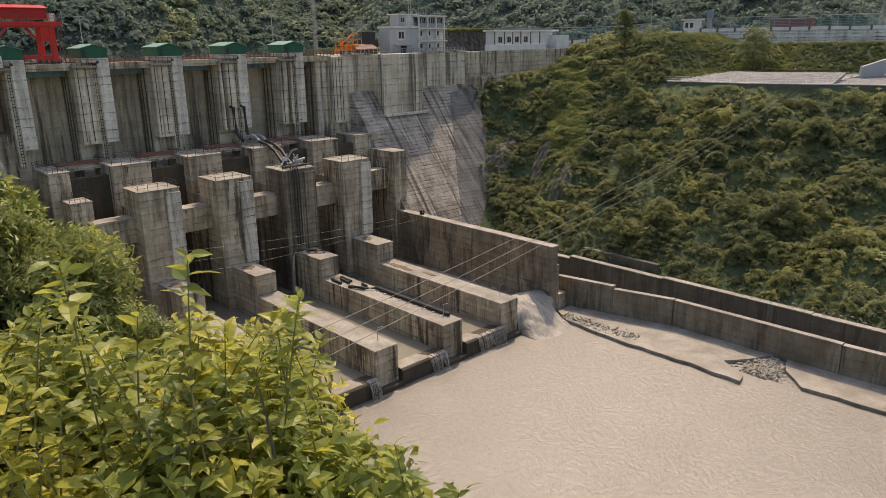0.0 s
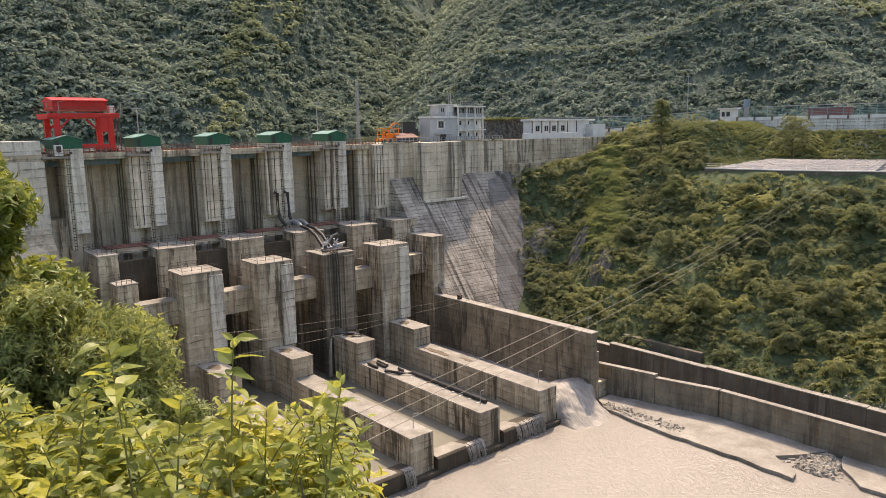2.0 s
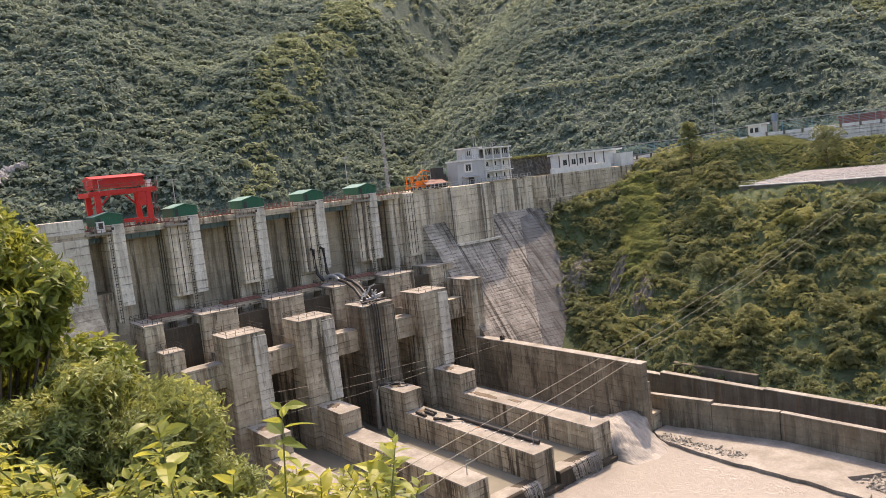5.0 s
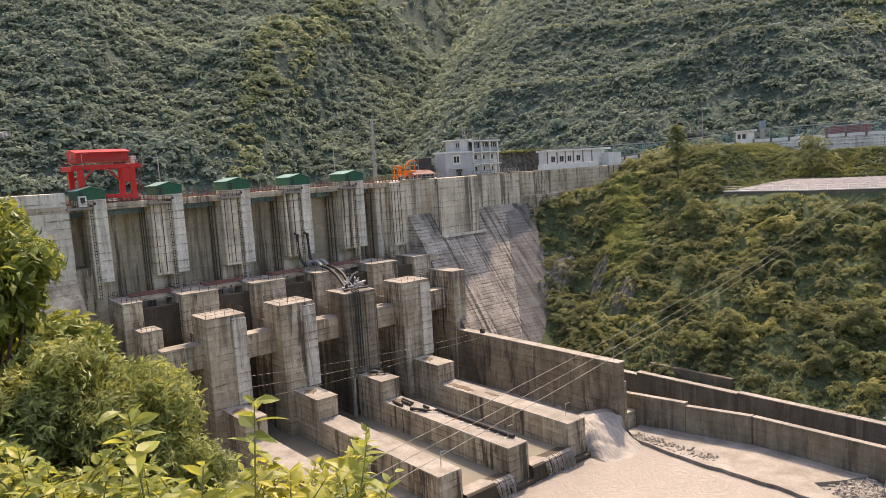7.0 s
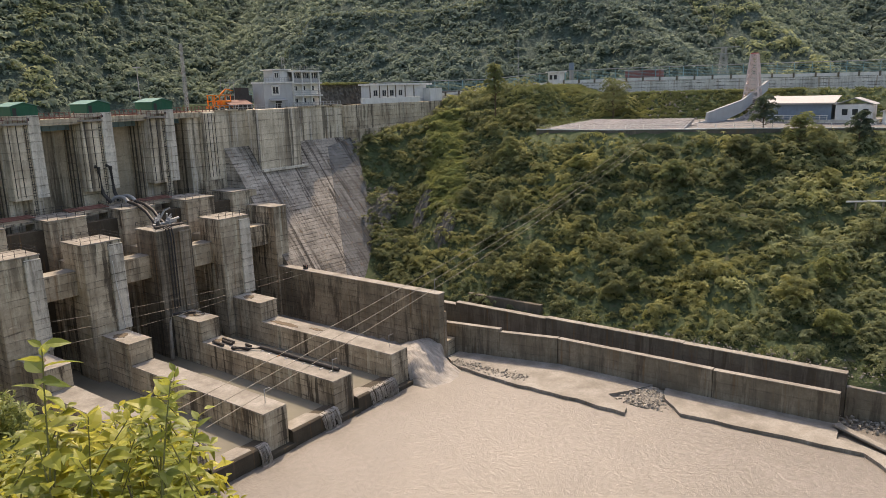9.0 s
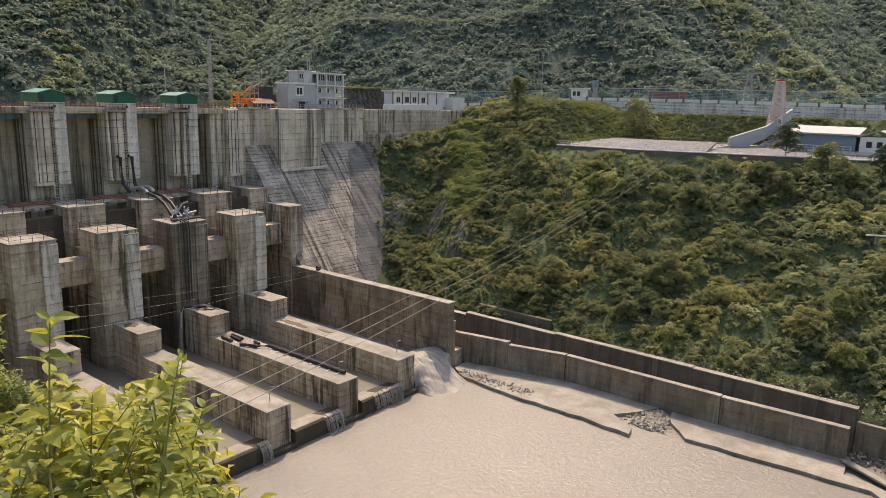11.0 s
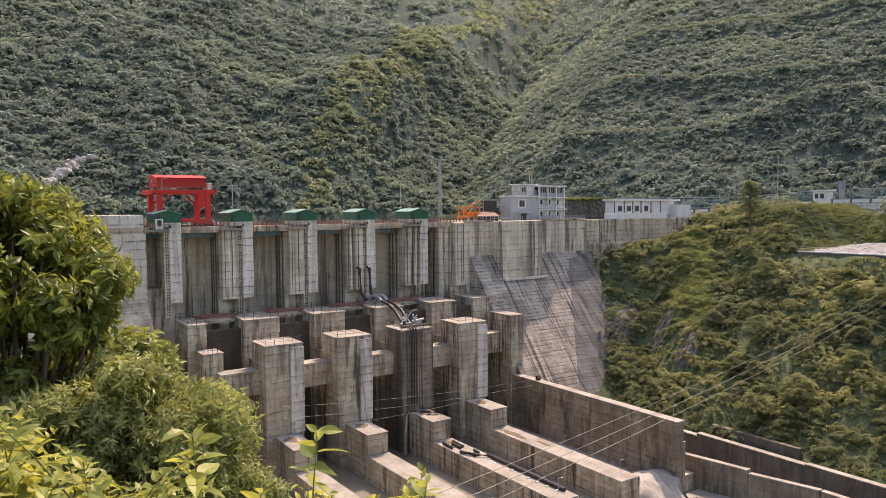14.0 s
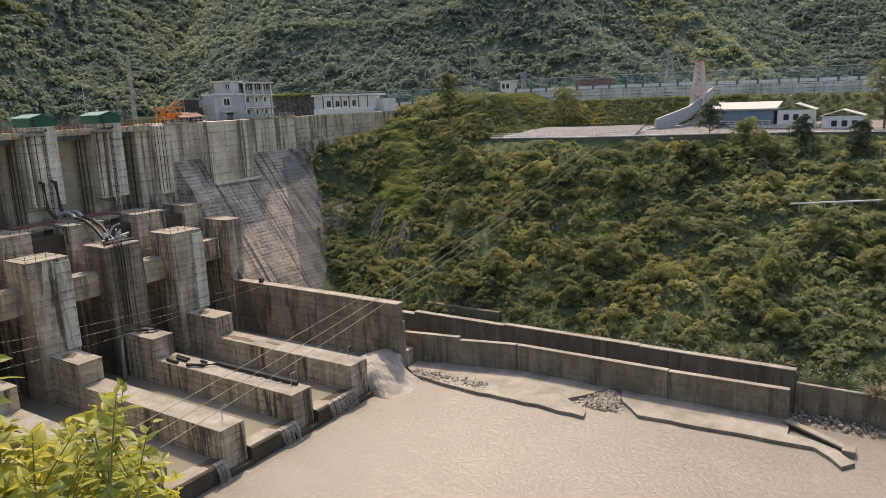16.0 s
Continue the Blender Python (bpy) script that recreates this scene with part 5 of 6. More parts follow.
e = thing("machine_shed", "dark corrugated lean-to beside the control building", "shed", (103.5, 134, CREST))
under(part("body", boxes((104.0, 107.6, 134, 137.5, CREST, 47.6), (105.2, 107.2, 134.5, 137, 47.6, 49.3)), M_DARKSTEEL), e)
under(part("lean_roof", prism([(131.6, 45.6), (134.0, 46.6), (134.0, 46.7), (131.6, 45.7)], 99.5, 105.8), M_RUST), e)
k = bmesh.new()
for xx in (99.8, 101.0, 102.1, 103.2):
    bar(k, (xx, 134.5, CREST), (xx, 134.5, 51.2), 0.06)
bar(k, (99.3, 134.5, 51.0), (106, 134.5, 51.0), 0.07)
bar(k, (99.3, 134.5, 50.4), (106, 134.5, 50.4), 0.05)
under(part("busbar_frame", k, M_STEEL), e)

e = thing("orange_hoist", "orange lattice hoisting machine parked on the crest", "machine", (98.5, 134, CREST))
under(part("chassis", boxes((96.0, 101.2, 132.8, 135.2, CREST + 0.5, CREST + 1.1), chamfer=0.06), M_ORANGE), e)
for xx in (96.6, 98.4, 100.4):
    w = under(part("wheel", tube(bmesh.new(), [(xx, 132.6, CREST + 0.45), (xx, 133.1, CREST + 0.45)], 0.45, 12), M_DARKSTEEL), e)
under(part("engine_cover", boxes((98.8, 101.0, 133.0, 135.0, CREST + 1.1, CREST + 2.2), chamfer=0.1), M_ORANGE), e)
k = bmesh.new()
for xx in (96.4, 98.2):
    for yy in (133.1, 134.9):
        bar(k, (xx, yy, CREST + 1), (xx, yy, CREST + 3.3), 0.13)
for z_ in (2.0, 3.3):
    for yy in (133.1, 134.9):
        bar(k, (96.2, yy, CREST + z_), (101.2, yy, CREST + z_), 0.12)
for xx in (99.6, 101.0):
    bar(k, (xx, 133.1, CREST + 2), (xx, 133.1, CREST + 3.3), 0.1)
bar(k, (96.4, 133.1, CREST + 2.0), (98.2, 133.1, CREST + 3.3), 0.08)
bar(k, (99.0, 134, CREST + 3.3), (100.6, 134, CREST + 4.6), 0.16)
bar(k, (100.6, 134, CREST + 4.6), (102.4, 134, CREST + 4.2), 0.14)
under(part("lattice", k, M_ORANGE), e)

v, f = [], []
for i in range(140):
    c = Vector((random.uniform(72.4, 76.4), random.uniform(140, 143), CREST))
    d = Vector((random.uniform(-1, 1), random.uniform(-1, 1), random.uniform(-0.35, 0.6))).normalized() * random.uniform(0.8, 1.9)
    c.z += random.uniform(0.2, 2.2) * (1 - abs(c.x - 74.4) / 2.6)
    u = d.orthogonal().normalized() * 0.09
    w = d.cross(u).normalized() * 0.09
    k = len(v)
    v += [tuple(c + s * d * 0.5 + a * u + b * w) for s in (-1, 1) for a, b in ((-1, -1), (1, -1), (1, 1), (-1, 1))]
    f += [(k, k + 1, k + 5, k + 4), (k + 1, k + 2, k + 6, k + 5), (k + 2, k + 3, k + 7, k + 6), (k + 3, k, k + 4, k + 7), (k, k + 3, k + 2, k + 1), (k + 4, k + 5, k + 6, k + 7)]
tagged(mesh_np("timber_heap", v, f, plain("straw_coloured_timber", (0.50, 0.38, 0.18), 0.8, 0, 0.4)), "heap of straw-coloured scrap timber on the crest", "timber", kind="stuff")

# long low building on the far bank wall
e = thing("long_building", "long white single-storey building with a row of windows", "building", (158, 137, CREST))
under(part("wall", boxes((147.0, 172.0, 134, 137, CREST, 49.2), chamfer=0.04), M_WHITE), e)
under(part("roof", boxes((146.4, 174.2, 133.4, 137.4, 49.2, 49.7)), M_WHITE), e)
under(part("plinth", boxes((146.9, 172.1, 133.9, 134.05, CREST, 45.4)), M_GREYWALL), e)
for x0 in (148.6, 152.2, 155.4, 159.2):
    window(e, x0, x0 + 1.7, 133.95, 46.3, 48.0)
for x0 in (147.1, 151.0, 154.4, 157.8, 162.0, 166.0):
    under(part("pilaster", boxes((x0, x0 + 0.3, 133.85, 134.02, CREST, 49.2)), M_DARKWALL), e)
under(part("annex", boxes((170.5, 176.5, 131.5, 136, CREST, 48.2)), M_WHITE), e)
part("white_parapet", boxes((140.1, 164.6, 130.4, 130.9, CREST, 45.95), chamfer=0.03), M_WHITE, dam, "whitewashed parapet")
e = thing("truck", "small green and white truck parked on the road", "truck", (179, 137, 45.5))
under(part("cargo_box", boxes((177.8, 180.6, 136, 138, 46.2, 48.2), chamfer=0.08), M_FENCE), e)
under(part("cab", boxes((180.7, 182.1, 136.1, 137.9, 46.2, 47.9), chamfer=0.15), M_WHITE), e)
for xx in (178.5, 181.3):
    under(part("wheel", tube(bmesh.new(), [(xx, 135.95, 46.0), (xx, 136.3, 46.0)], 0.45, 10), M_DARKSTEEL), e)
rubble("landslip", "pale rock of a landslip on the mountainside", 260, lambda: (lambda k, q: tuple(Vector(SCAR[k]).lerp(Vector(SCAR[k + 1]), q) + Vector((random.gauss(0, 1.3), random.gauss(0, 1.3), 1.2))))(random.randrange(3), random.random()), 0.8, 2.6, M_SLABS)
u_, w_ = np.meshgrid(np.linspace(137, 158.5, 110), np.linspace(43.5, 49.9, 26))
d_ = 0.55 * waves(u_, w_ * 0.12, 1.6, 81) + 0.4 * waves(u_, w_ * 0.35, 0.8, 82) + 0.25 * waves(u_, w_, 0.9, 83) + 0.22 * (w_ - 44)
i_ = (np.arange(25)[:, None] * 110 + np.arange(109)[None]).ravel()
q = np.stack([u_, 143.2 + d_, w_ + 0.5 * waves(u_, u_ * 0, 5.0, 84) * (w_ - 43.5) / 6.4], -1).reshape(-1, 3)
tagged(mesh_np("rock_cutting", q, np.stack([i_, i_ + 1, i_ + 111, i_ + 110], 1), M_CRAG), "ribbed dark rock cutting behind the crest road", "rock", kind="structure")

cx_, cy_ = rng.uniform(137.5, 158, 240), rng.uniform(142.8, 147, 240)
p, t, o, s = crown_leaves(np.stack([cx_, cy_, np.full(240, 49.9)], 1), np.full(240, 0.8), 40, 0.25, 0.7)
tagged(leaf_mesh("crag_grass", p, t, o, s * 1.4, s * 0.5, M_HEDGE_LIGHT), "yellow-green grass capping the crag", "grass", kind="stuff")
# posts, mast, lamps
for x_, y_, z_, h in ((88.0, 147, CREST, 9.6), (190, 113, 47.5, 13.5), (47.6, 147, CREST, 8.0)):
    e = thing("lamp_post", "slender grey lamp post beside the road", "lamp post", (x_, y_, z_), "lamp posts")
    under(part("pole", tube(bmesh.new(), [(x_, y_, z_ - 1), (x_, y_, z_ + h)], [0.14, 0.08], 8), M_STEEL), e)
    under(part("lamp_head", boxes((x_ - 0.9, x_ + 0.9, y_ - 0.12, y_ + 0.12, z_ + h - 0.1, z_ + h + 0.1)), M_STEEL), e)


def lattice(e, x_, y_, z0, h, w0, w1, mat, n=9, r=0.06):
    for sx in (-1, 1):
        for sy in (-1, 1):
            under(part("leg", tube(bmesh.new(), [(x_ + sx * w0, y_ + sy * w0, z0), (x_ + sx * w1, y_ + sy * w1, z0 + h)], r * 1.4, 4), mat), e)
    k = bmesh.new()
    for i in range(n):
        a, b = i / n, (i + 1) / n
        wa, wb = w0 + (w1 - w0) * a, w0 + (w1 - w0) * b
        za, zb = z0 + h * a, z0 + h * b
        c = [(-1, -1), (1, -1), (1, 1), (-1, 1)]
        for j in range(4):
            (p0, p1), (q0, q1) = c[j], c[(j + 1) % 4]
            bar(k, (x_ + p0 * wa, y_ + p1 * wa, za), (x_ + q0 * wb, y_ + q1 * wb, zb), r)
            bar(k, (x_ + q0 * wa, y_ + q1 * wa, za), (x_ + p0 * wb, y_ + p1 * wb, zb), r)
            bar(k, (x_ + p0 * wb, y_ + p1 * wb, zb), (x_ + q0 * wb, y_ + q1 * wb, zb), r)
    under(part("bracing", k, mat), e)


e = thing("radio_mast", "slender grey lattice mast behind the crest", "mast", (100, 148, CREST - 1))
lattice(e, 100, 148, CREST - 1.5, 16.3, 0.35, 0.22, M_STEEL, 22, 0.035)
e = thing("lattice_tower", "red and white steel lattice tower on the terrace", "tower", (188.5, 46.8, 39.5))
lattice(e, 188.5, 46.0, 39.2, 14.6, 2.1, 0.75, M_TOWER, 10, 0.14)
under(part("top_frame", boxes((187.7, 189.3, 45.2, 46.8, 53.7, 54.1)), M_RED), e)
under(part("footing", boxes((186, 191, 44.5, 49, 37.0, 39.3), chamfer=0.1), M_PAVE), e)
e = thing("power_pylon", "grey steel power-line pylon beyond the road", "pylon", (228, 64.5, 48))
lattice(e, 228, 64.5, 47.0, 10.5, 1.6, 0.5, M_STEEL, 6, 0.07)
under(part("cross_arm", boxes((227.8, 228.2, 60.5, 68.5, 57.4, 57.6), (227.8, 228.2, 61.5, 67.5, 55.6, 55.8)), M_STEEL), e)
for dy in (-3.8, 0, 3.8):
    c_ = tube(bmesh.new(), [(228, 64.5 + dy, 57.4), (300, 110 + dy * 2, 92), (420, 190 + dy * 3, 175)], 0.035, 4)
    under(part("power_line", c_, M_DARKSTEEL), e)

hx, hy, hz = on_mountain(51.0, 8.95)
e = thing("hill_pole", "twin-legged power pole on the hillside", "pole", (hx, hy, hz), "power poles")
k = bmesh.new()
for dx in (-1.2, 1.2):
    bar(k, (hx + dx, hy, hz - 1), (hx + dx * 0.8, hy, hz + 7.5), 0.16)
bar(k, (hx - 2.0, hy, hz + 7.0), (hx + 2.0, hy, hz + 7.0), 0.13)
bar(k, (hx - 1.1, hy, hz + 4.0), (hx + 1.1, hy, hz + 4.0), 0.1)
under(part("frame", k, M_STEEL), e)
e = thing("guard_house", "small white guard house with flat roof by the road", "hut", (197, 104, 48))
under(part("wall", boxes((195.5, 198.8, 102.2, 106.0, 47.4, 51.6), chamfer=0.04), M_WHITE), e)
under(part("roof", boxes((195.0, 199.2, 101.6, 106.6, 51.6, 51.95)), M_WHITE), e)
under(part("window", boxes((195.42, 195.55, 103.0, 104.0, 49.6, 50.9), (195.42, 195.55, 104.5, 105.4, 49.6, 50.9)), M_GLASS), e)
e = thing("water_tank", "small blue tank on a stand behind the guard house", "tank", (201, 101, 48))
under(part("tank", tube(bmesh.new(), [(201, 101, 52.2), (201, 101, 54.4)], 0.8, 12), M_BLUEWALL), e)
under(part("stand", boxes((200.5, 201.5, 100.5, 101.5, 47.5, 52.2)), M_STEEL), e)

# buildings on the terrace
e = thing("blue_shed", "long shed with blue wall and white sheet roof", "shed", (184, 34, TERRACE_Z))
under(part("plinth", boxes((180.5, 188.4, 18.0, 41.6, TERRACE_Z, 38.6)), M_PALE), e)
for i in range(9):
    under(part("baluster_post", boxes((180.4, 180.55, 28.0 + i * 1.5, 28.15 + i * 1.5, 38.6, 39.6)), M_WHITE), e)
under(part("balustrade_rail", boxes((180.4, 180.55, 27.9, 40.3, 39.5, 39.65), (180.42, 180.53, 27.9, 40.3, 39.0, 39.1)), M_WHITE), e)
under(part("wall", boxes((181.2, 188, 27.4, 40.8, 38.6, 42.0)), M_BLUEWALL), e)
under(part("roof", slab([(180.4, 26.8), (188.8, 26.8), (188.8, 41.6), (180.4, 41.6)], 42.0, 42.2), M_ROOFWHITE), e)
bm = bmesh.new()
vs = [bm.verts.new(q) for q in ((180.3, 26.7, 42.2), (189, 26.7, 43.6), (189, 41.7, 43.6), (180.3, 41.7, 42.2), (180.3, 26.7, 42.35), (189, 26.7, 43.75), (189, 41.7, 43.75), (180.3, 41.7, 42.35))]
for f_ in ((0, 1, 2, 3), (4, 5, 6, 7), (0, 1, 5, 4), (2, 3, 7, 6), (1, 2, 6, 5), (0, 3, 7, 4)):
    bm.faces.new([vs[j] for j in f_])
bmesh.ops.recalc_face_normals(bm, faces=bm.faces)
under(part("roof_sheet", bm, M_ROOFWHITE), e)


def cottage(x0, x1, y0, y1, z0, ze, za, label):
    c = thing("cottage", label, "house", ((x0 + x1) / 2, (y0 + y1) / 2, z0))
    under(part("wall", boxes((x0, x1, y0, y1, z0, ze), chamfer=0.03), M_WHITE), c)
    ym = (y0 + y1) / 2
    for s, yo in ((-1, y0 - 0.5), (1, y1 + 0.5)):
        under(part("roof_slope", prism([(ym, za), (yo, ze - 0.15), (yo, ze), (ym, za + 0.15)], x0 - 0.5, x1 + 0.5), M_ROOFWHITE), c)
    for y_ in np.arange(y0 + 0.8, y1 - 1.0, 2.0):
        w = under(part("window", boxes((x0 - 0.06, x0 + 0.04, y_, y_ + 1.1, z0 + 1.0, z0 + 2.3)), M_GLASS), c)
    return c


cottage(181, 188, 19.4, 26.6, 38.6, 41.9, 43.2, "white cottage with pale gable roof on the terrace")
cottage(180, 187, 9.6, 17.4, 37.1, 40.4, 41.6, "low white cottage with pale roof and small porch")
cottage(182, 190, -6, 4.5, 37.1, 40.2, 41.2, "long white house partly behind trees")
ramp_top = [(171.5, 57.4, 37.6), (175.7, 52.8, 38.6), (175.8, 52.6, 40.5), (183.5, 46.8, 43.2), (192.5, 43.4, 47.5)]
ramp_low = [36.4, 36.6, 36.6, 40.3, 45.2]
bm = bmesh.new()
rows_ = []
for (x_, y_, z_), lo_ in zip(ramp_top, ramp_low):
    rows_.append([bm.verts.new(q) for q in ((x_, y_, z_), (x_ + 0.5, y_ + 0.6, z_), (x_ + 0.5, y_ + 0.6, lo_), (x_, y_, lo_))])
for a_, b_ in zip(rows_, rows_[1:]):
    for i in range(4):
        bm.faces.new((a_[i], a_[(i + 1) % 4], b_[(i + 1) % 4], b_[i]))
bm.faces.new(rows_[0]), bm.faces.new(rows_[-1])
bmesh.ops.recalc_face_normals(bm, faces=bm.faces)
part("ramp_wall", bm, M_GREYWALL, dam, "pale sloping wall of the ramp up to the road")
rubble("ramp_spill", "pale rubble spilled below the ramp", 500, lambda: (lambda q: (176.5 + 15 * q + random.uniform(-0.5, 1.0), 51.0 - 7.6 * q - random.uniform(0, 2.6), 37.6 + 6.0 * q * q))(random.random()), 0.15, 0.7, M_SLABS)
# sloping bed of pale concrete blocks above the terrace edge
v, f = [], []
for i in range(62):
    y_ = 87.0 - i * 0.53
    e_ = float(terrace_edge(y_))
    for j in range(13):
        if j * 0.9 > (87.5 - y_) * 1.1:
            continue
        x_, z_ = e_ + 1.6 + j * 0.58, 37.35 + j * 0.155 + random.uniform(-0.04, 0.06)
        k = len(v)
        w_, d_ = random.uniform(0.2, 0.235), random.uniform(0.23, 0.265)
        v += [(x_ + sx * d_, y_ + sy * w_, z_ + h_ + sx * 0.06) for h_ in (-0.5, 0.12) for sx, sy in ((-1, -1), (1, -1), (1, 1), (-1, 1))]
        f += [(k + 4, k + 5, k + 6, k + 7), (k, k + 4, k + 7, k + 3), (k, k + 1, k + 5, k + 4), (k + 3, k + 7, k + 6, k + 2), (k + 1, k + 2, k + 6, k + 5)]
tagged(mesh_np("block_paving", v, f, M_SLABS), "sloping bed of pale concrete blocks above the terrace", "paving", kind="stuff")
e = thing("red_shed", "long low rust-red shed beside the road", "shed", (208, 78, 48))
under(part("wall", boxes((206.6, 209.5, 75.8, 86.4, 47.0, 51.4), chamfer=0.04), plain("faded_red_sheet", (0.26, 0.10, 0.09), 0.7, 0.0, 0.4)), e)
under(part("roof", prism([(75.5, 51.4), (86.7, 51.4), (86.7, 51.55), (75.5, 51.55)], 206.2, 209.9), M_ROOFWHITE), e)
e = thing("masonry_wall", "dark masonry wall on the bank above the retaining wall", "wall", (113.0, 66, 6))
under(part("wall", boxes((112.7, 113.6, 62.5, 79.0, 4.0, 7.9), chamfer=0.08), M_DARKWALL), e)

# ---- pumps, hoses and loose pipes on the piers ----
X3 = LX[3]
e = thing("pump_set", "dewatering pumps with silver ducts and black hoses", "pump", (X3, 120, 25))
for dx in (-2.1, -0.7):
    q = Vector((X3 + dx + 1.7, 0, 0))
    under(part("silver_duct", tube(bmesh.new(), [q + Vector((-0.9, 129.6, 28.9)), q + Vector((-0.4, 128.6, 29.7)), q + Vector((0.0, 127.4, 29.9)), q + Vector((0.1, 126.2, 29.6)), q + Vector((0.2, 125.4, 29.0))], 0.33, 14), M_STEEL), e)
    under(part("black_hose", tube(bmesh.new(), [q + Vector((0.2, 125.4, 29.0)), q + Vector((0.3, 122.6, 28.6)), q + Vector((0.2, 119.8, 27.6)), q + Vector((0.0, 117.6, 26.2)), q + Vector((0.0, 116.4, 25.5))], 0.3, 12), M_DARKSTEEL), e)
    under(part("riser_pipe", tube(bmesh.new(), [(X3 + dx * 1.6 + 0.3, 130.3, 35.6), (X3 + dx * 1.6 + 0.9, 130.2, 35.4), (X3 + dx * 1.6 + 1.1, 130.1, 30.5), (X3 + dx * 1.3 + 1.1, 129.4, 29.2), (X3 + dx + 0.8, 129.2, 28.9)], 0.34, 10), M_DARKSTEEL), e)
for ax, ay, az, bx, by, bz, r_ in ((-0.6, 116.5, 25.2, 0.9, 115.8, 27.9, 0.18), (0.9, 115.8, 27.9, 1.6, 115.0, 28.4, 0.14), (1.7, 116.6, 25.2, 1.1, 115.4, 27.4, 0.15), (-1.8, 115.4, 25.6, 2.6, 115.0, 25.9, 0.3), (0.2, 114.4, 26.2, 2.9, 114.6, 26.5, 0.22), (-0.2, 117.0, 26.6, -0.9, 115.2, 25.5, 0.2)):
    under(part("pump_pipe", tube(bmesh.new(), [(X3 + ax, ay, az), (X3 + bx, by, bz)], r_, 8), M_STEEL), e)
for i in range(5):
    xx, yy = X3 - 1.4 + i * 0.75, 114.5 + (i % 3) * 1.2
    under(part("pump_body", tube(bmesh.new(), [(xx, yy, 25.2), (xx, yy, 25.7), (xx, yy, 26.5 + 0.3 * (i % 2))], [0.5, 0.42, 0.25], 10), M_STEEL if i % 2 else M_DARKSTEEL), e)
    under(part("valve_arm", tube(bmesh.new(), [(xx - 0.6, yy, 26.2), (xx + 0.7, yy + 0.2, 26.9 + 0.25 * (i % 3))], 0.11, 6), M_STEEL), e)
under(part("manifold", tube(bmesh.new(), [(X3 - 2.6, 113.6, 25.6), (X3 + 2.8, 113.2, 25.6)], 0.22, 10), M_DARKSTEEL), e)
for xx in (X3 - 1.5, X3 - 0.9, X3 - 0.4):
    under(part("down_hose", tube(bmesh.new(), [(xx, 113.2, 25.6), (xx - 0.05, 112.0, 25.3), (xx, 111.75, 24.0), (xx - 0.1, 111.7, 11.0)], 0.13, 8), M_DARKSTEEL), e)
e = thing("discharge_hose", "black hose spilling water beside the pier nose", "hose", (X3 - 2, 110, 9.9))
under(part("hose", tube(bmesh.new(), [(X3 - 2.6, 111.0, 10.3), (X3 - 1.6, 110.5, 10.3), (X3 - 0.3, 110.2, 10.2), (X3 + 0.8, 109.2, 10.1)], 0.22, 8), M_DARKSTEEL), e)
under(part("coil", tube(bmesh.new(), [(X3 + 0.9 * math.cos(a_) + 0.6, 108.0 + 0.9 * math.sin(a_), 10.05) for a_ in np.linspace(0, 6, 16)], 0.1, 6), M_DARKSTEEL), e)
under(part("falling_water", tube(bmesh.new(), [(X3 - 2.7, 111.0, 10.3), (X3 - 3.3, 110.9, 9.2), (X3 - 3.6, 110.8, 6), (X3 - 3.7, 110.8, 2.4)], [0.12, 0.2, 0.3, 0.4], 8), M_FOAM), e)
e = thing("long_pipe", "long dark steel pipe lying on timber rests", "pipe", (X3 + 0.9, 84, 6.3))
under(part("pipe", tube(bmesh.new(), [(X3 - 1.5, 96.5, 6.62), (X3 - 0.4, 93.8, 6.62), (X3 + 1.3, 92.2, 6.62), (X3 + 1.3, 74.5, 6.62)], 0.3, 12), M_DARKSTEEL), e)
for i in range(9):
    yy = 75.5 + i * 2.0
    under(part("rest", boxes((X3 + 0.25, X3 + 1.0, yy - 0.07, yy + 0.07, 6.3, 6.42)), M_ORANGE if i == 6 else M_WHITE), e)
for i, (dx, y0, y1) in enumerate(((-1.4, 99.0, 102.0), (-0.2, 98.2, 101.0), (0.5, 98.6, 101.8), (0.8, 94.5, 96.0))):
    e = thing("pipe_length", "short length of black pipe lying on the wall", "pipe", (X3 + dx, (y0 + y1) / 2, 6.3), "loose pipes")
    under(part("pipe", tube(bmesh.new(), [(X3 + dx, y0, 6.55), (X3 + dx + 0.2, y1, 6.55)], 0.25, 10), M_DARKSTEEL), e)
M_SILT = plain("dry_brown_silt", (0.17, 0.13, 0.09), 0.95, 0.0, 0.6, 2.0)
random.seed(11)
for cx, y_, z_, rx_, ry_ in [(LX[k] - 0.3, 109.4, 9.86, 1.1, 1.5) for k in (1, 2, 3, 4)] + [(LX[4] - 0.6, 99.5, 6.3, 0.8, 3.6), (LX[4] + 0.3, 92.0, 6.3, 0.5, 1.8), (LX[3] + 0.2, 102.2, 6.3, 1.0, 0.9)]:
    out_ = [(cx + rx_ * math.cos(a_) * random.uniform(0.6, 1.15), y_ + ry_ * math.sin(a_) * random.uniform(0.6, 1.15)) for a_ in np.linspace(0, math.tau, 19)[:-1]]
    e = thing("silt_patch", "flat crusted patch of dry brown silt on bare concrete", "silt", (cx, y_, z_), "silt patches")
    under(part("crust", slab(out_, z_ - 0.02, z_ + 0.05), M_SILT), e)
e = thing("pale_pipe", "thin pale pipe running down the pier face", "pipe", (59.1, 111.8, 10.4))
under(part("pipe", tube(bmesh.new(), [(58.7, 111.8, 21.8), (58.9, 111.78, 17.5), (59.3, 111.8, 13.0), (59.5, 111.8, 10.2)], 0.07, 6), M_WHITE), e)
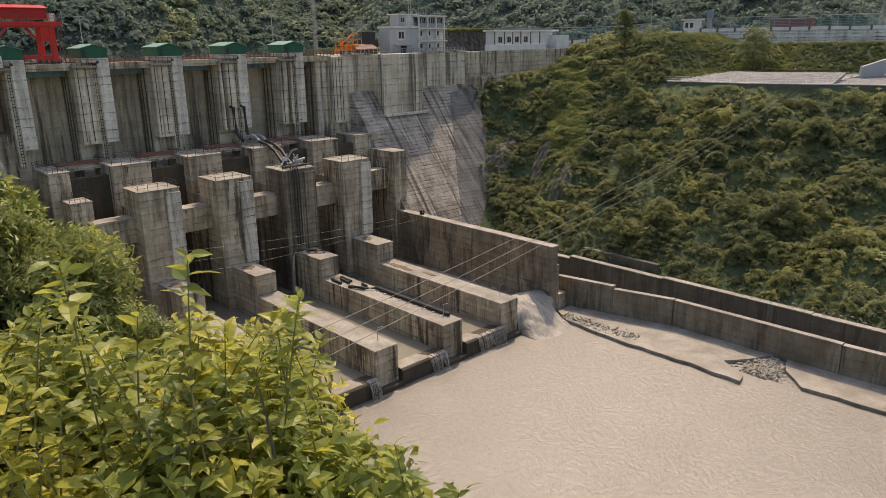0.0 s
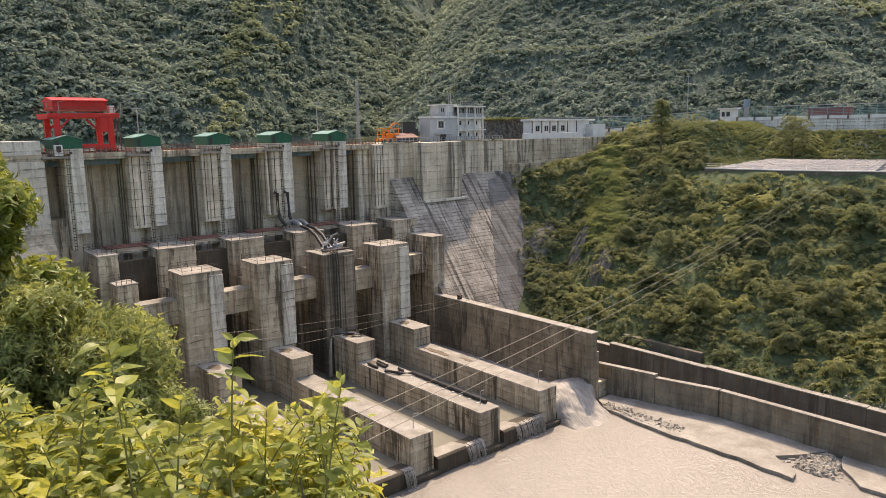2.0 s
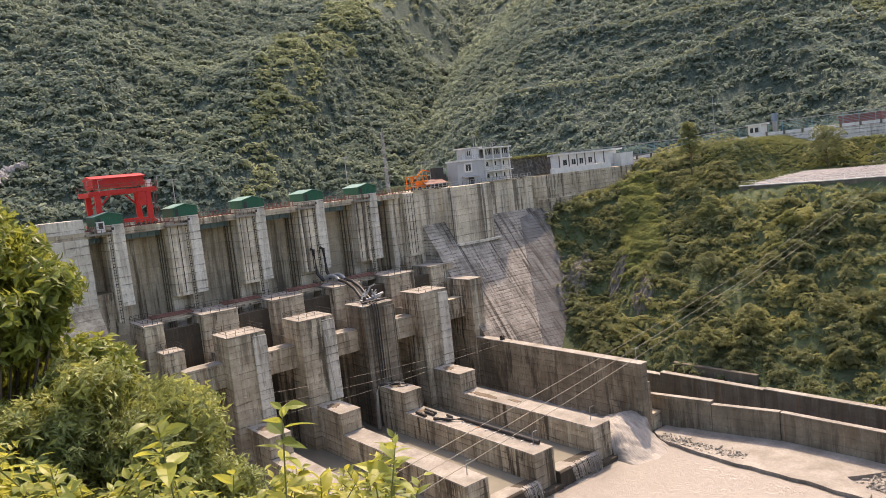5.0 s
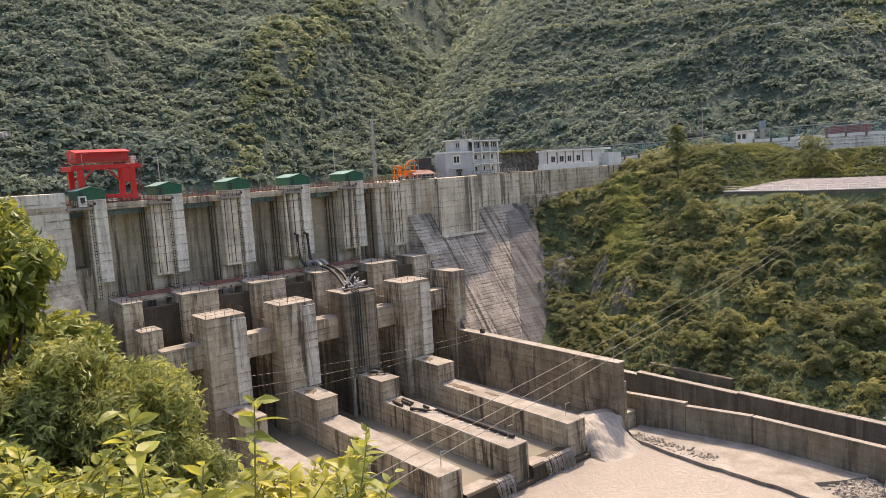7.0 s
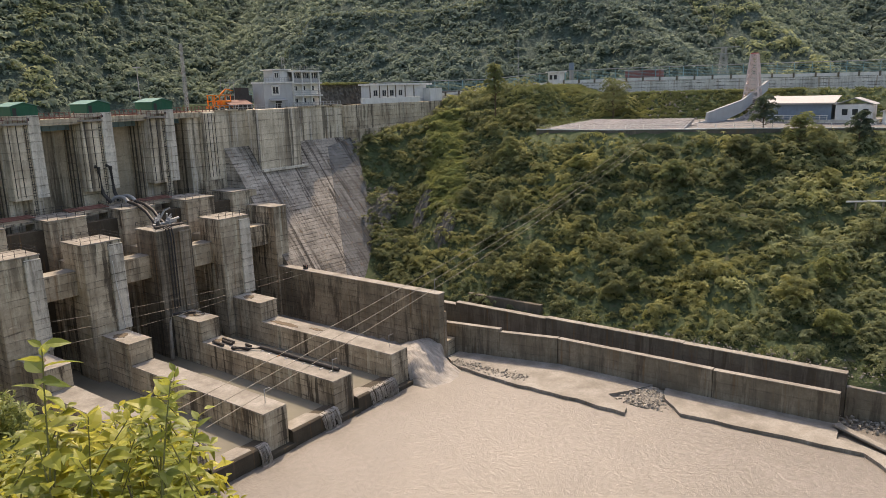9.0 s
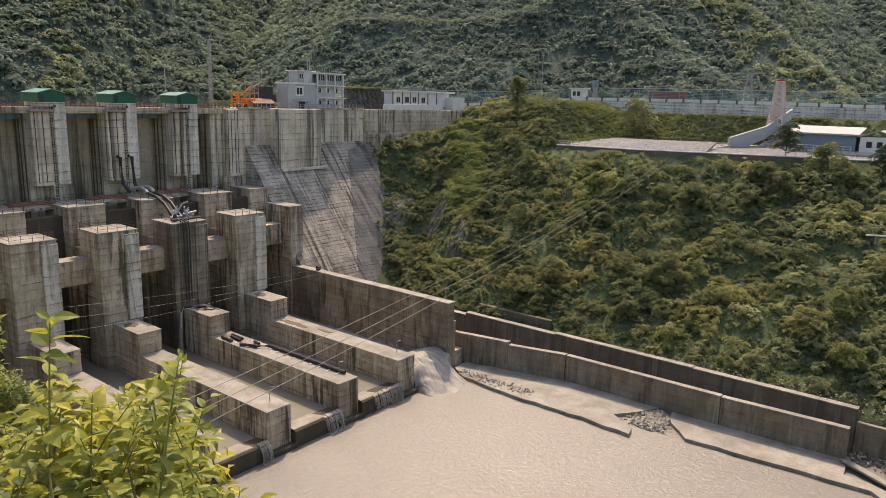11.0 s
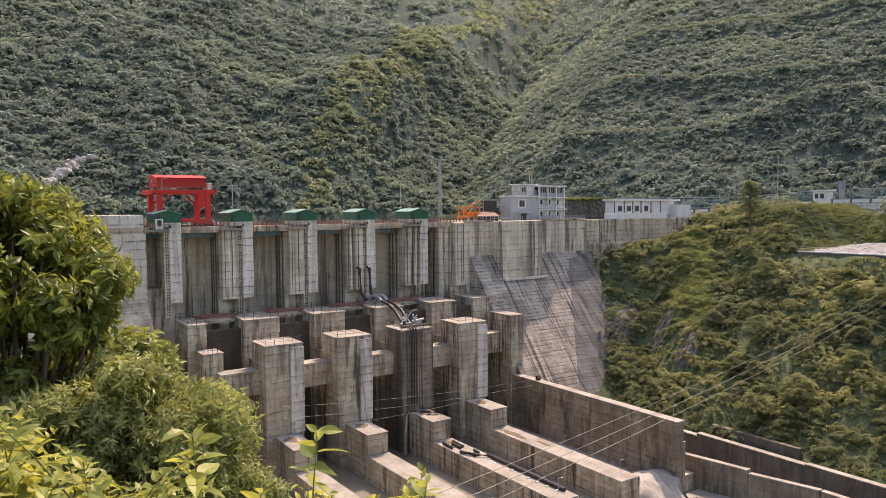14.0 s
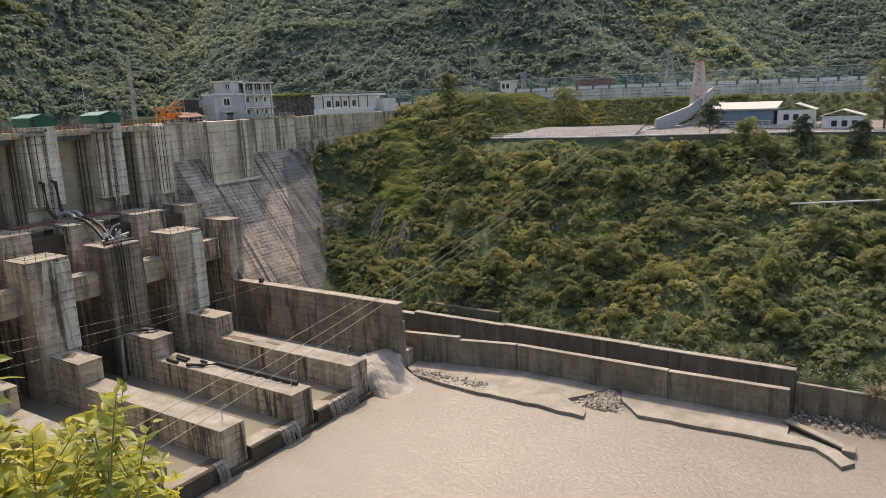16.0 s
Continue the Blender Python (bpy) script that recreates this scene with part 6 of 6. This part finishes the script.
# small posts at the wall ends
for cx in LX[1:] + [96.3]:
    z_ = 6.3 if cx != 96.3 else 12.75
    e = thing("gauge_post", "thin bent steel post on a wall end", "post", (cx + 1.4, 75, z_), "gauge posts")
    k = bar(bmesh.new(), (cx + 0.6, 75.0, z_), (cx + 0.6, 75.0, z_ + 2.0), 0.06)
    bar(k, (cx + 0.6, 75.0, z_ + 2.0), (cx + 1.6, 75.0, z_ + 1.95), 0.05)
    under(part("post", k, M_STEEL), e)
e = thing("winch", "small dark winch on the training wall", "winch", (96.3, 107.5, 12.75))
under(part("frame", boxes((96.0, 96.15, 107.2, 108.0, 12.75, 13.6), (96.5, 96.65, 107.2, 108.0, 12.75, 13.6), chamfer=0.03), M_DARKSTEEL), e)
under(part("drum", tube(bmesh.new(), [(96.0, 107.6, 13.3), (96.65, 107.6, 13.3)], 0.28, 12), M_RUST), e)

# ---- cables ----


def cable(name, label, a, b, sag, r, n=14):
    a, b = Vector(a), Vector(b)
    pts_ = []
    for i in range(n + 1):
        t_ = i / n
        p_ = a.lerp(b, t_)
        p_.z -= sag * 4 * t_ * (1 - t_)
        pts_.append(p_)
    ob = part(name, tube(bmesh.new(), pts_, r, 5), M_CABLE)
    return tagged(ob, label, "cable", "cables")


A_ = [(159.0, 63.7, 35.3), (159.5, 61.1, 35.8), (159.9, 59.2, 36.4)]
B_ = [(20.8, 35.8, 29.8), (21.6, 35.0, 29.3), (22.2, 34.3, 28.8)]
for a, b, sg in zip(A_, B_, (1.6, 1.5, 1.4)):
    cable("span_cable", "thin pale steel cable spanning the river", a, b, sg, 0.023)
for i, (a, b) in enumerate((((96.4, 107.0, 13.3), (35.5, 94.9, 20.0)), ((96.4, 104.0, 13.2), (35.4, 94.5, 18.4)), ((85.0, 109.5, 11.0), (35.1, 94.0, 16.7)))):
    cable("guy_cable", "thin cable strung across the lower piers", a, b, 0.8, 0.018)

# ---- trees of the far bank ----


def tree(x_, y_, z_, h, r, material, label, lobes=9, per=240, leaf=0.30, slim=1.0, group="bank trees"):
    e = thing("tree", label, "tree", (x_, y_, z_), group)
    tk = bmesh.new()
    tube(tk, [(x_, y_, z_ - 0.8), (x_ + 0.1, y_, z_ + h * 0.3), (x_ - 0.15, y_ + 0.1, z_ + h * 0.62), (x_, y_, z_ + h * 0.9)], [0.02 * h, 0.015 * h, 0.009 * h, 0.003 * h], 7)
    cs, rs = [], []
    for i in range(lobes):
        t_ = (i + 0.5) / lobes
        a_ = i * 2.4 + x_
        zc = z_ + h * (0.32 + 0.62 * t_)
        rr_ = r * slim * (0.75 - 0.45 * abs(t_ - 0.4)) * random.uniform(0.75, 1.15)
        c = (x_ + rr_ * math.cos(a_) * (1.05 - t_ * 0.6), y_ + rr_ * math.sin(a_) * (1.05 - t_ * 0.6), zc)
        cs.append(c)
        rs.append(r * (0.62 - 0.25 * t_) * random.uniform(0.8, 1.2))
        tube(tk, [(x_, y_, z_ + h * (0.25 + 0.5 * t_)), tuple((Vector(c) + Vector((x_, y_, zc - 0.5))) / 2), c], [0.012 * h, 0.008 * h, 0.003 * h], 5)
    under(part("trunk", tk, M_BARK), e)
    p_, t_, o_, s_ = rosettes(cs, rs, per // 8, 7, leaf * 1.9, 0.8)
    under(leaf_mesh("crown", p_, t_, o_, s_, s_ * 0.36, material, 0, 0.35), e)
    return e


tree(157.5, 100.5, 41.5, 12.5, 3.4, M_HEDGE_LIGHT, "slim feathery olive tree on the bank above the slope", 15, 300, 0.24, 0.8)
tree(176, 76.6, 37.0, 11.5, 5.2, M_HEDGE, "dense round green tree behind the terrace", 12, 330, 0.30)
tree(179, 5.5, 37.1, 14.5, 5.0, M_HEDGE, "tall spreading tree between the terrace houses", 11, 300, 0.30)
tree(168.5, 38.5, 35.5, 9.0, 3.2, M_DARKLEAF, "dark green tree at the terrace edge", 9, 240, 0.30)
tree(166.0, 30.5, 32.0, 8.5, 3.8, M_HEDGE_LIGHT, "yellowish green tree below the terrace edge", 10, 240, 0.3)
tree(168.5, 20.0, 33.5, 7.5, 2.8, M_DARKLEAF, "dark green tree at the terrace edge", 9, 240, 0.30)
tree(167.0, 9.0, 31.0, 9.0, 3.2, M_DARKLEAF, "dark green tree below the terrace edge", 9, 240, 0.30)
random.seed(5)
for i in range(46):
    yy = random.uniform(-25, 96)
    f_ = random.uniform(0.08, 0.9)
    xx = 113 + f_ * (float(terrace_edge(min(yy, 90))) - 116)
    zz = float(right_bank(np.array(xx), np.array(yy)))
    big = random.uniform(0.7, 1.35)
    tree(xx, yy, zz - 0.4, 4.6 * big, 2.5 * big, M_HEDGE if random.random() < 0.7 else M_HEDGE_LIGHT, "leafy tree on the scrub slope", 8, 260, 0.27, 1.15, "slope trees")
e = thing("dry_bush", "pale dry bush growing on the retaining wall", "bush", (110.4, 1.5, 4.6))
k = bmesh.new()
for i in range(70):
    a_, b_ = random.uniform(0, math.tau), random.uniform(0.15, 1.3)
    d = Vector((math.cos(a_) * math.cos(b_), math.sin(a_) * math.cos(b_), math.sin(b_))) * random.uniform(1.4, 3.0)
    tube(k, [Vector((110.4, 1.5, 4.6)), Vector((110.4, 1.5, 4.7)) + d * 0.6, Vector((110.4, 1.5, 4.4)) + d], [0.07, 0.05, 0.02], 4)
under(part("twigs", k, plain("dry_twigs", (0.36, 0.31, 0.2), 0.9)), e)
e = thing("water_pipe", "pale water pipe laid across the scrub slope", "pipe", (149, 11, 25.2))
under(part("pipe", tube(bmesh.new(), [(146.9, 18.5, 25.6), (148.6, 11.5, 26.0), (150.6, 4.0, 26.4), (152.0, -3.0, 26.6)], 0.17, 8), M_WHITE), e)
for i in range(5):
    yy = 17.0 - i * 4.2
    xx = 146.9 + (18.5 - yy) * 0.24
    under(part("rest", boxes((xx - 0.2, xx + 0.2, yy - 0.15, yy + 0.15, 22.5, 25.6 + i * 0.2)), M_CONC), e)
e = thing("utility_pole", "bare grey utility pole on the bank", "pole", (165, 5, 28))
under(part("pole", tube(bmesh.new(), [(165, 5.3, 24), (165, 5.3, 35.5)], [0.16, 0.11], 8), M_STEEL), e)

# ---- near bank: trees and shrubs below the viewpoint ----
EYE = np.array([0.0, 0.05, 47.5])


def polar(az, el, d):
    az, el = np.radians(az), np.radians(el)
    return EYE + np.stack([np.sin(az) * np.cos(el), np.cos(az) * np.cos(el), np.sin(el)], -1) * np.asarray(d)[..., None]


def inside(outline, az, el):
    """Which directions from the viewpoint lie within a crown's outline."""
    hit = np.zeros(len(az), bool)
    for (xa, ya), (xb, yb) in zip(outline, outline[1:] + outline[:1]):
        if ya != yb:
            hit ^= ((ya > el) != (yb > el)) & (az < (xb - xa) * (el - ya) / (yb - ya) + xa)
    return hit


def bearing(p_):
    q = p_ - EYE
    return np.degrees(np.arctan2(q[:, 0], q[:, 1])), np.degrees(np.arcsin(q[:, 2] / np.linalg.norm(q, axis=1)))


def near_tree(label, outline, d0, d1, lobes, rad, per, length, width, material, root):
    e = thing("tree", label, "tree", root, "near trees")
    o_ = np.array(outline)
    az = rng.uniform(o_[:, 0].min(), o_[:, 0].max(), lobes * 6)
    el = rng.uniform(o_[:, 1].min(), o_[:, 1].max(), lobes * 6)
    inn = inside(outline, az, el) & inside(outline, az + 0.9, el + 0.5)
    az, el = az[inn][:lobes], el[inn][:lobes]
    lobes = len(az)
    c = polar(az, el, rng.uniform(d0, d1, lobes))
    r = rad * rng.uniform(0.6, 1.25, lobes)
    tk = bmesh.new()
    rt = Vector(root)
    mid = Vector(c.mean(0)) * 0.5 + rt * 0.5
    tube(tk, [rt - Vector((0, 0, 0.4)), rt.lerp(mid, 0.5), mid], [0.16, 0.13, 0.1], 8)
    for i in range(0, lobes, 2):
        q = Vector(c[i])
        tube(tk, [mid, mid.lerp(q, 0.5) + Vector((0, 0, 0.25)), q], [0.05, 0.03, 0.008], 5)
    under(part("trunk", tk, M_BARK), e)
    # rosettes of leaves at twig ends
    n_r = per // 9
    cc, rr_ = np.repeat(c, n_r, 0), np.repeat(r, n_r)[:, None]
    dirs = unit(rng.normal(size=cc.shape) + np.array([0, 0, 0.35]))
    tips = cc + dirs * rr_ * rng.uniform(0.45, 1.12, (len(cc), 1)) * np.array([1, 1, 0.85])
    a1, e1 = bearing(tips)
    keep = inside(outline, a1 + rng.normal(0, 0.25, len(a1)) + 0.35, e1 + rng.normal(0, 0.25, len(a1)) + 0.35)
    tips, dirs = tips[keep], dirs[keep]
    tips, dirs = np.repeat(tips, 9, 0), np.repeat(unit(dirs + np.array([0, 0, 0.3])), 9, 0)
    sp = unit(np.cross(dirs, rng.normal(size=dirs.shape)))
    al = unit(sp * rng.uniform(0.6, 1.2, (len(sp), 1)) + dirs * rng.uniform(-0.1, 0.7, (len(sp), 1)))
    up = unit(dirs + 0.35 * rng.normal(size=dirs.shape))
    base = tips - dirs * rng.uniform(0, 0.14, (len(sp), 1))
    ln = length * rng.uniform(0.6, 1.25, len(sp))
    under(leaf_mesh("crown", base, al, up, ln, ln * width, material, 1, 0.3), e)
    return e


M_BROAD = leafy("broad_green_leaves", (0.055, 0.085, 0.022), (0.215, 0.26, 0.055), (0.40, 0.40, 0.07), 0.45, 0.45, 0.8)
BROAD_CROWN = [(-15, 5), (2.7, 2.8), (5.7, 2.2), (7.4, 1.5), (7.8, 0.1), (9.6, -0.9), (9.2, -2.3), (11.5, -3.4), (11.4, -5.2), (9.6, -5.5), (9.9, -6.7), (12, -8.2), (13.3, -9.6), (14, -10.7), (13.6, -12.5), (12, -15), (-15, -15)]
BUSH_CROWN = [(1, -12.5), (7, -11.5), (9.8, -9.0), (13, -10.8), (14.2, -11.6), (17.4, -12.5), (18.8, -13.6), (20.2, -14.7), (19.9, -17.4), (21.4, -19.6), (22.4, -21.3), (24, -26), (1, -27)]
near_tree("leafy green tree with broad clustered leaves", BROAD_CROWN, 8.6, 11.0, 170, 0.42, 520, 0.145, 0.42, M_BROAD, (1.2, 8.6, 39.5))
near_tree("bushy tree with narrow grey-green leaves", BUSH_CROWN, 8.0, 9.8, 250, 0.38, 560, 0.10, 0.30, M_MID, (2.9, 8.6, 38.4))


def shrub(tips, label, big=1.0):
    """Upright young shoots with alternate leaves; tips are (place, length, lean)."""
    rootp = np.mean([t_[0] for t_ in tips], 0) - np.array([0, 0, 1.5])
    e = thing("shrub", label, "shrub", tuple(rootp), "near shrubs")
    B, A2, U, Ls = [], [], [], []
    for tip, ln, lean in tips:
        foot = tip - np.array([lean[0] * ln, lean[1] * ln, ln])
        ctrl = foot * 0.5 + tip * 0.5 + np.array([lean[0], lean[1], 0]) * -0.12
        pts_ = [foot, foot * 0.3 + ctrl * 0.7, ctrl * 0.4 + tip * 0.6, tip]
        under(part("stem", tube(bmesh.new(), [tuple(q) for q in pts_], [0.005, 0.004, 0.003, 0.002], 5), M_STEM), e)
        n = int(ln / 0.034)
        ph = rng.uniform(0, 6)
        for j in range(n):
            u = 1 - (j / n) ** 1.1 * 0.97
            s0 = min(int(u * 3), 2)
            w = u * 3 - s0
            q = pts_[s0] * (1 - w) + pts_[s0 + 1] * w
            a_ = ph + j * 2.4
            young = max(0.0, 1 - j / 6)
            o_ = np.array([math.cos(a_), math.sin(a_), 0.25 + 0.9 * young + rng.normal() * 0.18])
            B.append(q)
            A2.append(o_)
            U.append(np.array([0, 0, 1.0]) + rng.normal(size=3) * 0.3 - 0.3 * o_ * young)
            Ls.append(big * (0.055 + 0.06 * min(1, j / 5)) * rng.uniform(0.65, 1.25))
            if rng.random() < 0.35:
                B.append(q + o_ * 0.03)
                A2.append(np.array([math.cos(a_ + 1.0), math.sin(a_ + 1.0), 0.1]))
                U.append(np.array([0, 0, 1.0]) + rng.normal(size=3) * 0.4)
                Ls.append(big * rng.uniform(0.05, 0.09))
    Ls = np.array(Ls)
    under(leaf_mesh("foliage", np.array(B), np.array(A2), np.array(U), Ls, Ls * 0.5, M_NEAR, 2, 0.28), e)
    return e


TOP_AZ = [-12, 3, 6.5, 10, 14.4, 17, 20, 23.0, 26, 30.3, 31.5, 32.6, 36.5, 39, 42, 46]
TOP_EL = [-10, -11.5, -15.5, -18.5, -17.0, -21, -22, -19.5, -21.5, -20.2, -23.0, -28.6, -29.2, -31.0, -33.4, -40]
tall = [((0.98, 2.30, 46.80), 0.95, (0.05, -0.05)), ((0.66, 2.60, 46.77), 0.9, (-0.04, 0.05)), ((2.05, 3.34, 46.12), 0.8, (0.22, 0.05)), ((1.33, 2.18, 46.59), 0.8, (0.18, 0.0)), ((1.71, 2.63, 46.18), 0.8, (0.25, -0.05)), ((1.14, 2.41, 46.47), 0.8, (0.1, 0.05)), ((0.84, 2.45, 46.58), 0.7, (0.1, 0.0)), ((1.48, 1.50, 46.02), 0.5, (0.1, -0.05))]
shrub([(np.array(p_), l_, n_) for p_, l_, n_ in tall], "young shrub with long upright shoots and yellow-green leaves")
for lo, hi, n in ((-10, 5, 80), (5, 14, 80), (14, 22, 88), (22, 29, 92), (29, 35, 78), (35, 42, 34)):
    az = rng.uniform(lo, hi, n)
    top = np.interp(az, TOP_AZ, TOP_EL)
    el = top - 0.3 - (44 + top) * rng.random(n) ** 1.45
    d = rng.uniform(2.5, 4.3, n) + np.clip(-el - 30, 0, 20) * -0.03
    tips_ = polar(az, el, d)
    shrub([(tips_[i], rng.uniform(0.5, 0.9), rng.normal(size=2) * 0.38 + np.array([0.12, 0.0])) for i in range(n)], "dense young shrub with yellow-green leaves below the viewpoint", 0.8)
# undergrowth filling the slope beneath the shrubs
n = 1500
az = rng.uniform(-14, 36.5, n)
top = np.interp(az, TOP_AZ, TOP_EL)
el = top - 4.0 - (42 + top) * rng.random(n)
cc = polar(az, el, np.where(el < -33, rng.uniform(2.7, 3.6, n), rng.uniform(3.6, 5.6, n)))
p_, t_, o_, s_ = crown_leaves(cc, rng.uniform(0.16, 0.32, n), 42, 0.085, 0.8)
und = leaf_mesh("undergrowth", p_, t_, o_, s_ * 1.2, s_ * 0.55, M_NEAR, 1)
tagged(und, "tangled undergrowth on the near bank", "undergrowth", kind="stuff")
k = bmesh.new()
for i in range(26):
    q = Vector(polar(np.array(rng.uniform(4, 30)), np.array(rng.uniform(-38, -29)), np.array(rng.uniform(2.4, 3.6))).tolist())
    d = Vector((random.uniform(-1, 1), random.uniform(-0.6, 0.6), random.uniform(-0.1, 0.9))).normalized()
    tube(k, [q, q + d * 0.16 + Vector((0, 0, 0.02)), q + d * 0.3], [0.006, 0.004, 0.002], 4)
tw = part("dry_twigs", k, M_BARK)
tagged(tw, "thin bare brown twigs among the shrubs", "twigs", kind="stuff")
